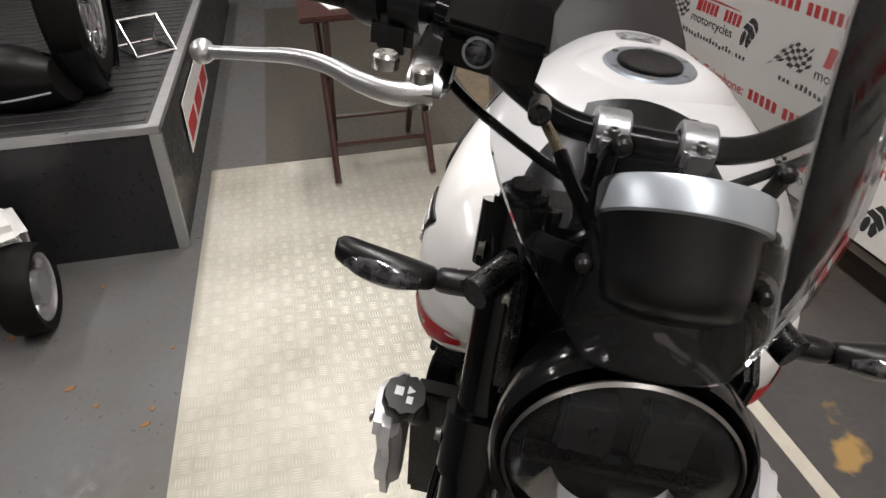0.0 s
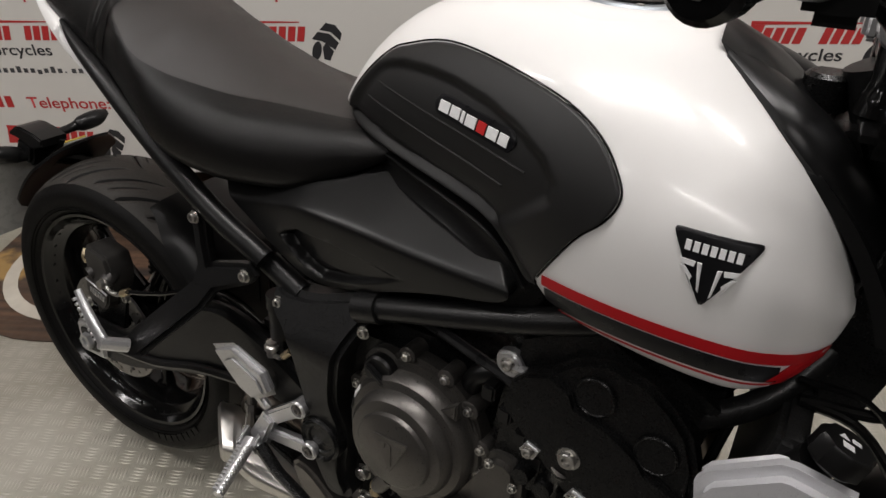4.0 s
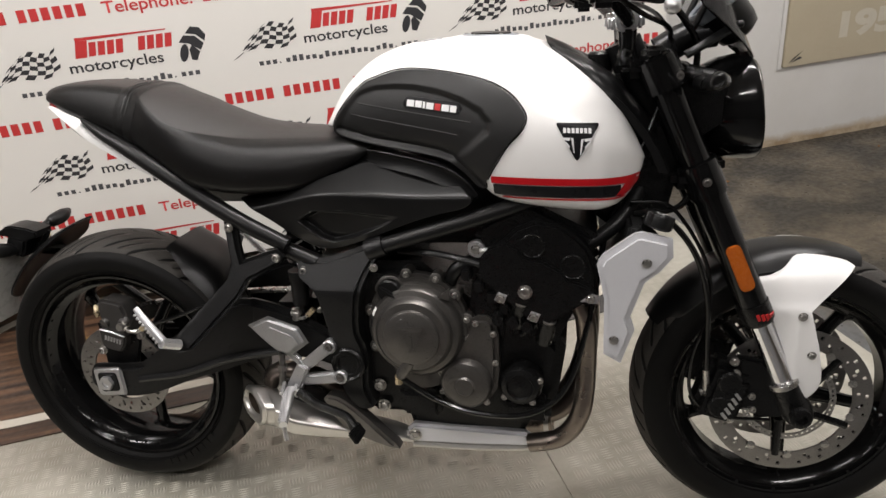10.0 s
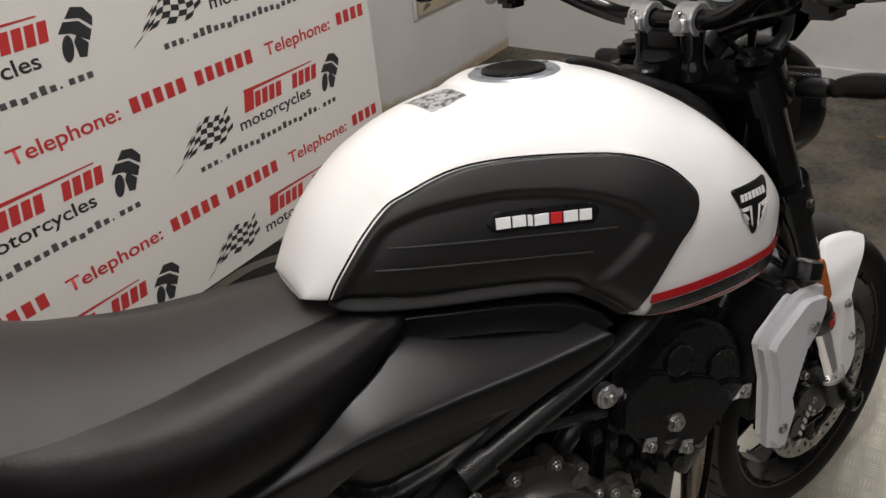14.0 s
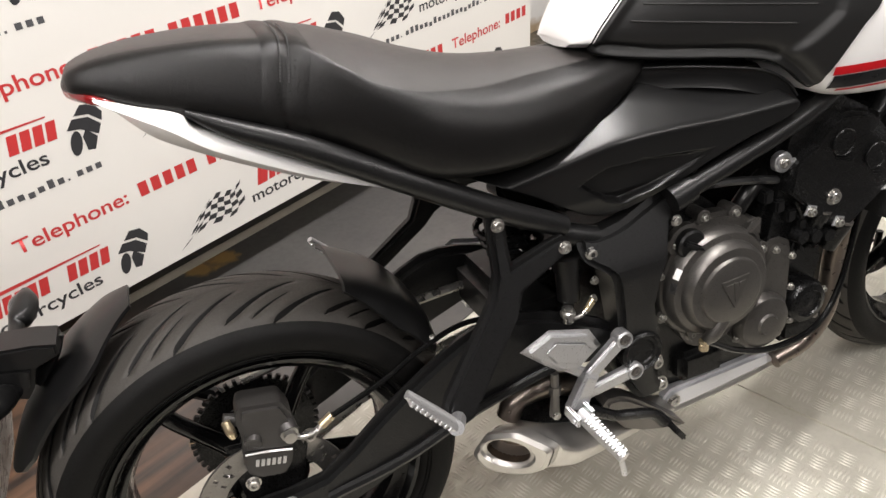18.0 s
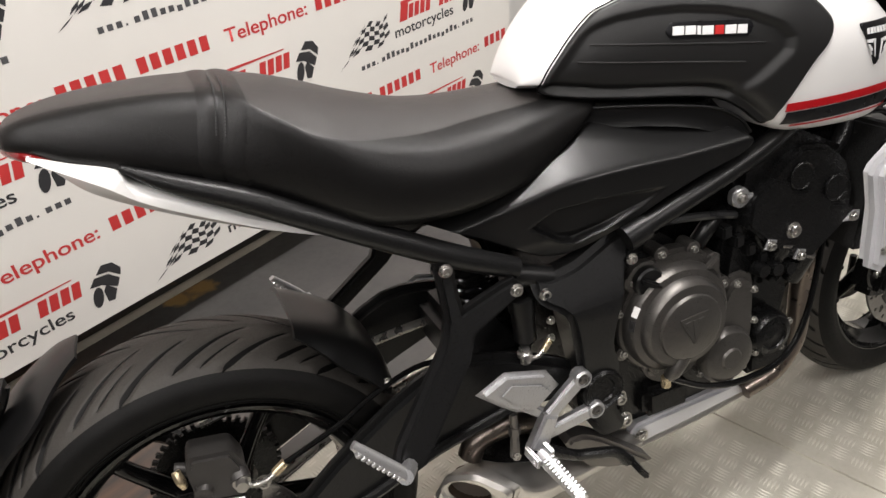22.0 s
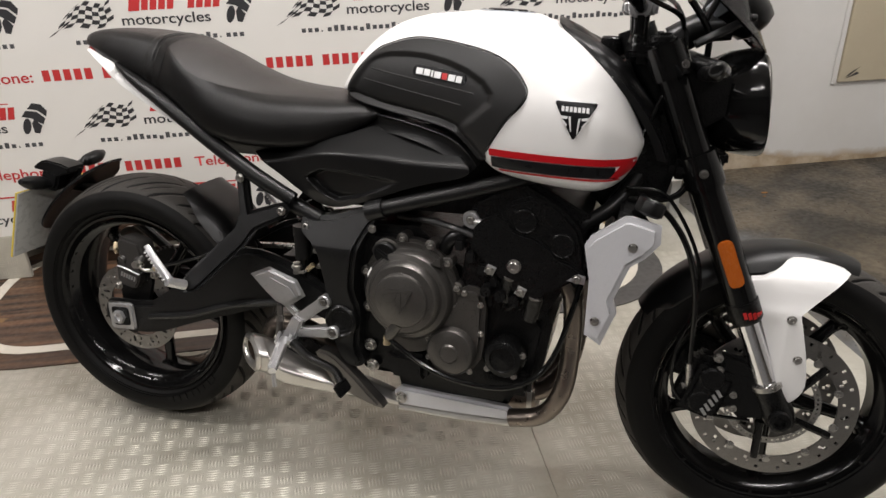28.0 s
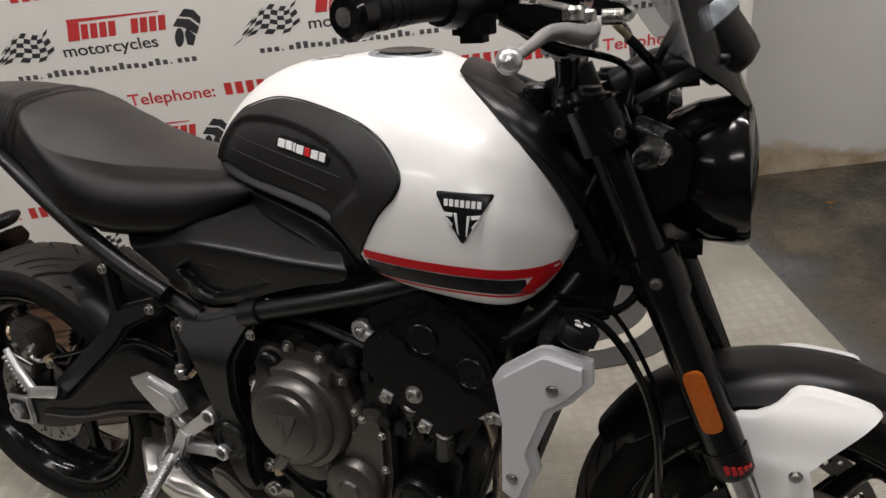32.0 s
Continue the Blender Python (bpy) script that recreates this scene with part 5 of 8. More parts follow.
# seat and tail -------------------------------------------------------
ST = smooth_table([(-0.08, 0.942), (-0.068, 0.957), (-0.035, 0.966), (0.01, 0.969), (0.08, 0.967), (0.15, 0.958), (0.205, 0.948), (0.26, 0.928), (0.32, 0.9), (0.39, 0.874), (0.46, 0.86), (0.54, 0.852), (0.6, 0.845), (0.66, 0.832)])
SB = smooth_table([(-0.08, 0.936), (-0.05, 0.929), (-0.02, 0.913), (0.03, 0.895), (0.07, 0.88), (0.14, 0.853), (0.2, 0.823), (0.25, 0.79), (0.3, 0.764), (0.38, 0.75), (0.45, 0.748), (0.53, 0.755), (0.6, 0.785), (0.64, 0.806), (0.66, 0.818)])
SW = smooth_table([(-0.08, 0.022), (-0.068, 0.043), (-0.035, 0.059), (0.0, 0.072), (0.08, 0.091), (0.15, 0.106), (0.22, 0.128), (0.3, 0.15), (0.38, 0.153), (0.46, 0.143), (0.54, 0.124), (0.6, 0.106), (0.64, 0.092), (0.66, 0.074)])
BOWL = [(0.165, 0.0), (0.2, 0.8), (0.24, 1.0), (0.58, 1.0), (0.64, 0.6), (0.66, 0)]
CREASE = smooth_table([(0.1, 0.92), (0.17, 0.85), (0.218, 0.74), (0.245, 0.7), (0.293, 0.72), (0.34, 0.76), (0.381, 0.79), (0.47, 0.86), (0.57, 0.88), (0.7, 0.9)])
CREASE_AT = smooth_table([(0.1, 0.93), (0.245, 0.93), (0.3, 0.81), (0.38, 0.64), (0.47, 0.53), (0.57, 0.53), (0.7, 0.6)])


def seat_ring(x, grow=0.0):
    zt, zb, w = lerp_table(x, ST) + grow, lerp_table(x, SB) - grow * 0.5, lerp_table(x, SW) + grow
    h = zt - zb
    k = lerp_table(x, BOWL)
    flat = [(0.0, 1.0), (0.2, 0.998), (0.36, 0.992), (0.5, 0.978), (0.6, 0.955), (0.66, 0.93), (0.7, 0.91), (0.77, 0.855), (0.84, 0.75), (0.93, 0.55), (1.0, 0.27), (0.995, 0.12), (0.95, 0.0)]
    cb = lerp_table(x, CREASE)
    ca = lerp_table(x, CREASE_AT)
    dish = [(a * ca, 1 - (1 - cb) * a ** 1.9) for a in (0.0, 0.25, 0.48, 0.69, 0.85, 0.95, 1.0)] + [(ca + (1 - ca) * math.sin(q), 0.24 + (cb - 0.24) * math.cos(q) ** 0.8) for q in (0.45, 0.8, 1.15, 1.4)] + [(0.995, 0.12), (0.95, 0.0)]
    shape = [(a[0] + (b[0] - a[0]) * k, a[1] + (b[1] - a[1]) * k) for a, b in zip(flat, dish)]
    half = [(w * a, zb + h * b) for a, b in shape] + [(w * 0.6, zb - 0.004), (0, zb - 0.004)]
    return [(x, -y, z) for y, z in half] + [(x, y, z) for y, z in reversed(half[1:-1])]


xs = np.concatenate([np.linspace(-0.08, -0.068, 5), np.linspace(-0.06, 0.64, 72), [0.65, 0.66]])
seat = part("seat", rings_to_bm([seat_ring(x) for x in xs]), VINYL, bike, "black vinyl dual seat, top panel greyed by dust and painted sheen", 75)
# Top panel is paler for dust, plus a grazing sheen put into its colour.
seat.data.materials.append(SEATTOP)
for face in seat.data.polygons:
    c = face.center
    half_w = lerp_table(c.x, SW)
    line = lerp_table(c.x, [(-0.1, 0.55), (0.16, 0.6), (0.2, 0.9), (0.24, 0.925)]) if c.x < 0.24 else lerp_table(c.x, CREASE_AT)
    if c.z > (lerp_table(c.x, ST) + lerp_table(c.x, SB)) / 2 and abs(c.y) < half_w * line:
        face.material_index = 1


def band(x0, x1, grow):
    """A band over the seat that leans forward towards the top."""
    rows = []
    for i in range(5):
        base = x0 + (x1 - x0) * i / 4
        g = grow * math.sin(math.pi * (0.12 + 0.76 * i / 4))
        ring = []
        src = seat_ring(base, g)
        for j, (x, y, z) in enumerate(src):
            xs_ = base + 0.3 * max(0.0, z - lerp_table(base, SB) - 0.03)
            tgt = seat_ring(xs_, g)[j]
            ring.append(tgt)
        rows.append(ring)
    return rings_to_bm(rows, caps=False)


part("seam_band", band(0.116, 0.137, 0.002), VINYL, seat, "double stitched seam band")
part("seam_band", band(0.141, 0.162, 0.002), VINYL, seat)


def stitches(base):
    """A row of short threads over the seat, along a leaning line."""
    bm = bm_new()

    def along(s):
        z = [0.0, 0.0]
        ring = seat_ring(base, 0.0034)[:10]
        x = base
        for _ in range(2):
            i = min(int(s), 8)
            t = s - i
            p = [ring[i][k] * (1 - t) + ring[i + 1][k] * t for k in range(3)]
            x = base + 0.3 * max(0.0, p[2] - lerp_table(base, SB) - 0.03)
            ring = seat_ring(x, 0.0034)[:10]
        return (x, p[1], p[2])

    for s in np.linspace(0.5, 8.9, 52):
        bm = join(bm, tube([along(s), along(min(s + 0.11, 9.0))], 0.0009, 5))
    return bm


THREAD = material("dark_grey_thread", (0.05, 0.05, 0.05), 0.8)
for base in (0.1345, 0.1435):
    st = part("stitching", stitches(base), THREAD, seat)
    st["kind"] = "stuff"


def tail_panel():
    top = [(-0.05, 0.926), (-0.012, 0.912), (0.03, 0.896), (0.046, 0.873), (0.13, 0.822), (0.2, 0.784), (0.255, 0.752)]
    low = [(-0.053, 0.923), (-0.03, 0.899), (0.0, 0.868), (0.06, 0.829), (0.122, 0.796), (0.185, 0.767), (0.258, 0.748)]
    wid = [0.052, 0.066, 0.078, 0.082, 0.088, 0.094, 0.1]
    rings = []
    for (xa, za, xb, zb, w) in spline([(a[0], a[1], b[0], b[1], w) for a, b, w in zip(top, low, wid)], 5):
        rings.append([(xa, -w - 0.003, za), (xa, -w - 0.01, za - (za - zb) * 0.2), ((xa + xb) / 2, -w - 0.011, (za + zb) / 2), (xb, -w + 0.012, zb + 0.003), (xb, -w + 0.024, zb), (xb, -w + 0.045, zb + 0.004), (xa, -w + 0.03, za)])
    return rings_to_bm(rings)


sided("tail_panel", tail_panel, WHITE, bike, "white tail side panel", 50)


def tail_rail():
    return tube([(0.035, -0.08, 0.897, 0.004), (0.08, -0.092, 0.87, 0.0115), (0.15, -0.107, 0.834, 0.0155), (0.22, -0.12, 0.792, 0.0165), (0.3, -0.132, 0.743, 0.017), (0.39, -0.14, 0.688, 0.017), (0.475, -0.138, 0.64, 0.016)], 0.016, 12)


sided("subframe_tube", tail_rail, FRAMEM, bike, "satin black subframe tube")
part("undertray", rings_to_bm([[(x, -w, z), (x, -w * 0.8, z - 0.03), (x, w * 0.8, z - 0.03), (x, w, z), (x, w, z + 0.02), (x, -w, z + 0.02)] for x, z, w in [(-0.03, 0.93, 0.035), (0.02, 0.9, 0.055), (0.12, 0.845, 0.08), (0.3, 0.75, 0.11), (0.5, 0.74, 0.09)]]), SATIN, bike)
part("tail_light", tube([(-0.03, -0.056, 0.916, 0.004), (-0.056, -0.042, 0.926, 0.007), (-0.074, 0, 0.93, 0.009), (-0.056, 0.042, 0.926, 0.007), (-0.03, 0.056, 0.916, 0.004)], 0.012, 12), REDLENS, bike, "red tail light strip")

# side cover ------------------------------------------------------------
COVER_RIDGE = smooth_table([(0.34, 0.705), (0.42, 0.716), (0.5, 0.734), (0.56, 0.746), (0.65, 0.746), (0.75, 0.741), (0.87, 0.742)])
COVER_WIDE = smooth_table([(0.34, 0.114), (0.45, 0.132), (0.5, 0.142), (0.57, 0.156), (0.65, 0.163), (0.75, 0.17), (0.87, 0.18)])


def cover_half(x, z):
    """A nearly upright flank that breaks along a ridge into a shoulder that slopes in under the seat."""
    d = z - lerp_table(x, COVER_RIDGE)
    up = (d + math.hypot(d, 0.004)) / 2
    return lerp_table(x, COVER_WIDE) - 1.55 * up - 0.1 * (up - d) - 0.5 * max(0.0, 0.665 - z) ** 1.2


SCOOP = [(0.503, 0.69), (0.522, 0.702), (0.545, 0.713), (0.6, 0.713), (0.66, 0.708), (0.725, 0.702), (0.68, 0.68), (0.62, 0.657), (0.575, 0.645), (0.548, 0.655), (0.525, 0.672)]


def cover_lift(x, z, r):
    fade = smooth01((0.735 - x) / 0.16)
    return -0.017 * fade * smooth01(edge_distance(x, z, SCOOP) / 0.007)


SIDEC = [(0.35, 0.735), (0.4, 0.742), (0.47, 0.752), (0.54, 0.766), (0.6, 0.782), (0.637, 0.796), (0.7, 0.794), (0.78, 0.781), (0.825, 0.764), (0.857, 0.738), (0.84, 0.72), (0.78, 0.704), (0.72, 0.684), (0.66, 0.66), (0.61, 0.642), (0.565, 0.631), (0.525, 0.637), (0.48, 0.664), (0.44, 0.69), (0.4, 0.712)]
sided("side_cover", lambda: skin(SIDEC, (0.6, 0.715), cover_half, cover_lift, 44, 8, 0.05), SATIN, bike, "satin black sculpted side cover", 50)


def trim_panel():
    """The narrow upright band between the knee pad and the side cover."""
    up = spline([(0.6, -0.07, 0.822), (0.64, -0.086, 0.817), (0.7, -0.112, 0.811), (0.76, -0.132, 0.801), (0.81, -0.148, 0.789), (0.845, -0.157, 0.768), (0.868, -0.161, 0.741)], 5)
    low = spline([(0.6, -0.07, 0.79), (0.637, -0.087, 0.786), (0.7, -0.116, 0.782), (0.76, -0.138, 0.771), (0.8, -0.15, 0.757), (0.83, -0.159, 0.741), (0.852, -0.162, 0.727)], 5)
    return rings_to_bm([[tuple(a), tuple(a * 0.5 + b * 0.5 + np.array([0, 0.005, 0])), tuple(b), (b[0], b[1] + 0.03, b[2]), (a[0], a[1] + 0.03, a[2])] for a, b in zip(up, low)])


def trim_bead():
    return tube([(0.645, -0.0885, 0.8165), (0.7, -0.1135, 0.8115), (0.76, -0.1335, 0.8015), (0.81, -0.1495, 0.7895), (0.845, -0.1585, 0.7685), (0.866, -0.162, 0.743)], 0.0022, 8)


trims = sided("trim_band", trim_panel, SATIN, bike, "satin black band below the knee pad", 50)
sided("trim_bead", trim_bead, SATIN, trims[0])
part("airbox", box(0.5, 0.95, -0.09, 0.09, 0.62, 0.8, 0.02), ENGB, bike)


SIDE["on"] = True


# frame --------------------------------------------------------------------
sided("frame_tube", lambda: tube([(1.16, -0.05, 0.8), (1.05, -0.1, 0.765), (0.9, -0.142, 0.718), (0.66, -0.15, 0.646)], 0.0155, 16, 6), FRAMEM, bike, "satin black main frame tube")
FP = [(0.502, 0.618), (0.512, 0.628), (0.53, 0.622), (0.574, 0.627), (0.62, 0.642), (0.656, 0.652), (0.678, 0.637), (0.66, 0.614), (0.638, 0.565), (0.624, 0.48), (0.636, 0.43), (0.63, 0.35), (0.643, 0.318), (0.634, 0.302), (0.606, 0.3), (0.588, 0.318), (0.574, 0.345), (0.56, 0.383), (0.562, 0.44), (0.553, 0.511), (0.541, 0.561), (0.508, 0.588)]


def frame_plate():
    """A cast knee: an upper facet that leans in to the tube and a leg that runs down to the pivot."""
    a = plate(FP, -0.178, -0.105, 0.01, 3)
    for cut in (0.56, 0.568):
        bmesh.ops.bisect_plane(a, geom=a.verts[:] + a.edges[:] + a.faces[:], plane_co=(0, 0, cut), plane_no=(0, 0, 1))
    for v in a.verts:
        if v.co.y < -0.12:
            v.co.y += 0.5 * max(0.0, v.co.z - 0.564) + 0.14 * min(0.16, max(0.0, 0.564 - v.co.z))
    return a


fpl = sided("frame_plate", frame_plate, FRAMEM, bike, "cast black frame plate")
sided("collar", lambda: tube([(0.655, -0.149, 0.644), (0.69, -0.149, 0.655)], 0.0205, 16), FRAMEM, bike)
sided("pivot_cap", lambda: lathe([(0.036, 0.012), (0.036, -0.006), (0.032, -0.01), (0.028, -0.006), (0.022, -0.006), (0.02, -0.003), (0.0, -0.003)], (0.597, -0.158, 0.405), sides=36), ENGB, bike, "round black pivot cap")
for s in (-1, 1):
    part("seat_stay", tube([(0.47, 0.125 * s, 0.635), (0.54, 0.13 * s, 0.61)], 0.017), FRAMEM, bike)
part("head_stock", tube([(1.125, 0, 0.985), (1.225, 0, 0.74)], 0.034, 18), FRAMEM, bike)
# Added dark filler: shuts out the bright background between tank and fork.
part("dark_filler", plate([(1.08, 0.77), (1.19, 0.84), (1.225, 0.76), (1.2, 0.66), (1.13, 0.63), (1.07, 0.68)], -0.085, 0.085, 0.015), ENGB, bike, "added black filler that darkens the gap behind the fork")
part("head_gusset", plate([(1.02, 0.9), (1.12, 0.93), (1.19, 0.78), (1.15, 0.74), (1.05, 0.77)], -0.05, 0.05, 0.01), FRAMEM, bike)

# pillion bracket
def bracket():
    a = plate([(0.36, 0.7), (0.372, 0.708), (0.386, 0.7), (0.388, 0.65), (0.392, 0.622), (0.452, 0.642), (0.47, 0.646), (0.482, 0.63), (0.47, 0.614), (0.402, 0.58), (0.385, 0.55), (0.288, 0.448), (0.258, 0.44), (0.246, 0.462), (0.258, 0.482), (0.353, 0.58), (0.364, 0.615), (0.362, 0.66)], -0.17, -0.146, 0.007)
    for v in a.verts:
        v.co.y -= 0.45 * max(0.0, 0.59 - v.co.z)
    return a


pb = sided("pillion_bracket", bracket, FRAMEM, bike, "satin black pillion peg bracket")
sided("pillion_peg", lambda: join(tube([(0.252, -0.262, 0.476, 0.0095), (0.226, -0.262, 0.51, 0.0085), (0.197, -0.258, 0.546, 0.006)], 0.009, 10, 3, squash=0.75), tube([(0.264, -0.232, 0.46, 0.011), (0.25, -0.268, 0.478, 0.0105)], 0.011, 10)), ALU, bike, "cast aluminium folding pillion peg")


for k in range(9):
    t = 0.15 + 0.09 * k
    c = np.array([0.256, -0.264, 0.472]) * (1 - t) + np.array([0.198, -0.26, 0.546]) * t
    sided("peg_tooth", lambda c=c: moved(box(-0.003, 0.003, -0.0075, 0.0075, -0.0025, 0.0025, 0.0008, 1), Matrix.Translation(c + np.array([-0.006, -0.001, -0.002])) @ Matrix.Rotation(radians(-35), 4, "Y")), ALU, bike)
bolts([(0.3735, -0.17, 0.69), (0.469, -0.17, 0.63), (0.518, -0.155, 0.6)], pb[0], 0.0085, 0.007)

# swingarm
SA = [(-0.05, 0.345), (-0.02, 0.352), (0.08, 0.36), (0.17, 0.425), (0.27, 0.49), (0.35, 0.525), (0.42, 0.52), (0.5, 0.49), (0.58, 0.44), (0.585, 0.38), (0.52, 0.395), (0.42, 0.4), (0.3, 0.36), (0.2, 0.325), (0.1, 0.285), (0.02, 0.272), (-0.04, 0.282), (-0.062, 0.31)]
sided("swingarm", lambda: plate(SA, -0.142, -0.112, 0.012, 2), FRAMEM, bike, "satin black swingarm")
sided("swingarm_rib", lambda: tube([(0.08, -0.142, 0.325), (0.2, -0.146, 0.35), (0.32, -0.147, 0.393), (0.45, -0.145, 0.42)], 0.008, 8), FRAMEM, bike)
part("swingarm_bridge", box(0.4, 0.5, -0.12, 0.12, 0.4, 0.5, 0.02), FRAMEM, bike)
ax = sided("axle_block", lambda: join(plate(badge_round([(-0.041, 0.348), (0.036, 0.354), (0.042, 0.283), (-0.034, 0.277)], 0.012), -0.15, -0.14, 0.005), lathe([(0.0, -0.007), (0.01, -0.007), (0.01, -0.012), (0.017, -0.012), (0.017, 0.0)], (0.0, -0.15, 0.316), sides=6)), ALU, bike, "bright axle adjuster block")
part("axle_recess", plate(badge_round([(-0.026, 0.337), (0.024, 0.341), (0.028, 0.296), (-0.02, 0.291)], 0.008), -0.1525, -0.149, 0.001), ENGB, ax[0])
part("chain_run", tube([(0.0, 0.084, 0.415), (0.3, 0.085, 0.45), (0.58, 0.086, 0.45)], 0.008, 8), STEEL, bike)
part("chain_run", tube([(0.0, 0.084, 0.215), (0.3, 0.085, 0.33), (0.58, 0.086, 0.37)], 0.008, 8), STEEL, bike)
# shock absorber
part("shock_body", tube([(0.44, 0, 0.6), (0.52, 0, 0.42)], 0.024, 16), ENGB, bike)
coil = []
for k in range(100):
    q = k * 0.5
    t = k / 99
    coil.append((0.44 + 0.08 * t + 0.04 * math.cos(q), 0.04 * math.sin(q), 0.6 - 0.18 * t))
part("shock_spring", tube(coil, 0.006, 8, 1), GLOSSB, bike)
res = part("brake_reservoir", join(lathe([(0.0, 0), (0.017, 0), (0.018, 0.05), (0.0, 0.05)], (0.492, -0.128, 0.52), "Z", 18), lathe([(0.0205, 0.05), (0.0205, 0.072), (0, 0.072)], (0.492, -0.128, 0.52), "Z", 18)), SATIN, bike, "small black rear brake reservoir")
part("reservoir_hose", tube([(0.492, -0.128, 0.52), (0.49, -0.13, 0.48), (0.5, -0.135, 0.45)], 0.008, 10), SATIN, bike)
part("brake_pipe", tube([(0.488, -0.142, 0.492), (0.502, -0.145, 0.495), (0.513, -0.145, 0.503)], 0.0036, 10), STEEL, bike, "bright brake pipe")
part("pipe_sleeve", tube([(0.511, -0.145, 0.501), (0.525, -0.143, 0.515)], 0.0055, 12), BRASS, bike, "brass pipe sleeve")
part("hose_nut", lathe([(0.0, -0.012), (0.0085, -0.012), (0.0085, -0.002), (0.0115, 0.0), (0.0115, 0.006), (0.0085, 0.008), (0.0085, 0.013), (0, 0.013)], (0.483, -0.14, 0.5), "Z", 12), STEEL, bike)
bolts([(0.53, -0.14, 0.545), (0.532, -0.13, 0.508)], res, 0.006, 0.006)

# rear caliper with its hose
cal = part("rear_caliper", join(plate(badge_round([(-0.006, 0.508), (0.05, 0.498), (0.06, 0.468), (0.058, 0.44), (0.05, 0.418), (-0.017, 0.435), (-0.012, 0.455), (-0.014, 0.487)], 0.008), -0.128, -0.074, 0.008), plate(badge_round([(-0.018, 0.438), (0.05, 0.421), (0.044, 0.398), (0.03, 0.381), (-0.006, 0.388), (-0.018, 0.4)], 0.007), -0.13, -0.09, 0.005), tube([(0.047, -0.112, 0.46), (0.05, -0.128, 0.449)], 0.014, 14), tube([(0.006, -0.11, 0.458), (0.0, -0.131, 0.45)], 0.012, 14), tube([(-0.012, -0.1, 0.475), (-0.03, -0.1, 0.482)], 0.009, 10)), CALIP, bike, "dark rear brake caliper with pale plain bars", 40)
part("bright_edge_bar", tube([(-0.014, -0.1305, 0.436), (0.014, -0.1325, 0.4325), (0.048, -0.1305, 0.421)], 0.0018, 6), ALU, cal)
for k in range(6):
    part("raised_bar", moved(box(0.0, 0.0045, -0.1315, -0.1285, -0.0055, 0.0055), Matrix.Translation((-0.004 + 0.0072 * k, 0, 0.4175 - 0.0018 * k)) @ Matrix.Rotation(radians(18), 4, "Y")), ALU, cal)
part("banjo_bolt", lathe([(0, -0.014), (0.0085, -0.014), (0.0085, -0.004), (0.0125, -0.004), (0.0125, 0.004), (0, 0.004)], (0.05, -0.13, 0.449), sides=12), STEEL, cal)
part("hose_end", tube([(0.052, -0.134, 0.446), (0.066, -0.133, 0.438), (0.082, -0.131, 0.437), (0.097, -0.128, 0.443), (0.108, -0.126, 0.449)], 0.0046, 10), STEEL, cal)
part("crimp_sleeve", tube([(0.094, -0.1285, 0.4415), (0.112, -0.1255, 0.451)], 0.0068, 12), BRASS, cal)
part("slide_pin", tube([(-0.027, -0.112, 0.487, 0.006), (-0.024, -0.118, 0.474, 0.007), (-0.022, -0.118, 0.462, 0.005)], 0.006, 10), BRASS, cal)
part("brake_hose", tube([(0.11, -0.126, 0.45), (0.15, -0.122, 0.461), (0.2, -0.119, 0.478), (0.26, -0.108, 0.5), (0.34, -0.1, 0.515), (0.44, -0.11, 0.5)], 0.0042, 8), GLOSSB, bike, "black rear brake hose")
part("caliper_bracket", plate([(-0.04, 0.44), (0.06, 0.43), (0.07, 0.4), (0.04, 0.3), (-0.03, 0.29)], -0.108, -0.098, 0.004), ENGB, bike)
bolts([(-0.015, -0.13, 0.386), (0.076, -0.108, 0.418)], cal, 0.0095, 0.009)

# inner hugger ahead of the rear tyre
def hugger():
    """Guard over the front of the rear tyre: a crowned shell with deep side skirts, pointed at its rear end."""
    rings = []
    for a in np.linspace(31, 61, 18):
        q = radians(a)
        w = 0.1 * (0.82 + 0.18 * smooth01((61 - a) / 12))
        low = lerp_table(a, [(31, 0.32), (46, 0.32), (54, 0.332), (61, 0.342)])
        top = lerp_table(a, [(31, 0.338), (36, 0.35), (45, 0.356), (61, 0.352)])
        ys = np.linspace(-1, 1, 21)
        out = [(top - (top - low) * abs(s) ** 4.5) for s in ys]
        rings.append([(r * math.cos(q), s * w, RZ + r * math.sin(q)) for r, s in zip(out, ys)] + [((r - 0.005) * math.cos(q), s * (w - 0.006), RZ + (r - 0.005) * math.sin(q)) for r, s in reversed(list(zip(out, ys)))])
    return rings_to_bm(rings)


part("hugger", hugger(), SATIN, bike, "satin black tyre hugger", 50)
bolts([(0.28, -0.1, 0.505)], bike, 0.007, 0.006)
# rear plate carrier, mudguard, indicators, plate
rings = []
for a in np.linspace(106.5, 153, 28):
    q = radians(a)
    R = 0.35 - 0.01 * (a - 106.5) / 46
    w = lerp_table(a, [(106.5, 0.03), (109, 0.04), (112, 0.055), (117, 0.078), (121, 0.087), (143, 0.087), (148, 0.074), (151, 0.056), (153, 0.03)])
    sag = [(R - 0.018 * (abs(y) / 0.087) ** 2.2, y + 0.018) for y in np.linspace(-w, w, 19)]
    rings.append([(r * math.cos(q), y, RZ + r * math.sin(q)) for r, y in sag] + [((r + 0.005) * math.cos(q), y, RZ + (r + 0.005) * math.sin(q)) for r, y in reversed(sag)])
part("rear_mudguard", rings_to_bm(rings), SATIN, bike, "satin black rear mudguard", 50)
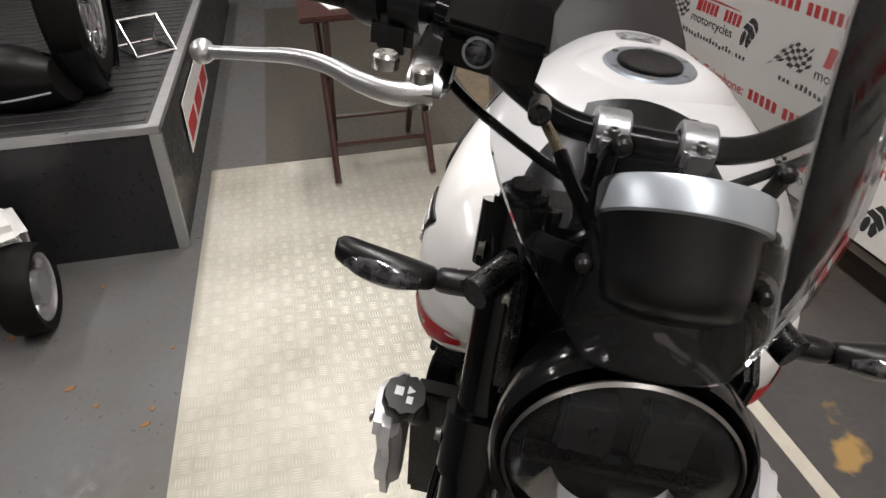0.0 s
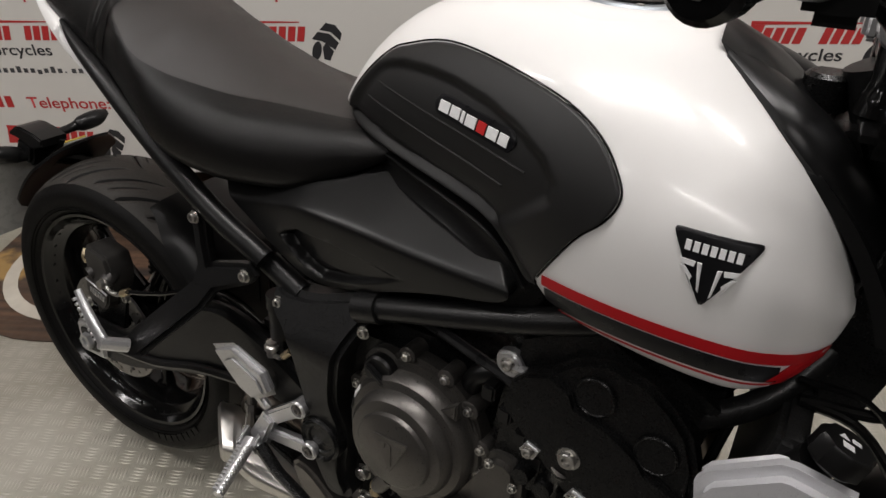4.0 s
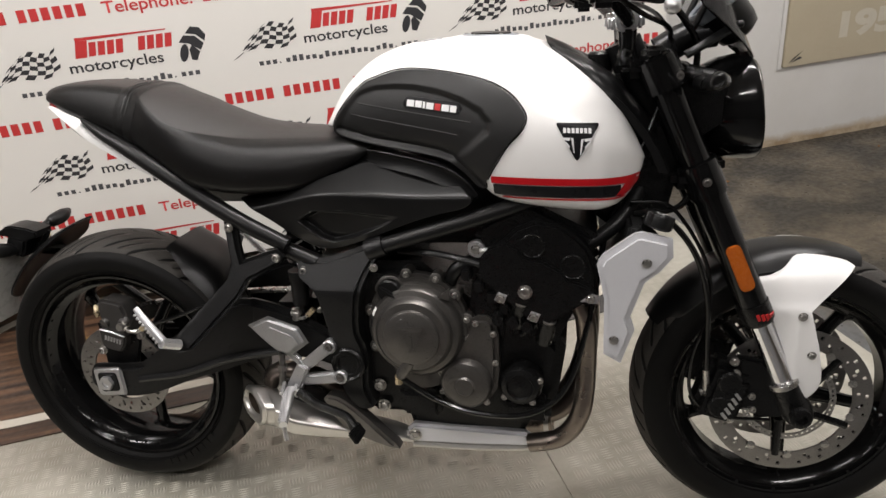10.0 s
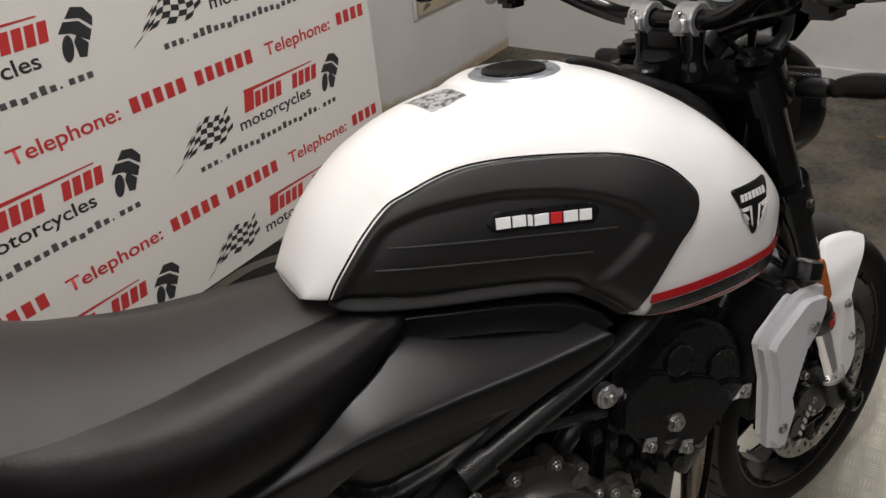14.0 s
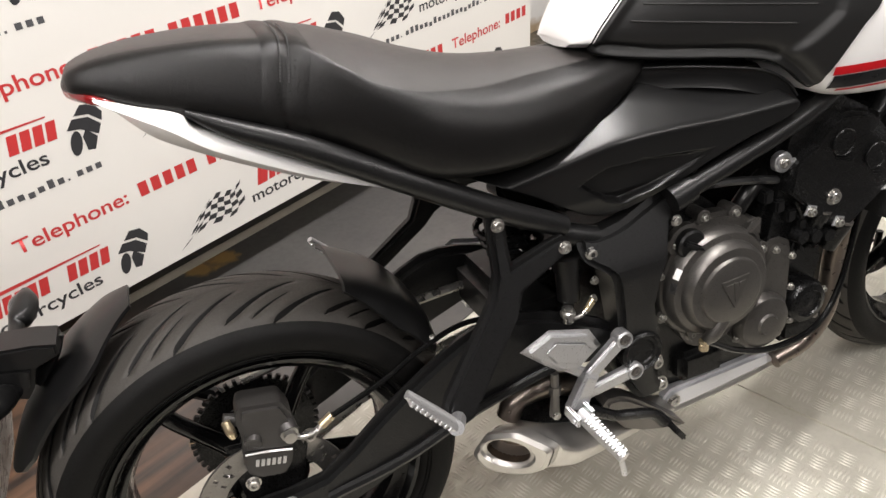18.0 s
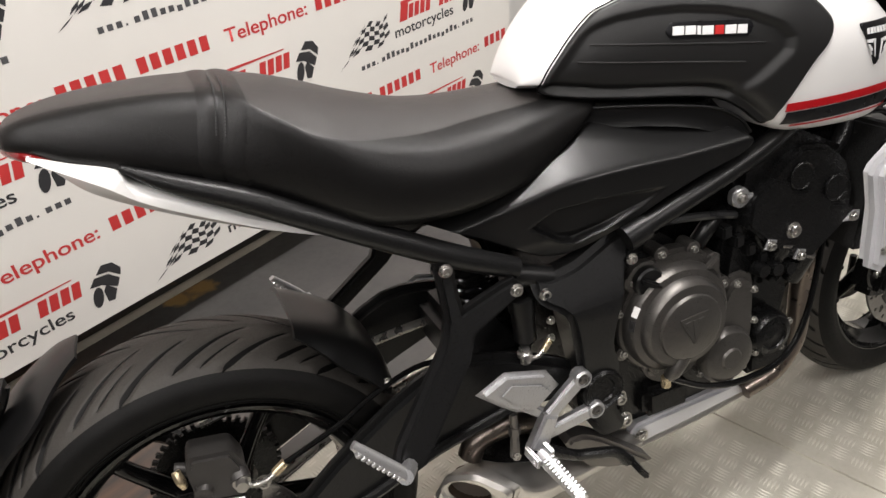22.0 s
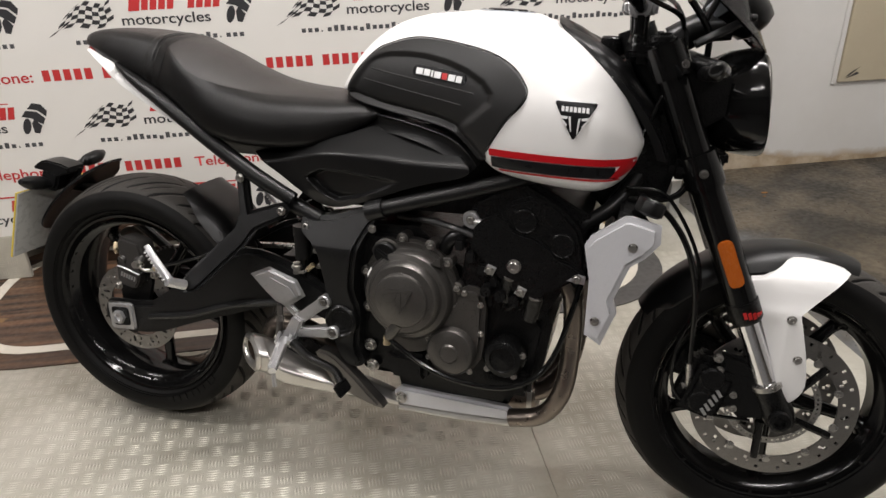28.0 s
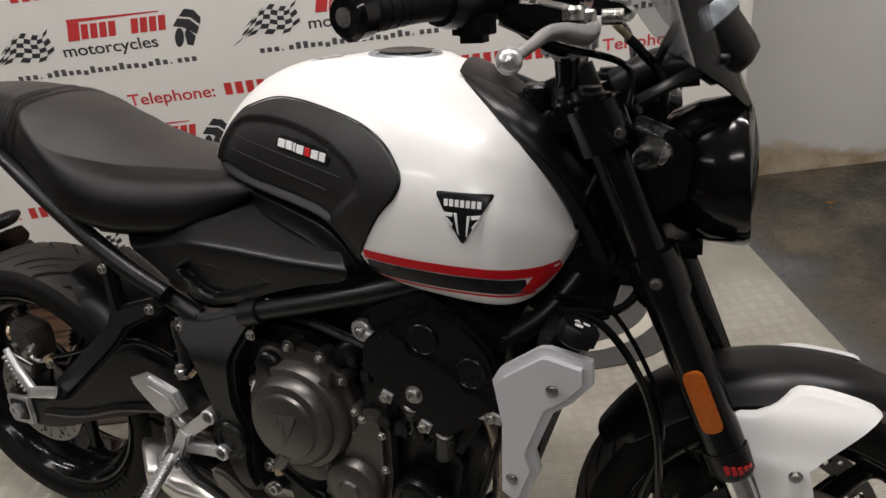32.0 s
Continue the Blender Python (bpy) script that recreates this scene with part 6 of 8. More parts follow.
part("mudguard_stay", join(tube([(0.0, 0.15, 0.32), (-0.14, 0.14, 0.44), (-0.22, 0.07, 0.56)], 0.014, 10), tube([(-0.22, 0.07, 0.56), (-0.235, 0.0, 0.59)], 0.014, 10)), SATIN, bike)
pc = part("plate_carrier", plate([(-0.192, 0.626), (-0.192, 0.64), (-0.216, 0.648), (-0.252, 0.654), (-0.272, 0.652), (-0.298, 0.636), (-0.296, 0.631), (-0.27, 0.628), (-0.226, 0.615)], -0.034, 0.022, 0.007), SATIN, bike, "black plate carrier arm above the tyre", 40)
part("carrier_neck", plate([(-0.222, 0.62), (-0.268, 0.634), (-0.286, 0.598), (-0.27, 0.588), (-0.246, 0.576), (-0.234, 0.59)], -0.036, 0.03, 0.006), SATIN, pc)
part("neck_flank", plate([(-0.236, 0.613), (-0.256, 0.62), (-0.268, 0.596), (-0.25, 0.586), (-0.24, 0.594)], -0.041, -0.034, 0.0025), SATIN, pc)
part("carrier_strap", tube([(-0.194, -0.03, 0.642, 0.006), (-0.206, -0.034, 0.62, 0.0065), (-0.226, -0.036, 0.596, 0.0065), (-0.236, -0.034, 0.582, 0.006)], 0.006, 10, 5, squash=1.6), SATIN, pc)
bolts([(-0.25, -0.041, 0.603)], pc, 0.0075, 0.005)
part("plate_lamp", tube([(-0.272, -0.012, 0.588, 0.011), (-0.288, 0.008, 0.578, 0.013), (-0.288, 0.03, 0.578, 0.012)], 0.012, 12), ENGB, pc)
for s, z0, z1, xe in ((-1, 0.598, 0.618, -0.267), (1, 0.622, 0.642, -0.24)):
    xs_ = -0.252
    ind = part("rear_indicator", tube([(xs_, 0.03 * s, z0, 0.009), (xs_, 0.074 * s, z0 + 0.004, 0.0095), ((xs_ + xe) / 2, 0.09 * s, z0 + 0.008, 0.016), (xe, 0.122 * s, z1 - 0.006, 0.0165), (xe, 0.146 * s, z1, 0.007)], 0.014, 14), SATIN, bike, "small black rear indicator")
    part("lens", tube([(xe - 0.006, 0.092 * s, z0 + 0.008, 0.0115), (xe - 0.01, 0.12 * s, z1 - 0.006, 0.0125), (xe - 0.007, 0.141 * s, z1 - 0.001, 0.005)], 0.012, 12), SMOKE, ind)
npl = part("number_plate", box(-0.004, 0.0, -0.111, 0.111, -0.088, 0.088, 0.001), PLATEBK, bike, "number plate seen from behind the tyre", m=pose(-0.31, 0.006, 0.5, 0, 18, 0))
part("plate_film", box(-0.0075, -0.0042, -0.1125, 0.1125, -0.0895, 0.0895), YELLOW, npl, "yellow plate face")
for r_ in range(2):
    for k in range(4 if r_ == 0 else 3):
        part("plain_bar", box(-0.0092, -0.0076, -0.088 + 0.046 * k, -0.058 + 0.046 * k, 0.012 - 0.08 * r_, 0.072 - 0.08 * r_), PLATF, npl)

STUBS = ((0.95, 0.548), (1.0, 0.515))
# engine -------------------------------------------------------------------------
part("crankcase", join(plate([(0.58, 0.3), (0.62, 0.26), (0.95, 0.26), (1.0, 0.3), (1.02, 0.42), (0.98, 0.48), (0.86, 0.5), (0.74, 0.6), (0.62, 0.6), (0.57, 0.5)], -0.138, 0.138, 0.02)), ENGB, bike, "black crankcase")
part("cylinder_block", plate([(0.83, 0.46), (1.0, 0.44), (1.06, 0.55), (1.08, 0.66), (0.95, 0.73), (0.86, 0.68)], -0.155, 0.155, 0.012), ENGB, bike, "black cylinder block")
for k in range(6):
    part("casting_rib", plate([(0.885 + 0.018 * k, 0.475), (0.893 + 0.018 * k, 0.475), (0.905 + 0.018 * k, 0.54), (0.897 + 0.018 * k, 0.54)], -0.135, -0.12, 0.002), ENGB, bike)
cv = part("cam_cover", plate([(0.9, 0.655), (0.921, 0.672), (0.942, 0.692), (0.979, 0.706), (1.022, 0.698), (1.05, 0.678), (1.072, 0.655), (1.086, 0.617), (1.088, 0.572), (1.03, 0.55), (0.93, 0.6)], -0.152, -0.12, 0.007), ENGB, bike, "matt black arched cover of the cylinder head")
part("raised_panel", plate([(0.871, 0.6), (0.877, 0.639), (0.892, 0.655), (0.921, 0.667), (0.948, 0.655), (0.955, 0.64), (0.975, 0.634), (0.99, 0.632), (1.03, 0.61), (1.04, 0.596), (1.058, 0.592), (1.086, 0.577), (1.09, 0.562), (1.062, 0.553), (1.036, 0.535), (0.993, 0.503), (0.949, 0.528)], -0.159, -0.13, 0.004), ENGB, cv, "flat black lower cover with a slanting edge")
for x, z in ((0.972, 0.66), (1.044, 0.622)):
    part("round_boss", lathe([(0.023, 0.0), (0.023, -0.003), (0.0215, -0.0042), (0.02, -0.003), (0, -0.003)], (x, -0.1525, z), sides=28), ENGB, cv)
part("lug_tongue", tube([(0.868, -0.142, 0.648, 0.006), (0.905, -0.142, 0.645, 0.005)], 0.006, 8), ALU, cv)
part("side_tab", plate([(1.058, 0.56), (1.078, 0.575), (1.092, 0.572), (1.09, 0.556)], -0.164, -0.158, 0.002), ALU, cv, "bright bolt tab")
for x, z in ((0.912, 0.56), (0.973, 0.525)):
    part("side_tab", plate([(x - 0.012, z - 0.004), (x - 0.004, z + 0.012), (x + 0.013, z + 0.006), (x + 0.006, z - 0.011)], -0.163, -0.157, 0.002), ALU, cv)
for x0, z0, x1, z1 in ((0.9, 0.575, 0.93, 0.52), (0.935, 0.545, 0.99, 0.488), (0.945, 0.48, 1.01, 0.53)):
    part("casting_web", tube([(x0, -0.14, z0), (x1, -0.138, z1)], 0.0055, 8), ENGB, cv)
bolts([(0.958, -0.159, 0.573)], cv, 0.012, 0.008)
bolts([(0.973, -0.163, 0.525), (0.912, -0.163, 0.56), (1.076, -0.164, 0.566)], cv, 0.0075, 0.006)
lug = part("bracket_lug", plate([(0.852, 0.66), (0.872, 0.665), (0.885, 0.645), (0.87, 0.632), (0.852, 0.64)], -0.146, -0.13, 0.003, 3), ALU, bike, "bright triangular mounting lug")
bolts([(0.866, -0.146, 0.649)], lug, 0.008, 0.006)
for x, z in STUBS:
    st_ = part("coil_stub", tube([(x - 0.012, -0.13, z - 0.05), (x, -0.148, z)], 0.016, 16), ENGB, bike)
    part("stub_cap", tube([(x - 0.001, -0.147, z - 0.003), (x + 0.001, -0.15, z + 0.004)], 0.0145, 16), DARKSTEEL, st_)
# breather, injector rail and hoses above the clutch
part("coolant_hose", tube([(0.86, -0.11, 0.62), (0.82, -0.12, 0.6), (0.8, -0.11, 0.56)], 0.014, 12), SATIN, bike)
part("wire_loom", tube([(0.7, -0.1, 0.63), (0.8, -0.125, 0.63), (0.9, -0.13, 0.6), (0.92, -0.135, 0.53)], 0.007, 8), PLATF, bike)
for k in range(4):
    part("connector", box(0.835 + 0.024 * k, 0.853 + 0.024 * k, -0.145, -0.118, 0.585 - 0.022 * k, 0.607 - 0.022 * k, 0.003), SATIN, bike)
for k in range(3):
    part("sensor_stub", lathe([(0, -0.02), (0.011, -0.02), (0.013, 0.0), (0, 0.0)], (0.905 + 0.028 * k, -0.14, 0.515 - 0.006 * k), sides=14), ENGB, bike)
# clutch cover
CX, CZ = 0.742, 0.482
cc = part("clutch_cover", lathe([(0.102, 0.02), (0.102, -0.008), (0.099, -0.012), (0.094, -0.013), (0.093, -0.024), (0.087, -0.033), (0.077, -0.036), (0.075, -0.046), (0.069, -0.053), (0.056, -0.055), (0.054, -0.06), (0.05, -0.062), (0.0, -0.063)], (CX, -0.13, CZ), sides=72), BRONZE, bike, "bronze-grey round clutch cover")
part("cover_crown", plate([(CX + 0.1 * math.cos(radians(a)), CZ + 0.016 + 0.097 * math.sin(radians(a))) for a in range(-10, 200, 10)], -0.142, -0.11, 0.006), BRONZE, cc)
part("cover_lobe", plate([(0.68, 0.42), (0.7, 0.37), (0.745, 0.352), (0.79, 0.37), (0.815, 0.42), (0.78, 0.46), (0.71, 0.46)], -0.146, -0.11, 0.008, 3), BRONZE, cc)
places = []
for a in (12, 40, 66, 100, 135, 163, 205, 250, 295, 330, 352):
    q = radians(a)
    places.append((CX + 0.101 * math.cos(q), -0.14, CZ + 0.101 * math.sin(q) + 0.012 * max(0.0, math.sin(q))))
    part("bolt_boss", lathe([(0.0125, 0.02), (0.0125, -0.01), (0.01, -0.0115), (0, -0.0115)], (places[-1][0], -0.129, places[-1][2]), sides=16), BRONZE, cc)
bolts(places, cc, 0.0062, 0.006)
part("cover_wedge", plate([(0.662, 0.485), (0.682, 0.495), (0.682, 0.475)], -0.168, -0.15, 0.002), BRONZE, cc)
part("cover_wedge", plate([(0.79, 0.555), (0.815, 0.575), (0.815, 0.55)], -0.162, -0.15, 0.002), BRONZE, cc)
part("cover_emblem", plate(badge_round([(0.716, 0.505), (0.77, 0.509), (0.744, 0.452)], 0.004), -0.1948, -0.1925, 0.0006), BRONZE, cc, "raised triangular emblem")
part("emblem_line", moved(join(plate([(0.745, 0.508), (0.751, 0.508), (0.752, 0.474), (0.749, 0.474)], -0.1958, -0.194, 0.0004), plate([(0.731, 0.507), (0.742, 0.508), (0.741, 0.499), (0.735, 0.498)], -0.1958, -0.194, 0.0004), plate([(0.755, 0.508), (0.766, 0.509), (0.761, 0.5), (0.755, 0.499)], -0.1958, -0.194, 0.0004)), Matrix.Translation((-0.006, 0, -0.009))), BRONZE, cc)
part("oil_filler", join(lathe([(0.024, 0.01), (0.024, -0.012), (0.021, -0.015), (0, -0.015)], (0.692, -0.142, 0.562), sides=28), moved(box(-0.019, 0.019, -0.011, 0.0, -0.005, 0.005, 0.003), Matrix.Translation((0.692, -0.155, 0.562)) @ Matrix.Rotation(radians(30), 4, "Y"))), SATIN, cc, "black oil filler cap")
part("filler_boss", lathe([(0.031, 0.02), (0.031, -0.004), (0.027, -0.006), (0, -0.006)], (0.692, -0.137, 0.56), sides=28), BRONZE, cc)
for dz in (0.0, -0.024):
    part("small_label", moved(box(-0.0048, 0.0048, -0.0006, 0.0006, -0.0085, 0.0085), Matrix.Translation((0.742 - 0.0895 * math.cos(0.47 + 11 * dz), -0.1605, 0.482 + 0.0895 * math.sin(0.47 + 11 * dz))) @ Matrix.Rotation(0.47 + 11 * dz, 4, "Y") @ Matrix.Rotation(radians(-56), 4, "Z")), PAPER if dz == 0 else PLATF, cc)
part("drain_stub", tube([(0.735, -0.18, 0.43, 0.012), (0.718, -0.178, 0.405, 0.012), (0.71, -0.172, 0.392, 0.009)], 0.011, 12), BRONZE, cc)
part("stub_bolt", lathe([(0, -0.01), (0.008, -0.01), (0.008, 0.008), (0, 0.008)], (0.706, -0.172, 0.386), "Z", 8), BRASS, cc)
part("clutch_cable", tube([(0.71, -0.175, 0.392), (0.78, -0.168, 0.345), (0.86, -0.162, 0.318), (0.96, -0.15, 0.318), (1.03, -0.13, 0.37), (1.07, -0.115, 0.5), (1.1, -0.1, 0.68)], 0.0055, 10, 6), GLOSSB, bike, "black clutch cable")
# smaller covers
gc = part("starter_cover", join(plate([(0.782, 0.376), (0.806, 0.422), (0.842, 0.492), (0.862, 0.514), (0.897, 0.504), (0.902, 0.442), (0.897, 0.362), (0.862, 0.326), (0.812, 0.326)], -0.148, -0.11, 0.01, 2), lathe([(0.052, 0.0), (0.052, -0.008), (0.046, -0.018), (0.034, -0.022), (0.02, -0.022), (0.017, -0.026), (0, -0.026)], (0.838, -0.145, 0.376), sides=40)), BRONZE, bike, "bronze-grey engine side cover")
bolts([(0.798, -0.149, 0.400), (0.824, -0.149, 0.454), (0.860, -0.149, 0.502), (0.894, -0.149, 0.482), (0.897, -0.149, 0.422), (0.877, -0.149, 0.337), (0.818, -0.149, 0.330), (0.789, -0.149, 0.354)], gc, 0.0058, 0.006)
wp = part("water_pump", lathe([(0.042, 0.02), (0.042, -0.008), (0.036, -0.018), (0.026, -0.021), (0.024, -0.017), (0.012, -0.017), (0, -0.019)], (0.943, -0.13, 0.373), sides=32), ENGB, bike, "black water pump cover")
bolts([(0.911, -0.14, 0.346), (0.966, -0.14, 0.339), (0.981, -0.14, 0.386)], wp, 0.006, 0.006)
bolts([(0.648, -0.125, 0.345), (0.655, -0.128, 0.3)], bike, 0.012, 0.01)
bolts([(0.664, -0.152, 0.61)], fpl[0], 0.008, 0.006)
part("sump", plate([(0.66, 0.33), (0.69, 0.205), (0.93, 0.205), (0.99, 0.33)], -0.104, 0.1, 0.015), ENGB, bike)
part("case_bulge", box(0.69, 0.78, -0.14, -0.1, 0.285, 0.345, 0.012), ENGB, bike)
part("case_bulge", box(0.9, 1.0, -0.135, -0.1, 0.29, 0.345, 0.012), ENGB, bike)

# exhaust -------------------------------------------------------------------------
for k, y in enumerate((-0.085, 0.0, 0.085)):
    part("header_pipe", tube([(1.045, y * 1.15, 0.545), (1.064, y * 1.15, 0.5), (1.066, y * 0.95, 0.4), (1.056 - 0.006 * k, y * 0.75 - 0.02, 0.295), (1.016 - 0.008 * k, y * 0.5 - 0.035, 0.23), (0.95, y * 0.4 - 0.04, 0.207)], 0.0195, 16, 7), PIPE, bike, "heat-stained header pipe")
for y in (-0.085, 0.0, 0.085):
    part("header_flange", tube([(1.045, y, 0.56), (1.062, y, 0.53)], 0.03, 16), ENGB, bike)
part("collector", tube([(0.985, -0.03, 0.208, 0.036), (0.955, -0.03, 0.205, 0.04), (0.85, -0.035, 0.2, 0.038), (0.69, -0.045, 0.205, 0.034)], 0.04, 20), PIPE, bike)
part("clamp_ring", tube([(0.978, -0.03, 0.206), (0.968, -0.03, 0.206)], 0.042, 24), BRUSHED, bike)
def shield():
    a = plate([(0.69, 0.228), (0.704, 0.24), (0.745, 0.238), (0.94, 0.226), (0.972, 0.2), (0.965, 0.193), (0.8, 0.193), (0.705, 0.195), (0.69, 0.208)], -0.096, -0.07, 0.009)
    for v in a.verts:
        v.co.y += 0.1 * max(0.0, v.co.x - 0.7)
    return a


ec = part("heat_shield", shield(), SILVER, bike, "silver exhaust heat shield")
part("shield_lip", tube([(0.7, -0.086, 0.19), (0.84, -0.074, 0.187), (0.972, -0.06, 0.191)], 0.008, 8), BRUSHED, ec)
bolts([(0.708, -0.096, 0.217)], ec, 0.012, 0.006)


OUT_U = Vector((0.77, -0.64, 0)).normalized()
OUT_N = Vector((-0.64, -0.77, 0)).normalized()
OUT_C = Vector((0.3655, -0.151, 0.288))
OUT = Matrix.Translation(OUT_C) @ Matrix((OUT_U, OUT_N.cross(OUT_U), OUT_N)).transposed().to_4x4()
# the mouth's corners, one unit to each side
MOUTH = badge_round([(-1.0, -0.28), (-0.58, 0.72), (0.16, 1.0), (1.0, 0.45), (0.8, -0.45), (0.3, -0.9), (-0.42, -1.0), (-0.82, -0.8)], 0.2, 5)
MOUTH = [tuple(np.array(MOUTH[i - 1]) * (1 - t) + np.array(MOUTH[i]) * t) for i in range(len(MOUTH)) for t in ((0.0, 0.25, 0.5, 0.75) if i % 5 == 0 else (0.0,))]


def muffler():
    """A short silencer: a broad many-cornered mouth that sweeps round into a low box and tapers to the collector."""
    rows = [(0.705, -0.08, 0.203, 0, -1, 0.025, 0.012), (0.66, -0.092, 0.22, 0, -1, 0.034, 0.018), (0.6, -0.106, 0.233, 0, -1, 0.042, 0.025), (0.52, -0.12, 0.247, 0.05, -1, 0.051, 0.034), (0.46, -0.13, 0.26, 0.2, -1, 0.058, 0.041), (0.425, -0.134, 0.271, 0.4, -0.92, 0.062, 0.045), (0.4, -0.137, 0.279, 0.58, -0.81, 0.065, 0.046), (0.383, -0.141, 0.285, 0.74, -0.67, 0.068, 0.0465)]
    rings = []
    for x, y, z, ax, ay, hu, hv in spline(rows, 4) + [(0.369, -0.149, 0.288, 0.77, -0.64, 0.068, 0.046)]:
        u = Vector((ax, ay, 0)).normalized()
        rings.append([Vector((x, y, z)) + u * hu * p + Vector((0, 0, hv * q)) for p, q in MOUTH])
    return rings_to_bm(rings, caps=False)


mf = part("silencer", muffler(), BRUSHED, bike, "satin stainless steel short silencer", 30)


def outlet():
    """The mouth's broad bevelled rim, dished in towards an oval bore."""
    rings = [[(hu * p, hv * q, h) for p, q in MOUTH] for h, hu, hv in ((-0.006, 0.0679, 0.0459), (0.0, 0.0675, 0.0455), (0.005, 0.059, 0.038))]
    for h, hu, hv in ((0.004, 0.0455, 0.0285), (-0.001, 0.042, 0.0255), (-0.003, 0.036, 0.0225), (-0.04, 0.034, 0.021)):
        ring = []
        for p, q in MOUTH:
            a = math.atan2(q, p)
            ring.append((-0.007 + hu * math.cos(a), 0.001 + hv * math.sin(a), h))
        rings.append(ring)
    return moved(rings_to_bm(rings, caps=False), OUT)


part("outlet", outlet(), BRUSHED, mf, "bevelled bright outlet", 30)
part("outlet_bore", moved(moved(lathe([(0.0, -0.04), (0.0235, -0.04), (0.0222, -0.008), (0.0226, -0.0035)], (0, 0, 0), "Z", 28), Matrix.Translation((-0.007, 0.001, 0)) @ Matrix.Diagonal((1.56, 0.97, 1, 1))), OUT), SOOT, mf)
part("silencer_blade", plate([(0.53, 0.318), (0.56, 0.325), (0.6, 0.3), (0.66, 0.245), (0.69, 0.215), (0.64, 0.225), (0.57, 0.255)], -0.158, -0.12, 0.012, 2), DARKSTEEL, mf, "dark brushed top of the silencer")
part("heat_cover", plate(badge_round([(0.4, 0.308), (0.43, 0.316), (0.5, 0.3), (0.57, 0.28), (0.55, 0.26), (0.42, 0.28)], 0.008), -0.135, -0.05, 0.012), ENGB, mf, "smoke-blackened upper cover")
part("link_pipe", tube([(0.385, -0.1, 0.318), (0.4, -0.1, 0.345), (0.435, -0.098, 0.352), (0.48, -0.09, 0.34), (0.54, -0.07, 0.3)], 0.02, 16), PIPE, mf, "brown heat-stained link pipe")

# foot controls -------------------------------------------------------------------
def arm(p0, p1, w0, w1, y0, y1):
    """A flat forged arm with rounded edges between two places."""
    d = Vector((p1[0] - p0[0], p1[1] - p0[1])).normalized()
    n = Vector((-d.y, d.x))
    return plate([(p0[0] + n.x * w0, p0[1] + n.y * w0), (p1[0] + n.x * w1, p1[1] + n.y * w1), (p1[0] - n.x * w1, p1[1] - n.y * w1), (p0[0] - n.x * w0, p0[1] - n.y * w0)], y0, y1, 0.0045)


def boss(x, z):
    return lathe([(0.0145, 0.016), (0.0145, -0.002), (0.0125, -0.0045), (0.0105, -0.0045), (0.0095, -0.001), (0, -0.001)], (x, -0.168, z), sides=24)


hg = sided("foot_hanger", lambda: join(arm((0.561, 0.444), (0.495, 0.392), 0.0125, 0.0115, -0.17, -0.152), arm((0.502, 0.402), (0.474, 0.345), 0.0125, 0.0165, -0.176, -0.154), arm((0.58, 0.378), (0.49, 0.364), 0.0125, 0.0115, -0.17, -0.153), arm((0.49, 0.405), (0.462, 0.43), 0.009, 0.009, -0.166, -0.154), boss(0.561, 0.444), boss(0.58, 0.378)), ALU, bike, "forged aluminium foot peg hanger")
bolts([(0.561, -0.1695, 0.444), (0.58, -0.1695, 0.378)], hg[0], 0.0075, 0.004, DARKSTEEL)
sided("heel_plate", lambda: plate([(0.387, 0.484), (0.435, 0.506), (0.5, 0.486), (0.519, 0.452), (0.476, 0.42), (0.446, 0.43), (0.422, 0.45)], -0.178, -0.162, 0.0095), ALU, bike, "faceted aluminium heel plate", 20)
sided("heel_facet", lambda: plate([(0.421, 0.475), (0.441, 0.488), (0.49, 0.47), (0.503, 0.45), (0.481, 0.434), (0.44, 0.452)], -0.181, -0.176, 0.0035), ALU, bike, angle=20)
PEG0, PEG1 = np.array([0.472, -0.182, 0.349]), np.array([0.494, -0.268, 0.319])
PEGD = Vector(PEG1 - PEG0).normalized()
PEGM = Matrix((PEGD.cross(Vector((0, -0.33, 0.94))).normalized(), PEGD, PEGD.cross(PEGD.cross(Vector((0, -0.33, 0.94)))).normalized() * -1)).transposed().to_4x4()
sided("foot_peg", lambda: join(tube([(*PEG0, 0.0125), (*(PEG0 * 0.5 + PEG1 * 0.5), 0.0115), (*PEG1, 0.0095)], 0.012, 12, 4, squash=0.85), tube([PEG1 + (-0.002, 0.006, -0.004), PEG1 + (0.002, 0.004, -0.036)], 0.0046, 8)), ALU, bike, "ribbed aluminium foot peg with feeler")
sided("peg_clevis", lambda: join(moved(box(0.0105, 0.0165, -0.02, 0.016, -0.013, 0.012, 0.003), Matrix.Translation(PEG0) @ PEGM), moved(box(-0.0165, -0.0105, -0.02, 0.016, -0.013, 0.012, 0.003), Matrix.Translation(PEG0) @ PEGM), moved(tube([(-0.02, 0.006, 0), (0.02, 0.006, 0)], 0.0042, 10), Matrix.Translation(PEG0) @ PEGM)), ALU, bike)


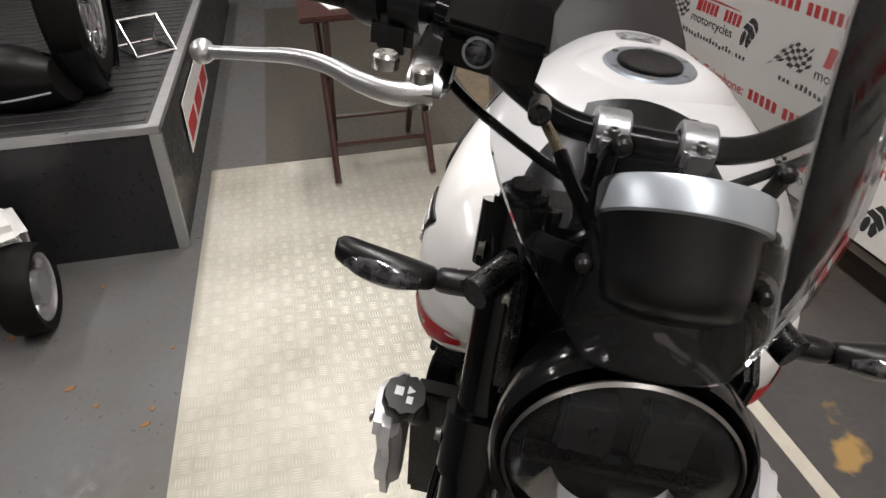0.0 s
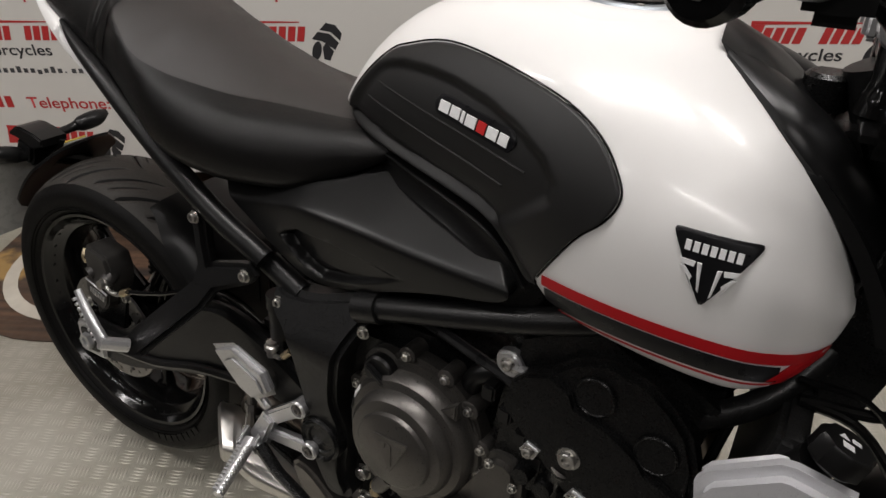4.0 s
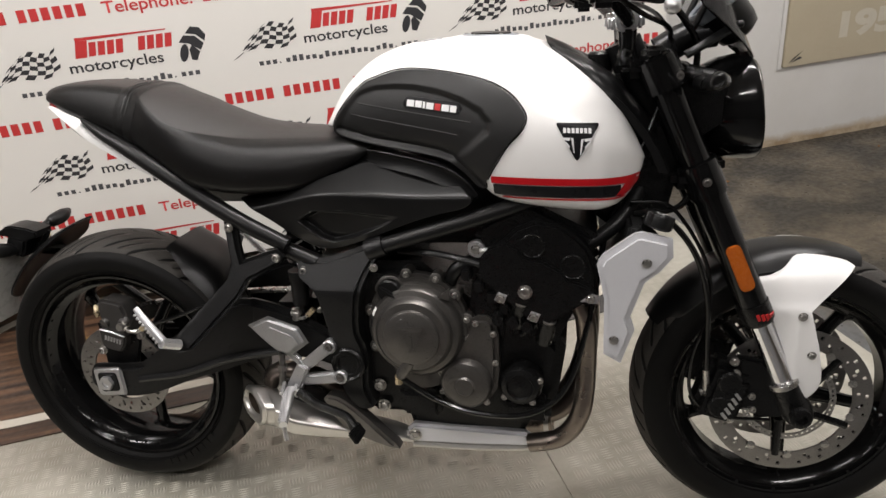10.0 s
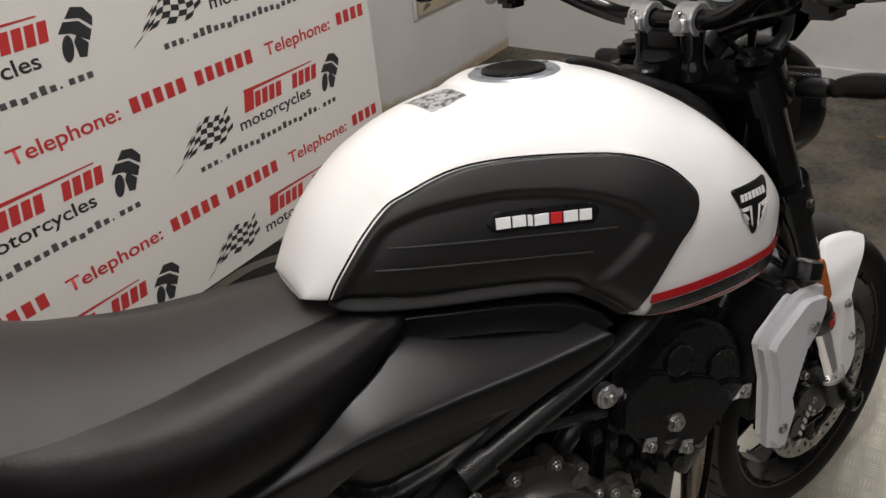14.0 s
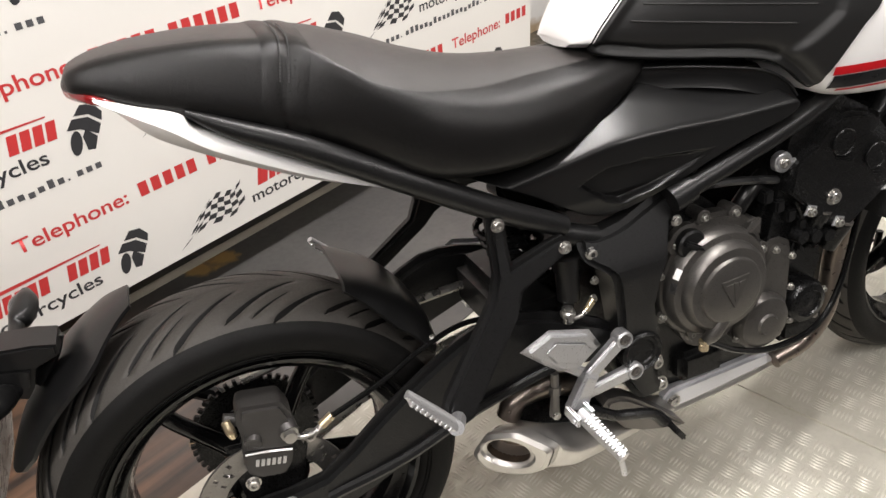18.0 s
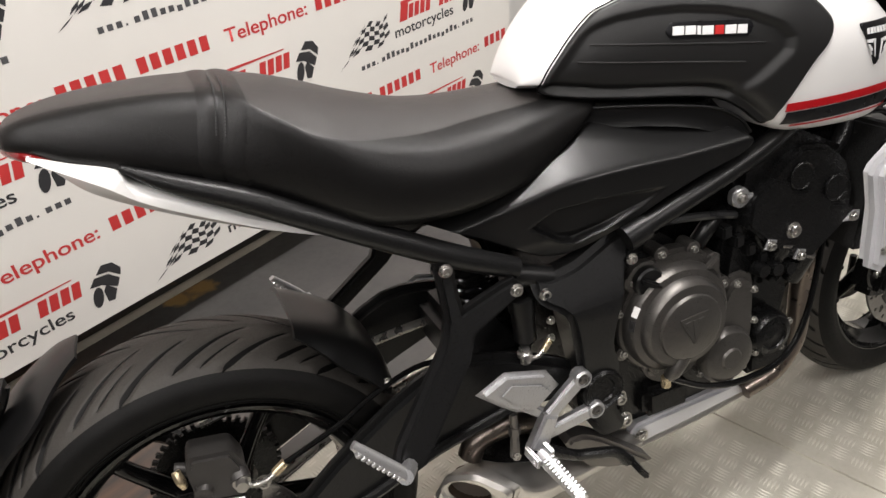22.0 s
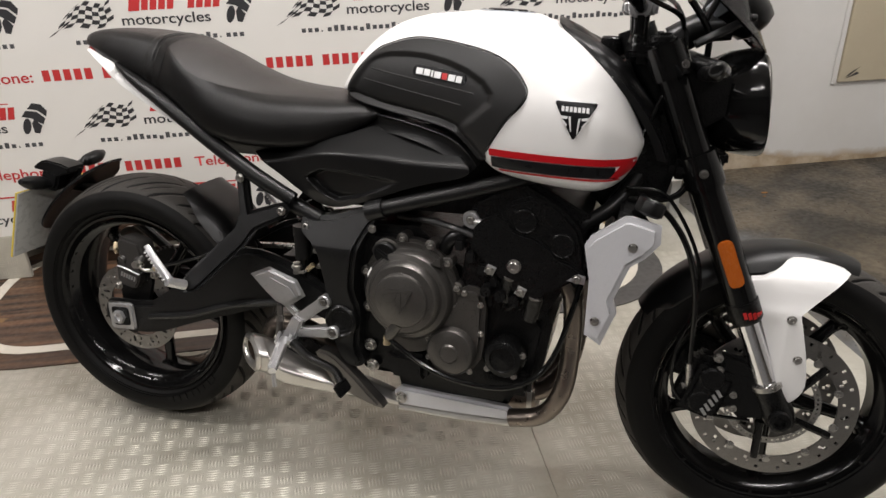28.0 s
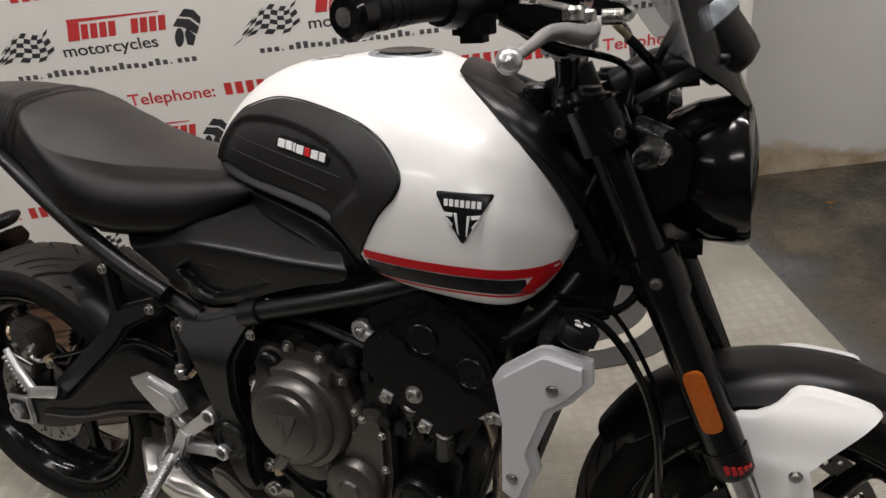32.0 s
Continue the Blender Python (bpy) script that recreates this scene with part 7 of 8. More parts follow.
for k in range(12):
    t = 0.2 + 0.067 * k
    c = PEG0 * (1 - t) + PEG1 * t
    for side in (-1, 1):
        sided("peg_rib", lambda c=c, side=side, t=t: moved(box(0.0008, 0.0112 - 0.002 * t, -0.0024, 0.0024, 0.005 - 0.002 * t, 0.0113 - 0.0025 * t, 0.001, 1), Matrix.Translation(c) @ PEGM @ Matrix.Diagonal((side, 1, 1, 1))), ALU, bike)
part("brake_lever", tube([(0.49, -0.18, 0.345, 0.01), (0.53, -0.185, 0.322, 0.009), (0.555, -0.188, 0.316, 0.009), (0.595, -0.193, 0.305, 0.009), (0.614, -0.2, 0.285, 0.01)], 0.009, 10, 5, squash=1.3), ENGB, bike, "black rear brake lever")
part("lever_pad", moved(box(-0.014, 0.014, -0.026, 0.022, -0.005, 0.005, 0.003), Matrix.Translation((0.622, -0.206, 0.278)) @ Matrix.Rotation(radians(55), 4, "Y")), ENGB, bike, "black lever foot pad with holes")
part("clevis", join(tube([(0.447, -0.154, 0.415, 0.0065), (0.446, -0.155, 0.39, 0.0065)], 0.0065, 10), tube([(0.446, -0.155, 0.392, 0.0095), (0.445, -0.155, 0.378, 0.0095)], 0.0095, 6), tube([(0.445, -0.155, 0.378, 0.007), (0.441, -0.156, 0.338, 0.0085)], 0.008, 8)), DARKSTEEL, bike, "dark steel brake push rod and clevis")
bolts([(0.441, -0.164, 0.342)], bike, 0.006, 0.004)
part("side_stand", join(tube([(0.6, 0.14, 0.27), (0.63, 0.245, 0.06)], 0.013, 10), box(0.6, 0.67, 0.225, 0.275, 0.045, 0.058, 0.004)), ENGB, bike, "black side stand, folded out")

# radiator -------------------------------------------------------------------------
part("radiator", moved(box(-0.014, 0.014, -0.185, 0.185, -0.11, 0.11, 0.006), Matrix.Translation((1.128, 0, 0.578)) @ Matrix.Rotation(radians(9), 4, "Y")), RADCORE, bike, "black finned radiator")
RC = [(1.087, 0.637), (1.096, 0.654), (1.15, 0.694), (1.162, 0.696), (1.212, 0.682), (1.214, 0.65), (1.192, 0.624), (1.168, 0.607), (1.145, 0.543), (1.153, 0.518), (1.13, 0.453), (1.1, 0.47), (1.1, 0.52), (1.1, 0.575)]


def rad_cover():
    a = plate(RC, -0.193, -0.162, 0.0105)
    for v in a.verts:
        if v.co.y > -0.172:
            v.co.x -= 0.009
            v.co.z += 0.004
        v.co.y += 0.25 * max(0.0, v.co.x - 1.17)
    return a


rc = sided("radiator_cover", rad_cover, SILVER, bike, "silver radiator side cover", 30)
bolts([(1.17, -0.1945, 0.645), (1.118, -0.194, 0.502)], rc[0], 0.0072, 0.003)
capr = lathe([(0.0, 0.02), (0.026, 0.02), (0.028, 0.016), (0.028, -0.006), (0.024, -0.01), (0, -0.01)], (0, 0, 0), "Z", 20)
for v in capr.verts:
    q = math.atan2(v.co.y, v.co.x)
    if math.hypot(v.co.x, v.co.y) > 0.025:
        v.co.x *= 1 + 0.07 * math.cos(9 * q)
        v.co.y *= 1 + 0.07 * math.cos(9 * q)
rcap = part("radiator_cap", capr, SATIN, bike, "black ribbed radiator cap with white warning marks", m=pose(1.179, -0.188, 0.692, -8, 20, 0) @ Matrix.Diagonal((0.86, 0.86, 0.86, 1)))
part("warning_mark", join(moved(flat_bm([[(-0.012, 0.002), (0.0, 0.002), (-0.006, 0.012)], [(0.002, 0.003), (0.012, 0.003), (0.012, 0.011), (0.002, 0.011)], bar(-0.008, -0.014, 0.012, 0.011)]), Matrix.Translation((0, 0, 0.0205)) @ Matrix.Rotation(radians(-90), 4, "X"))), WHITEDEC, rcap)
part("filler_neck", tube([(1.15, -0.145, 0.655), (1.175, -0.155, 0.69)], 0.019, 14), SATIN, bike)
part("frame_downtube", tube([(1.17, -0.03, 0.76), (1.12, -0.09, 0.69), (1.05, -0.11, 0.64)], 0.014, 12), FRAMEM, bike)
part("frame_downtube", tube([(1.17, 0.03, 0.76), (1.12, 0.09, 0.69), (1.05, 0.11, 0.64)], 0.014, 12), FRAMEM, bike)
bolts([(1.176, -0.03, 0.698)], bike, 0.01, 0.01, ENGB)

SIDE["on"] = False
# fork and front end (turned with the bars) ------------------------------------------
def leg(z):
    return FX - 0.41 * (z - FZ)


LY = 0.1
for s in (-1, 1):
    y = LY * s
    fk = part("fork_tube", tube([(leg(0.962), y, 0.962, 0.026), (leg(0.73), y, 0.73, 0.026), (leg(0.728), y, 0.728, 0.0285), (leg(0.505), y, 0.505, 0.0285)], 0.026, 24, smooth=False), GLOSSB, bike, "gloss black upper fork tube", m=STEER)
    part("fork_ring", tube([(leg(0.748), y, 0.748), (leg(0.715), y, 0.715)], 0.0325, 24), GLOSSB, fk)
    part("dust_seal", tube([(leg(0.508), y, 0.508, 0.0305), (leg(0.475), y, 0.475, 0.0305), (leg(0.468), y, 0.468, 0.026)], 0.03, 24, smooth=False), ENGB, fk)
    for k in range(5):
        q = radians(-95 + 16 * k + (0 if s < 0 else 180))
        part("red_bar", moved(box(-0.003, 0.003, -0.0008, 0.0008, -0.0065, 0.0065), Matrix.Translation((leg(0.488) + 0.031 * math.cos(q), y + 0.031 * math.sin(q), 0.488)) @ Matrix.Rotation(q + math.pi / 2, 4, "Z") @ Matrix.Rotation(radians(-22), 4, "Y")), REDP, fk)
    part("chrome_slider", tube([(leg(0.475), y, 0.475), (leg(0.33), y, 0.33)], 0.0205, 24), CHROME, fk, "polished chrome fork slider")
    part("fork_foot", tube([(leg(0.34), y, 0.34, 0.026), (leg(0.315), y, 0.315, 0.027), (leg(0.28) + 0.004, y, 0.28, 0.03), (leg(0.258) + 0.006, y, 0.258, 0.022)], 0.028, 18, 4), ENGB, fk, "black fork foot casting")
    part("slider_lip", tube([(leg(0.347), y, 0.347), (leg(0.338), y, 0.338)], 0.0285, 24), STEEL, fk)
    rf = part("reflector", moved(plate(badge_round([(-0.0135, -0.046), (0.0135, -0.046), (0.0135, 0.046), (-0.0135, 0.046)], 0.0125, 6), -0.005, 0.001, 0.0015), Matrix.Translation((leg(0.584), y + 0.0275 * s, 0.584)) @ Matrix.Rotation(radians(-22.3), 4, "Y")), AMBER, fk, "amber side reflector")
    part("fork_cap", lathe([(0.022, 0), (0.022, 0.008), (0.017, 0.011), (0.014, 0.011), (0.014, 0.016), (0.0, 0.016)], (leg(0.962), y, 0.962), "Z", 28), ENGB, fk)
tcl = part("top_clamp", join(box(1.115, 1.205, -0.12, 0.12, 0.925, 0.955, 0.012), tube([(leg(0.958), -LY, 0.958), (leg(0.905), -LY, 0.905)], 0.036, 24), tube([(leg(0.958), LY, 0.958), (leg(0.905), LY, 0.905)], 0.036, 24)), GLOSSB, bike, "gloss black top fork clamp", m=STEER)
part("lower_clamp", join(box(1.2, 1.285, -0.12, 0.12, 0.728, 0.765, 0.012), tube([(leg(0.775), -LY, 0.775), (leg(0.72), -LY, 0.72)], 0.035, 24), tube([(leg(0.775), LY, 0.775), (leg(0.72), LY, 0.72)], 0.035, 24)), GLOSSB, bike, "gloss black lower fork clamp", m=STEER)
bolts([(1.206, -0.126, 0.928), (1.257, -0.135, 0.745)], tcl, 0.007, 0.006, DARKSTEEL)
# calipers and hoses
for s in (-1, 1):
    c_ = part("front_caliper", moved(join(box(-0.045, 0.045, -0.03, 0.03, -0.062, 0.062, 0.014), box(-0.03, 0.04, -0.036, -0.02, -0.05, 0.04, 0.01), lathe([(0.024, 0.01), (0.024, -0.034), (0.02, -0.038), (0, -0.038)], (0.0, 0, 0.026), sides=20), lathe([(0.024, 0.01), (0.024, -0.034), (0.02, -0.038), (0, -0.038)], (0.0, 0, -0.026), sides=20)), Matrix.Translation((1.313, 0.075 * s - 0.008, 0.322)) @ Matrix.Rotation(radians(18), 4, "Y") @ Matrix.Diagonal((1, -s, 1, 1))), ENGB, bike, "black front brake caliper with pale plain bars", m=STEER)
    if s < 0:
        for k in range(5):
            part("raised_bar", moved(box(-0.003, 0.003, -0.0008, 0.0008, -0.008, 0.008), Matrix.Translation((1.312 + 0.006 * k, -0.1215, 0.279 + 0.0105 * k)) @ Matrix.Rotation(radians(-35), 4, "Y")), ALU, c_)
        bolts([(1.329, -0.108, 0.389), (1.333, -0.108, 0.363), (1.364, -0.106, 0.316), (1.367, -0.106, 0.287)], c_, 0.008, 0.008)
part("caliper_hanger", plate([(1.335, 0.4), (1.38, 0.39), (1.43, 0.33), (1.44, 0.27), (1.38, 0.265), (1.34, 0.3)], -0.108, -0.09, 0.006), ENGB, bike, m=STEER)
part("front_brake_hose", tube([(1.135, -0.12, 0.69), (1.19, -0.125, 0.68), (1.24, -0.135, 0.62), (1.268, -0.13, 0.53), (1.276, -0.115, 0.42), (1.28, -0.1, 0.345)], 0.0055, 10, 6), GLOSSB, bike, "black front brake hose", m=STEER)
part("sensor_cable", tube([(1.13, -0.115, 0.71), (1.2, -0.12, 0.7), (1.262, -0.13, 0.6), (1.275, -0.12, 0.5), (1.25, -0.11, 0.4), (1.255, -0.1, 0.31), (1.31, -0.105, 0.27), (1.4, -0.11, 0.265)], 0.0035, 8, 6), GLOSSB, bike, m=STEER)
part("hose_union", tube([(1.278, -0.104, 0.37), (1.281, -0.1, 0.325), (1.27, -0.1, 0.318)], 0.007, 10), STEEL, bike, m=STEER)


# front mudguard
def fender(a0, a1, w0, R=0.305, drop=0.034):
    rings = []
    for a in np.linspace(a0, a1, 22):
        q = radians(a)
        e = min(1.0, (a - a0) / 16, (a1 - a) / 16)
        w = w0 * (0.7 + 0.3 * smooth01(e))
        rr = [(R - drop * (abs(y) / w) ** 3) for y in np.linspace(-w, w, 15)]
        rings.append([(FX + r * math.cos(q), y, FZ + r * math.sin(q)) for r, y in zip(rr, np.linspace(-w, w, 15))] + [(FX + (r + 0.004) * math.cos(q), y * 1.02, FZ + (r + 0.004) * math.sin(q)) for r, y in reversed(list(zip(rr, np.linspace(-w, w, 15))))])
    return rings_to_bm(rings)


part("front_mudguard", fender(66, 149, 0.074), SATIN, bike, "satin black front mudguard", 50, m=STEER)
FS = [(1.374, 0.546), (1.4, 0.552), (1.425, 0.566), (1.45, 0.584), (1.5, 0.581), (1.544, 0.567), (1.51, 0.543), (1.468, 0.507), (1.474, 0.46), (1.486, 0.41), (1.493, 0.35), (1.478, 0.32), (1.458, 0.311), (1.442, 0.335), (1.427, 0.397), (1.405, 0.46), (1.384, 0.515)]
FSY = smooth_table([(0.3, 0.108), (0.4, 0.109), (0.48, 0.106), (0.506, 0.099), (0.545, 0.089), (0.57, 0.073), (0.59, 0.06)])


def fender_side():
    """White side of the mudguard: a skin that turns in over the tyre at its top."""
    return skin([(a - 0.008, b) for a, b in FS], (1.439, 0.47), lambda x, z: lerp_table(z, FSY), lambda x, z, r: 0.004 - 0.006 * smooth01((1.44 - x) / 0.03) * smooth01((0.5 - z) / 0.05), 14, 3, 0.012)


fsd = sided("mudguard_side", fender_side, WHITE, bike, "white painted mudguard side", m=STEER)
bolts([(1.443, -0.111, 0.481), (1.464, -0.112, 0.403)], fsd[0], 0.0075, 0.006)

# headlight
HL = Matrix.Translation((0.0, 0.002, 0))
HX, HZ = 1.274, 0.854


def shell():
    rings = []
    for d, r, e in ((-0.035, 0.03, 1), (-0.03, 0.055, 1), (-0.005, 0.078, 1), (0.03, 0.092, 1), (0.06, 0.096, 1), (0.075, 0.097, 1), (0.082, 0.094, 1), (0.076, 0.085, 1), (0.06, 0.08, 1)):
        ring = []
        for i in range(48):
            q = 2 * math.pi * i / 48
            ring.append((HX + d - 0.12 * r * math.sin(q) * 0.9, r * math.cos(q) * 1.02, HZ + r * math.sin(q) + 0.02 * d))
        rings.append(ring)
    return rings_to_bm(rings)


hl = part("headlight", shell(), GLOSSB, bike, "round gloss black headlight with clear lens", 60, m=STEER @ HL)
part("lens", lathe([(0.086, 0.0), (0.08, 0.006), (0.05, 0.014), (0.0, 0.018)], (HX + 0.078, 0, HZ), "X", 48), LENS, hl)
part("reflector_bowl", lathe([(0.082, 0.0), (0.07, -0.012), (0.04, -0.03), (0.0, -0.036)], (HX + 0.072, 0, HZ), "X", 40), material("headlight_reflector", (0.3, 0.31, 0.33), 0.12, 0.9), hl)
part("lens_rim", lathe([(0.0865, -0.001), (0.0885, 0.003), (0.0865, 0.006), (0.085, 0.003)], (HX + 0.077, 0, HZ), "X", 48), DARKSTEEL, hl)
part("lower_reflector", lathe([(0.08, 0.0), (0.062, -0.006), (0.045, -0.016)], (HX + 0.074, 0, HZ), "X", 24, -58, 116), CHROME, hl)
part("lens_bar", box(HX + 0.05, HX + 0.074, -0.074, 0.074, HZ - 0.018, HZ - 0.006, 0.003), ENGB, hl)
part("lamp_block", join(box(HX + 0.05, HX + 0.07, -0.05, -0.008, HZ - 0.004, HZ + 0.05, 0.004), box(HX + 0.05, HX + 0.07, 0.008, 0.05, HZ - 0.004, HZ + 0.05, 0.004)), PLATF, hl)
sided("headlight_bracket", lambda: plate([(1.2, 0.925), (1.25, 0.935), (1.29, 0.905), (1.285, 0.84), (1.24, 0.81), (1.2, 0.83)], -0.1, -0.088, 0.005), ENGB, bike, m=STEER @ HL)
part("lower_bracket", box(1.23, 1.31, -0.04, 0.04, 0.742, 0.768, 0.006), ENGB, bike, m=STEER @ HL)
bolts([(1.245, -0.1, 0.912)], hl, 0.008, 0.006)
# instrument behind the screen
PODX, PODY = 0.72, 0.88
POD = Matrix.Translation((1.281, 0, 1.046)) @ Vector((-0.65, 0, 0.76)).to_track_quat("Z", "X").to_matrix().to_4x4() @ Matrix.Diagonal((PODX, PODY, 1, 1))
ins = part("instrument", moved(lathe([(0.0, -0.085), (0.03, -0.084), (0.05, -0.076), (0.056, -0.06), (0.06, -0.025), (0.0635, -0.022), (0.0635, -0.018)], (0, 0, 0), "Z", 48), POD), SATIN, bike, "round instrument pod with silver rim", 50, m=STEER @ HL)
part("rim_band", moved(lathe([(0.063, -0.021), (0.0665, -0.019), (0.067, 0.0), (0.065, 0.004), (0.06, 0.004), (0.058, 0.0)], (0, 0, 0), "Z", 48), POD), GREYRIM, ins, "satin silver instrument rim")
part("dial_face", moved(lathe([(0.06, -0.001), (0.0, -0.001)], (0, 0, 0), "Z", 40), POD), GLOSSB, ins)
part("pod_bracket", tube([(1.19, 0, 0.96, 0.028), (1.24, 0, 0.985, 0.028), (1.29, 0, 0.99, 0.026)], 0.03, 14), SATIN, bike, m=STEER @ HL)


def screen():
    rows = []
    for t in np.linspace(0, 1, 16):
        z = 0.945 + 0.26 * t
        x = 1.354 - 0.115 * t + 0.02 * t * t
        w = lerp_table(t, [(0, 0.05), (0.12, 0.095), (0.3, 0.135), (0.55, 0.15), (0.8, 0.14), (0.93, 0.115), (1.0, 0.07)])
        rows.append([(x - 4.2 * y * y, y, z + 0.25 * max(0.0, abs(y) - 0.04) * (1 - t) ** 3) for y in np.linspace(-w, w, 19)])
    bm = rings_to_bm(rows, closed=False)
    bmesh.ops.recalc_face_normals(bm, faces=bm.faces)
    bmesh.ops.solidify(bm, geom=bm.faces[:], thickness=0.003)
    return bm


scn = part("fly_screen", screen(), SCREEN, bike, "smoked clear fly screen", 50, m=STEER @ HL)
for y, z in ((-0.06, 1.003), (0.06, 1.003), (-0.052, 1.08), (0.052, 1.08)):
    t = (z - 0.945) / 0.26
    x = 1.354 - 0.115 * t + 0.02 * t * t - 4.2 * y * y
    part("screen_screw", lathe([(0.0, 0.005), (0.004, 0.0045), (0.006, 0.002), (0.006, -0.006), (0, -0.006)], (x + 0.003, y, z), "X", 16), SATIN, scn)
sided("screen_stay", lambda: join(tube([(1.222, -0.088, 0.958), (1.26, -0.085, 0.978), (1.297, -0.066, 0.996)], 0.009, 8, squash=0.6), tube([(1.235, -0.05, 0.99), (1.27, -0.056, 1.06), (1.288, -0.052, 1.08)], 0.006, 8)), SATIN, bike, "black screen stay", m=STEER @ HL)
# front indicators
for s in (-1, 1):
    fi = part("front_indicator", tube([(1.240, 0.12 * s, 0.914, 0.014), (1.244, 0.155 * s, 0.915, 0.013), (1.244, 0.160 * s, 0.915, 0.009), (1.244, 0.165 * s, 0.915, 0.012), (1.248, 0.175 * s, 0.918, 0.014), (1.250, 0.197 * s, 0.921, 0.0165), (1.246, 0.225 * s, 0.924, 0.016), (1.241, 0.243 * s, 0.927, 0.0125), (1.2405, 0.246 * s, 0.927, 0.004)], 0.015, 16, 4, squash=0.85), SATIN, bike, "smoked front indicator on a short stalk", m=STEER)
    part("lens", tube([(1.253, 0.174 * s, 0.918, 0.0095), (1.257, 0.196 * s, 0.921, 0.0125), (1.253, 0.223 * s, 0.924, 0.0115), (1.245, 0.242 * s, 0.927, 0.0055)], 0.014, 14, 4), SMOKE, fi)
    part("stalk_base", tube([(1.225, 0.1 * s, 0.93), (1.262, 0.128 * s, 0.92)], 0.0145, 12), ENGB, fi)

# handlebar and controls (straight-ahead places, turned by STEER)
HB = [(1.01, -0.405, 1.072), (1.047, -0.27, 1.082), (1.073, -0.19, 1.078), (1.11, -0.12, 1.04), (1.128, -0.06, 1.021), (1.128, 0.06, 1.021), (1.11, 0.12, 1.04), (1.073, 0.19, 1.078), (1.047, 0.27, 1.082), (1.01, 0.405, 1.072)]
part("handlebar", tube(HB, 0.0125, 16, 8), GLOSSB, bike, "black tapered handlebar", m=STEER)
part("riser_bridge", box(1.116, 1.144, -0.03, 0.03, 0.982, 1.012, 0.006), SATIN, bike, m=STEER)
sided("riser", lambda: tube([(1.13, -0.037, 0.945, 0.022), (1.13, -0.037, 0.958, 0.02), (1.13, -0.037, 0.975, 0.0155), (1.13, -0.037, 1.006, 0.017)], 0.018, 20), GLOSSB, bike, "black handlebar riser", m=STEER)
rcl = sided("riser_clamp", lambda: join(lathe([(0.013, -0.0155), (0.0195, -0.0155), (0.0215, -0.0135), (0.0215, 0.0135), (0.0195, 0.0155), (0.013, 0.0155)], (1.128, -0.037, 1.021), sides=28), box(1.097, 1.112, -0.05, -0.024, 1.006, 1.03, 0.005, 3), box(1.144, 1.159, -0.05, -0.024, 1.006, 1.03, 0.005, 3)), ALU, bike, "silver handlebar clamp", 40, m=STEER)
for c_, y in zip(rcl, (-0.037, 0.037)):
    for x in (1.1045, 1.1515):
        part("clamp_screw", lathe([(0.0055, -0.002), (0.0055, 0.004), (0.0045, 0.005), (0.0028, 0.005), (0.0028, 0.002), (0, 0.002)], (x, y, 1.03), "Z", 14), STEEL, c_)
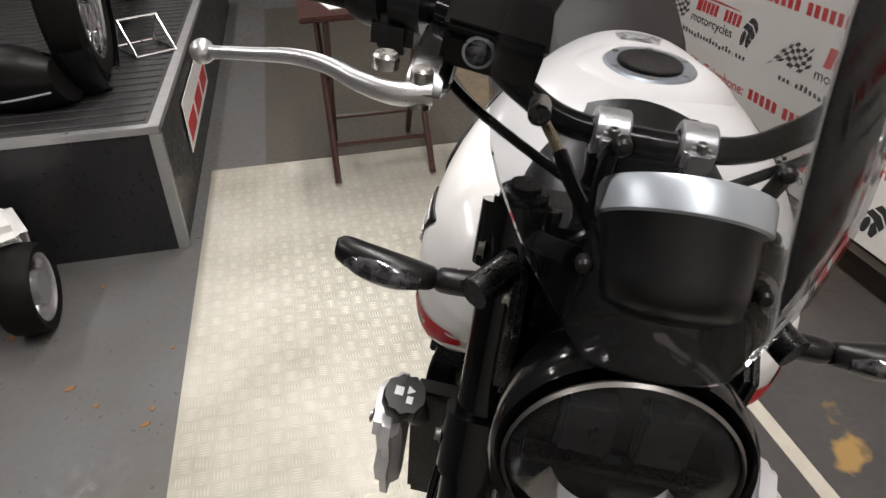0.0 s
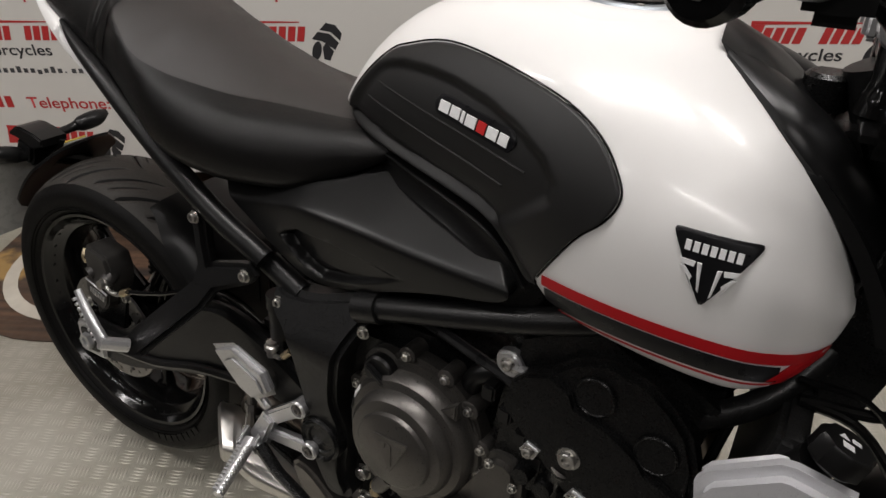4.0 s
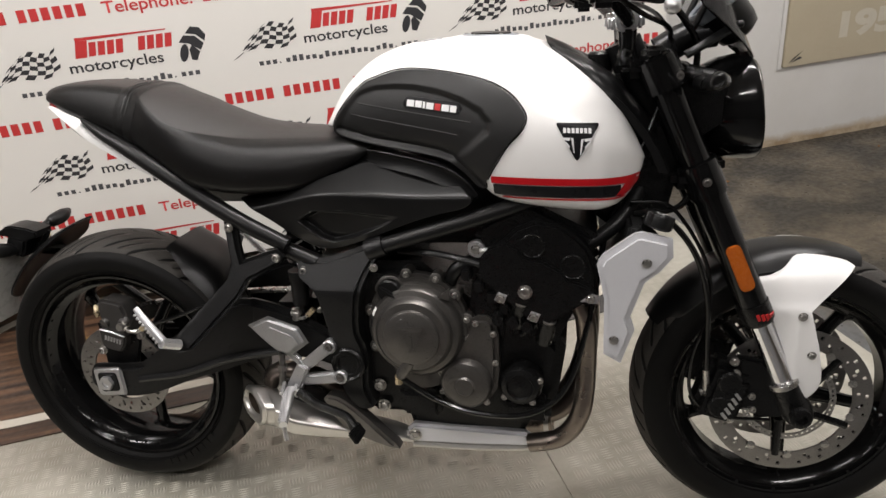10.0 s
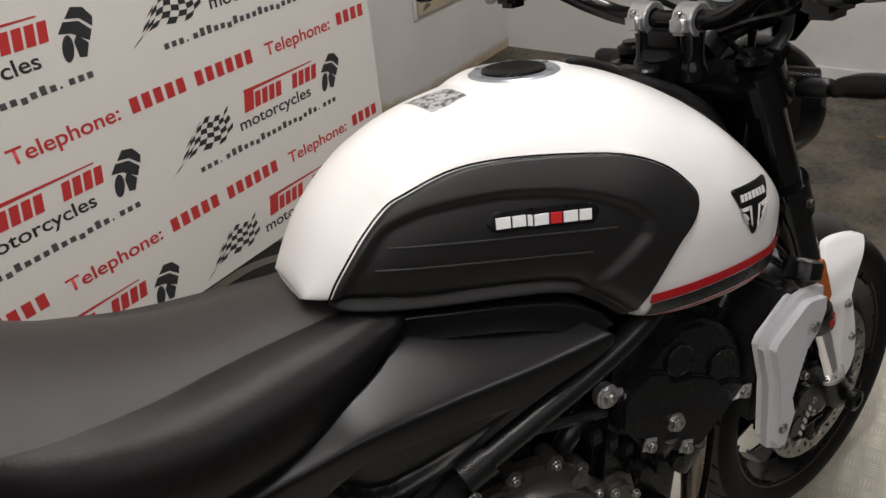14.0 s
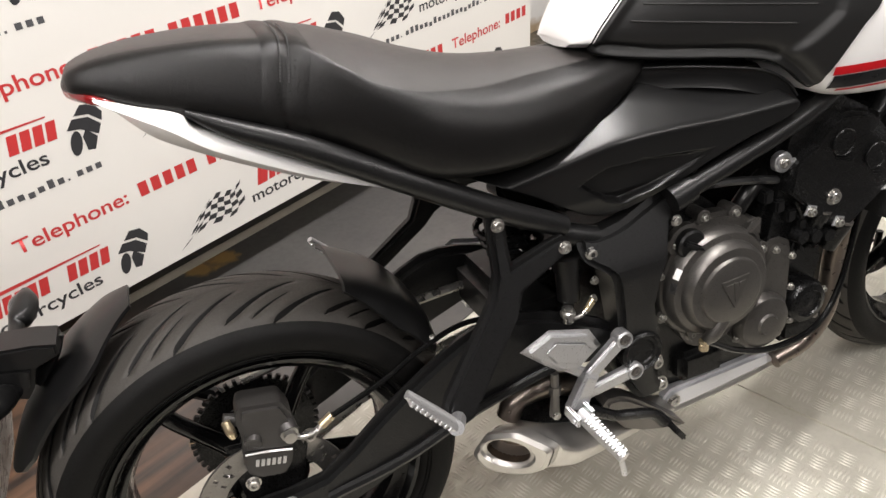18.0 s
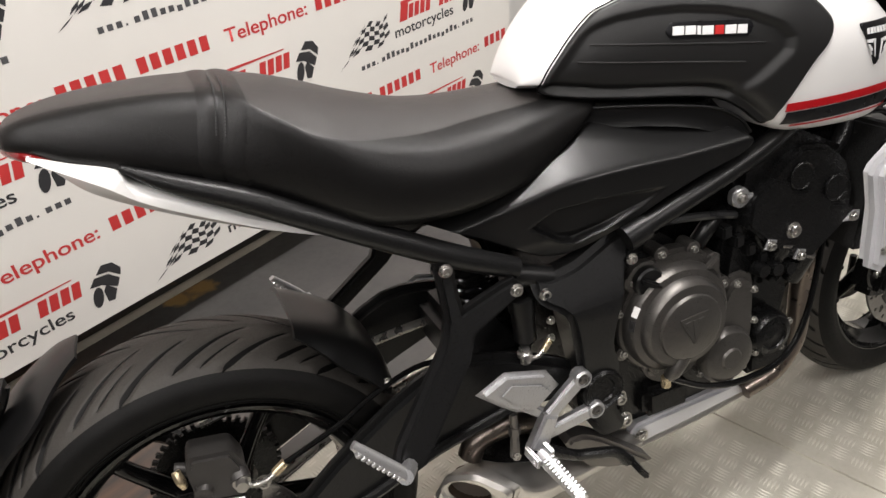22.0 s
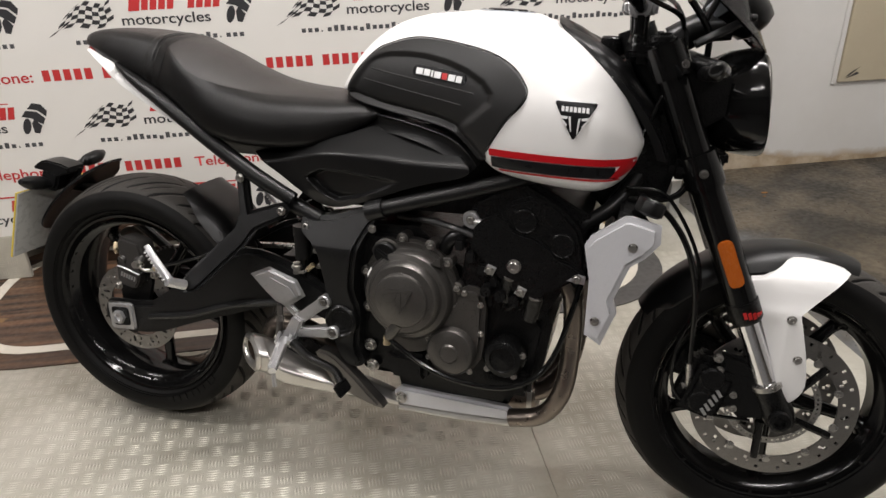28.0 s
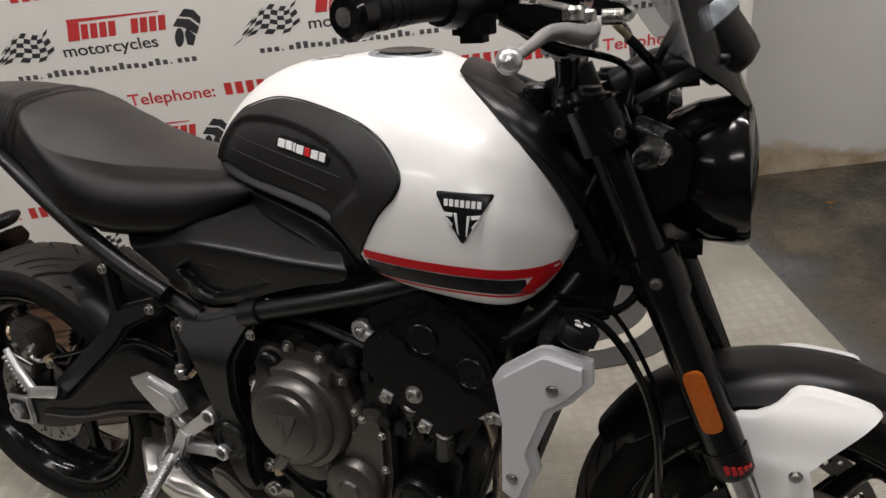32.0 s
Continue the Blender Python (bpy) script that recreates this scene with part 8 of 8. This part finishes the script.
for s in (-1, 1):
    gp = [np.array([1.017, 0.4 * s, 1.078]), np.array([1.047, 0.29 * s, 1.0855])]
    g = part("grip", tube([(*(gp[0]), 0.0165), (*(gp[0] * 0.7 + gp[1] * 0.3), 0.0165), (*(gp[0] * 0.3 + gp[1] * 0.7), 0.0175), (*gp[1], 0.0195)], 0.017, 20, 4), RUBBER, bike, "ribbed black rubber grip", m=STEER)
    d = (gp[0] - gp[1]) / np.linalg.norm(gp[0] - gp[1])
    part("bar_end", tube([(*(gp[0] - d * 0.002), 0.0205), (*(gp[0] + d * 0.014), 0.0205), (*(gp[0] + d * 0.019), 0.0165), (*(gp[0] + d * 0.0195), 0.009)], 0.02, 24, smooth=False), GLOSSB, g, "gloss black bar end weight")
    part("bar_end_screw", tube([(*(gp[0] + d * 0.019), 0.008), (*(gp[0] + d * 0.021), 0.008)], 0.008, 12), STEEL, g)
    for k in range(7):
        c0 = gp[0] * (0.9 - 0.12 * k) + gp[1] * (0.1 + 0.12 * k)
        part("grip_rib", tube([(*c0, 0.0173), (*(c0 - d * 0.006), 0.0173)], 0.0173, 18), RUBBER, g)
    sw_ = part("switch_housing", join(tube([(1.046, 0.286 * s, 1.086, 0.026), (1.052, 0.27 * s, 1.087, 0.031), (1.06, 0.25 * s, 1.088, 0.03)], 0.03, 18, 3), tube([(1.062, 0.244 * s, 1.088, 0.027), (1.07, 0.214 * s, 1.088, 0.027)], 0.026, 16), box(1.05, 1.09, 0.225 * s, 0.265 * s, 1.042, 1.077, 0.008)), SATIN, bike, "black switch housing", m=STEER)
    part("red_switch", box(1.05, 1.07, 0.218 * s, 0.238 * s, 1.108, 1.119, 0.003), REDP, sw_)
    mc = part("lever_mount", join(tube([(1.073, 0.2 * s, 1.088), (1.085, 0.172 * s, 1.086)], 0.02, 16), plate([(1.08, 1.08), (1.13, 1.075), (1.175, 1.062), (1.19, 1.05), (1.16, 1.043), (1.09, 1.055)], 0.178 * s, 0.213 * s, 0.004)), GLOSSB, bike, "black lever mount", m=STEER)
    part("lever", tube([(1.178, 0.19 * s, 1.048, 0.012), (1.182, 0.22 * s, 1.045, 0.0125), (1.176, 0.25 * s, 1.047, 0.011), (1.165, 0.28 * s, 1.052, 0.0095), (1.157, 0.312 * s, 1.052, 0.0085), (1.152, 0.352 * s, 1.046, 0.0072), (1.146, 0.39 * s, 1.0395, 0.007)], 0.009, 14, 6, squash=0.75), ALU, mc, "polished alloy lever")
    part("lever_ball", lathe([(0, -0.0112), (0.005, -0.01), (0.0087, -0.007), (0.011, -0.0025), (0.0112, 0.0008), (0.01, 0.005), (0.0066, 0.0091), (0, 0.0112)], (1.144, 0.4 * s, 1.038), sides=24), ALU, mc)
    part("pivot_bolt", lathe([(0.0095, -0.016), (0.0095, 0.015), (0.007, 0.0175), (0, 0.0175)], (1.177, 0.2 * s, 1.051), "Z", 16), STEEL, mc)
    part("adjuster", lathe([(0.011, 0), (0.0115, 0.01), (0.009, 0.013), (0, 0.013)], (1.168, 0.232 * s, 1.06), "Z", 18), STEEL, mc)
    ms = part("mirror", tube([(1.07, 0.178 * s, 1.1, 0.008), (1.068, 0.2 * s, 1.18, 0.006), (1.06, 0.27 * s, 1.27, 0.006), (1.05, 0.31 * s, 1.3, 0.006)], 0.006, 10), GLOSSB, bike, "round black mirror on a thin stem", m=STEER)
    part("mirror_head", lathe([(0, 0.014), (0.04, 0.012), (0.05, 0.0), (0.05, -0.006), (0.0, -0.008)], (1.05, 0.33 * s, 1.315), "X", 32), GLOSSB, ms)
    part("mirror_glass", lathe([(0.046, 0.0), (0.0, 0.0)], (1.0415, 0.33 * s, 1.315), "X", 32), CHROME, ms)
rs = part("fluid_reservoir", moved(join(box(-0.032, 0.032, -0.04, 0.04, -0.02, 0.012, 0.005), box(-0.034, 0.034, -0.042, 0.042, 0.012, 0.022, 0.004)), Matrix.Translation((1.143, -0.148, 1.092)) @ Matrix.Rotation(radians(14), 4, "Y") @ Matrix.Rotation(radians(-8), 4, "X")), GLOSSB, bike, "square black brake fluid reservoir", m=STEER)
part("sight_glass", lathe([(0.0, 0.005), (0.007, 0.005), (0.0105, 0.004), (0.0115, 0.0)], (1.171, -0.158, 1.087), "X", 24), SMOKE, rs)
part("sight_ring", lathe([(0.0105, 0.0055), (0.013, 0.005), (0.013, 0.0)], (1.171, -0.158, 1.087), "X", 24), GREYRIM, rs)
part("banjo", lathe([(0, -0.012), (0.009, -0.012), (0.009, 0.012), (0, 0.012)], (1.192, -0.103, 1.056), "X", 14), STEEL, rs)
part("hose_stub", tube([(1.194, -0.098, 1.048), (1.205, -0.086, 1.036), (1.212, -0.079, 1.027)], 0.0042, 10), BRASS, rs)
part("master_hose", tube([(1.208, -0.082, 1.031), (1.222, -0.07, 1.015), (1.25, -0.04, 0.97), (1.245, -0.05, 0.88), (1.25, -0.08, 0.78), (1.22, -0.11, 0.7), (1.135, -0.12, 0.69)], 0.006, 10, 6), GLOSSB, bike, m=STEER)
part("throttle_cable", tube([(1.09, -0.215, 1.06), (1.14, -0.16, 1.03), (1.2, -0.06, 1.0), (1.2, 0.05, 0.95), (1.14, 0.06, 0.86)], 0.0045, 8, 6), GLOSSB, bike, m=STEER)
part("clutch_lever_cable", tube([(1.16, 0.14, 1.055), (1.2, 0.05, 1.02), (1.21, -0.06, 0.95), (1.17, -0.09, 0.85), (1.12, -0.1, 0.72), (1.1, -0.1, 0.68)], 0.0045, 8, 6), GLOSSB, bike, m=STEER)
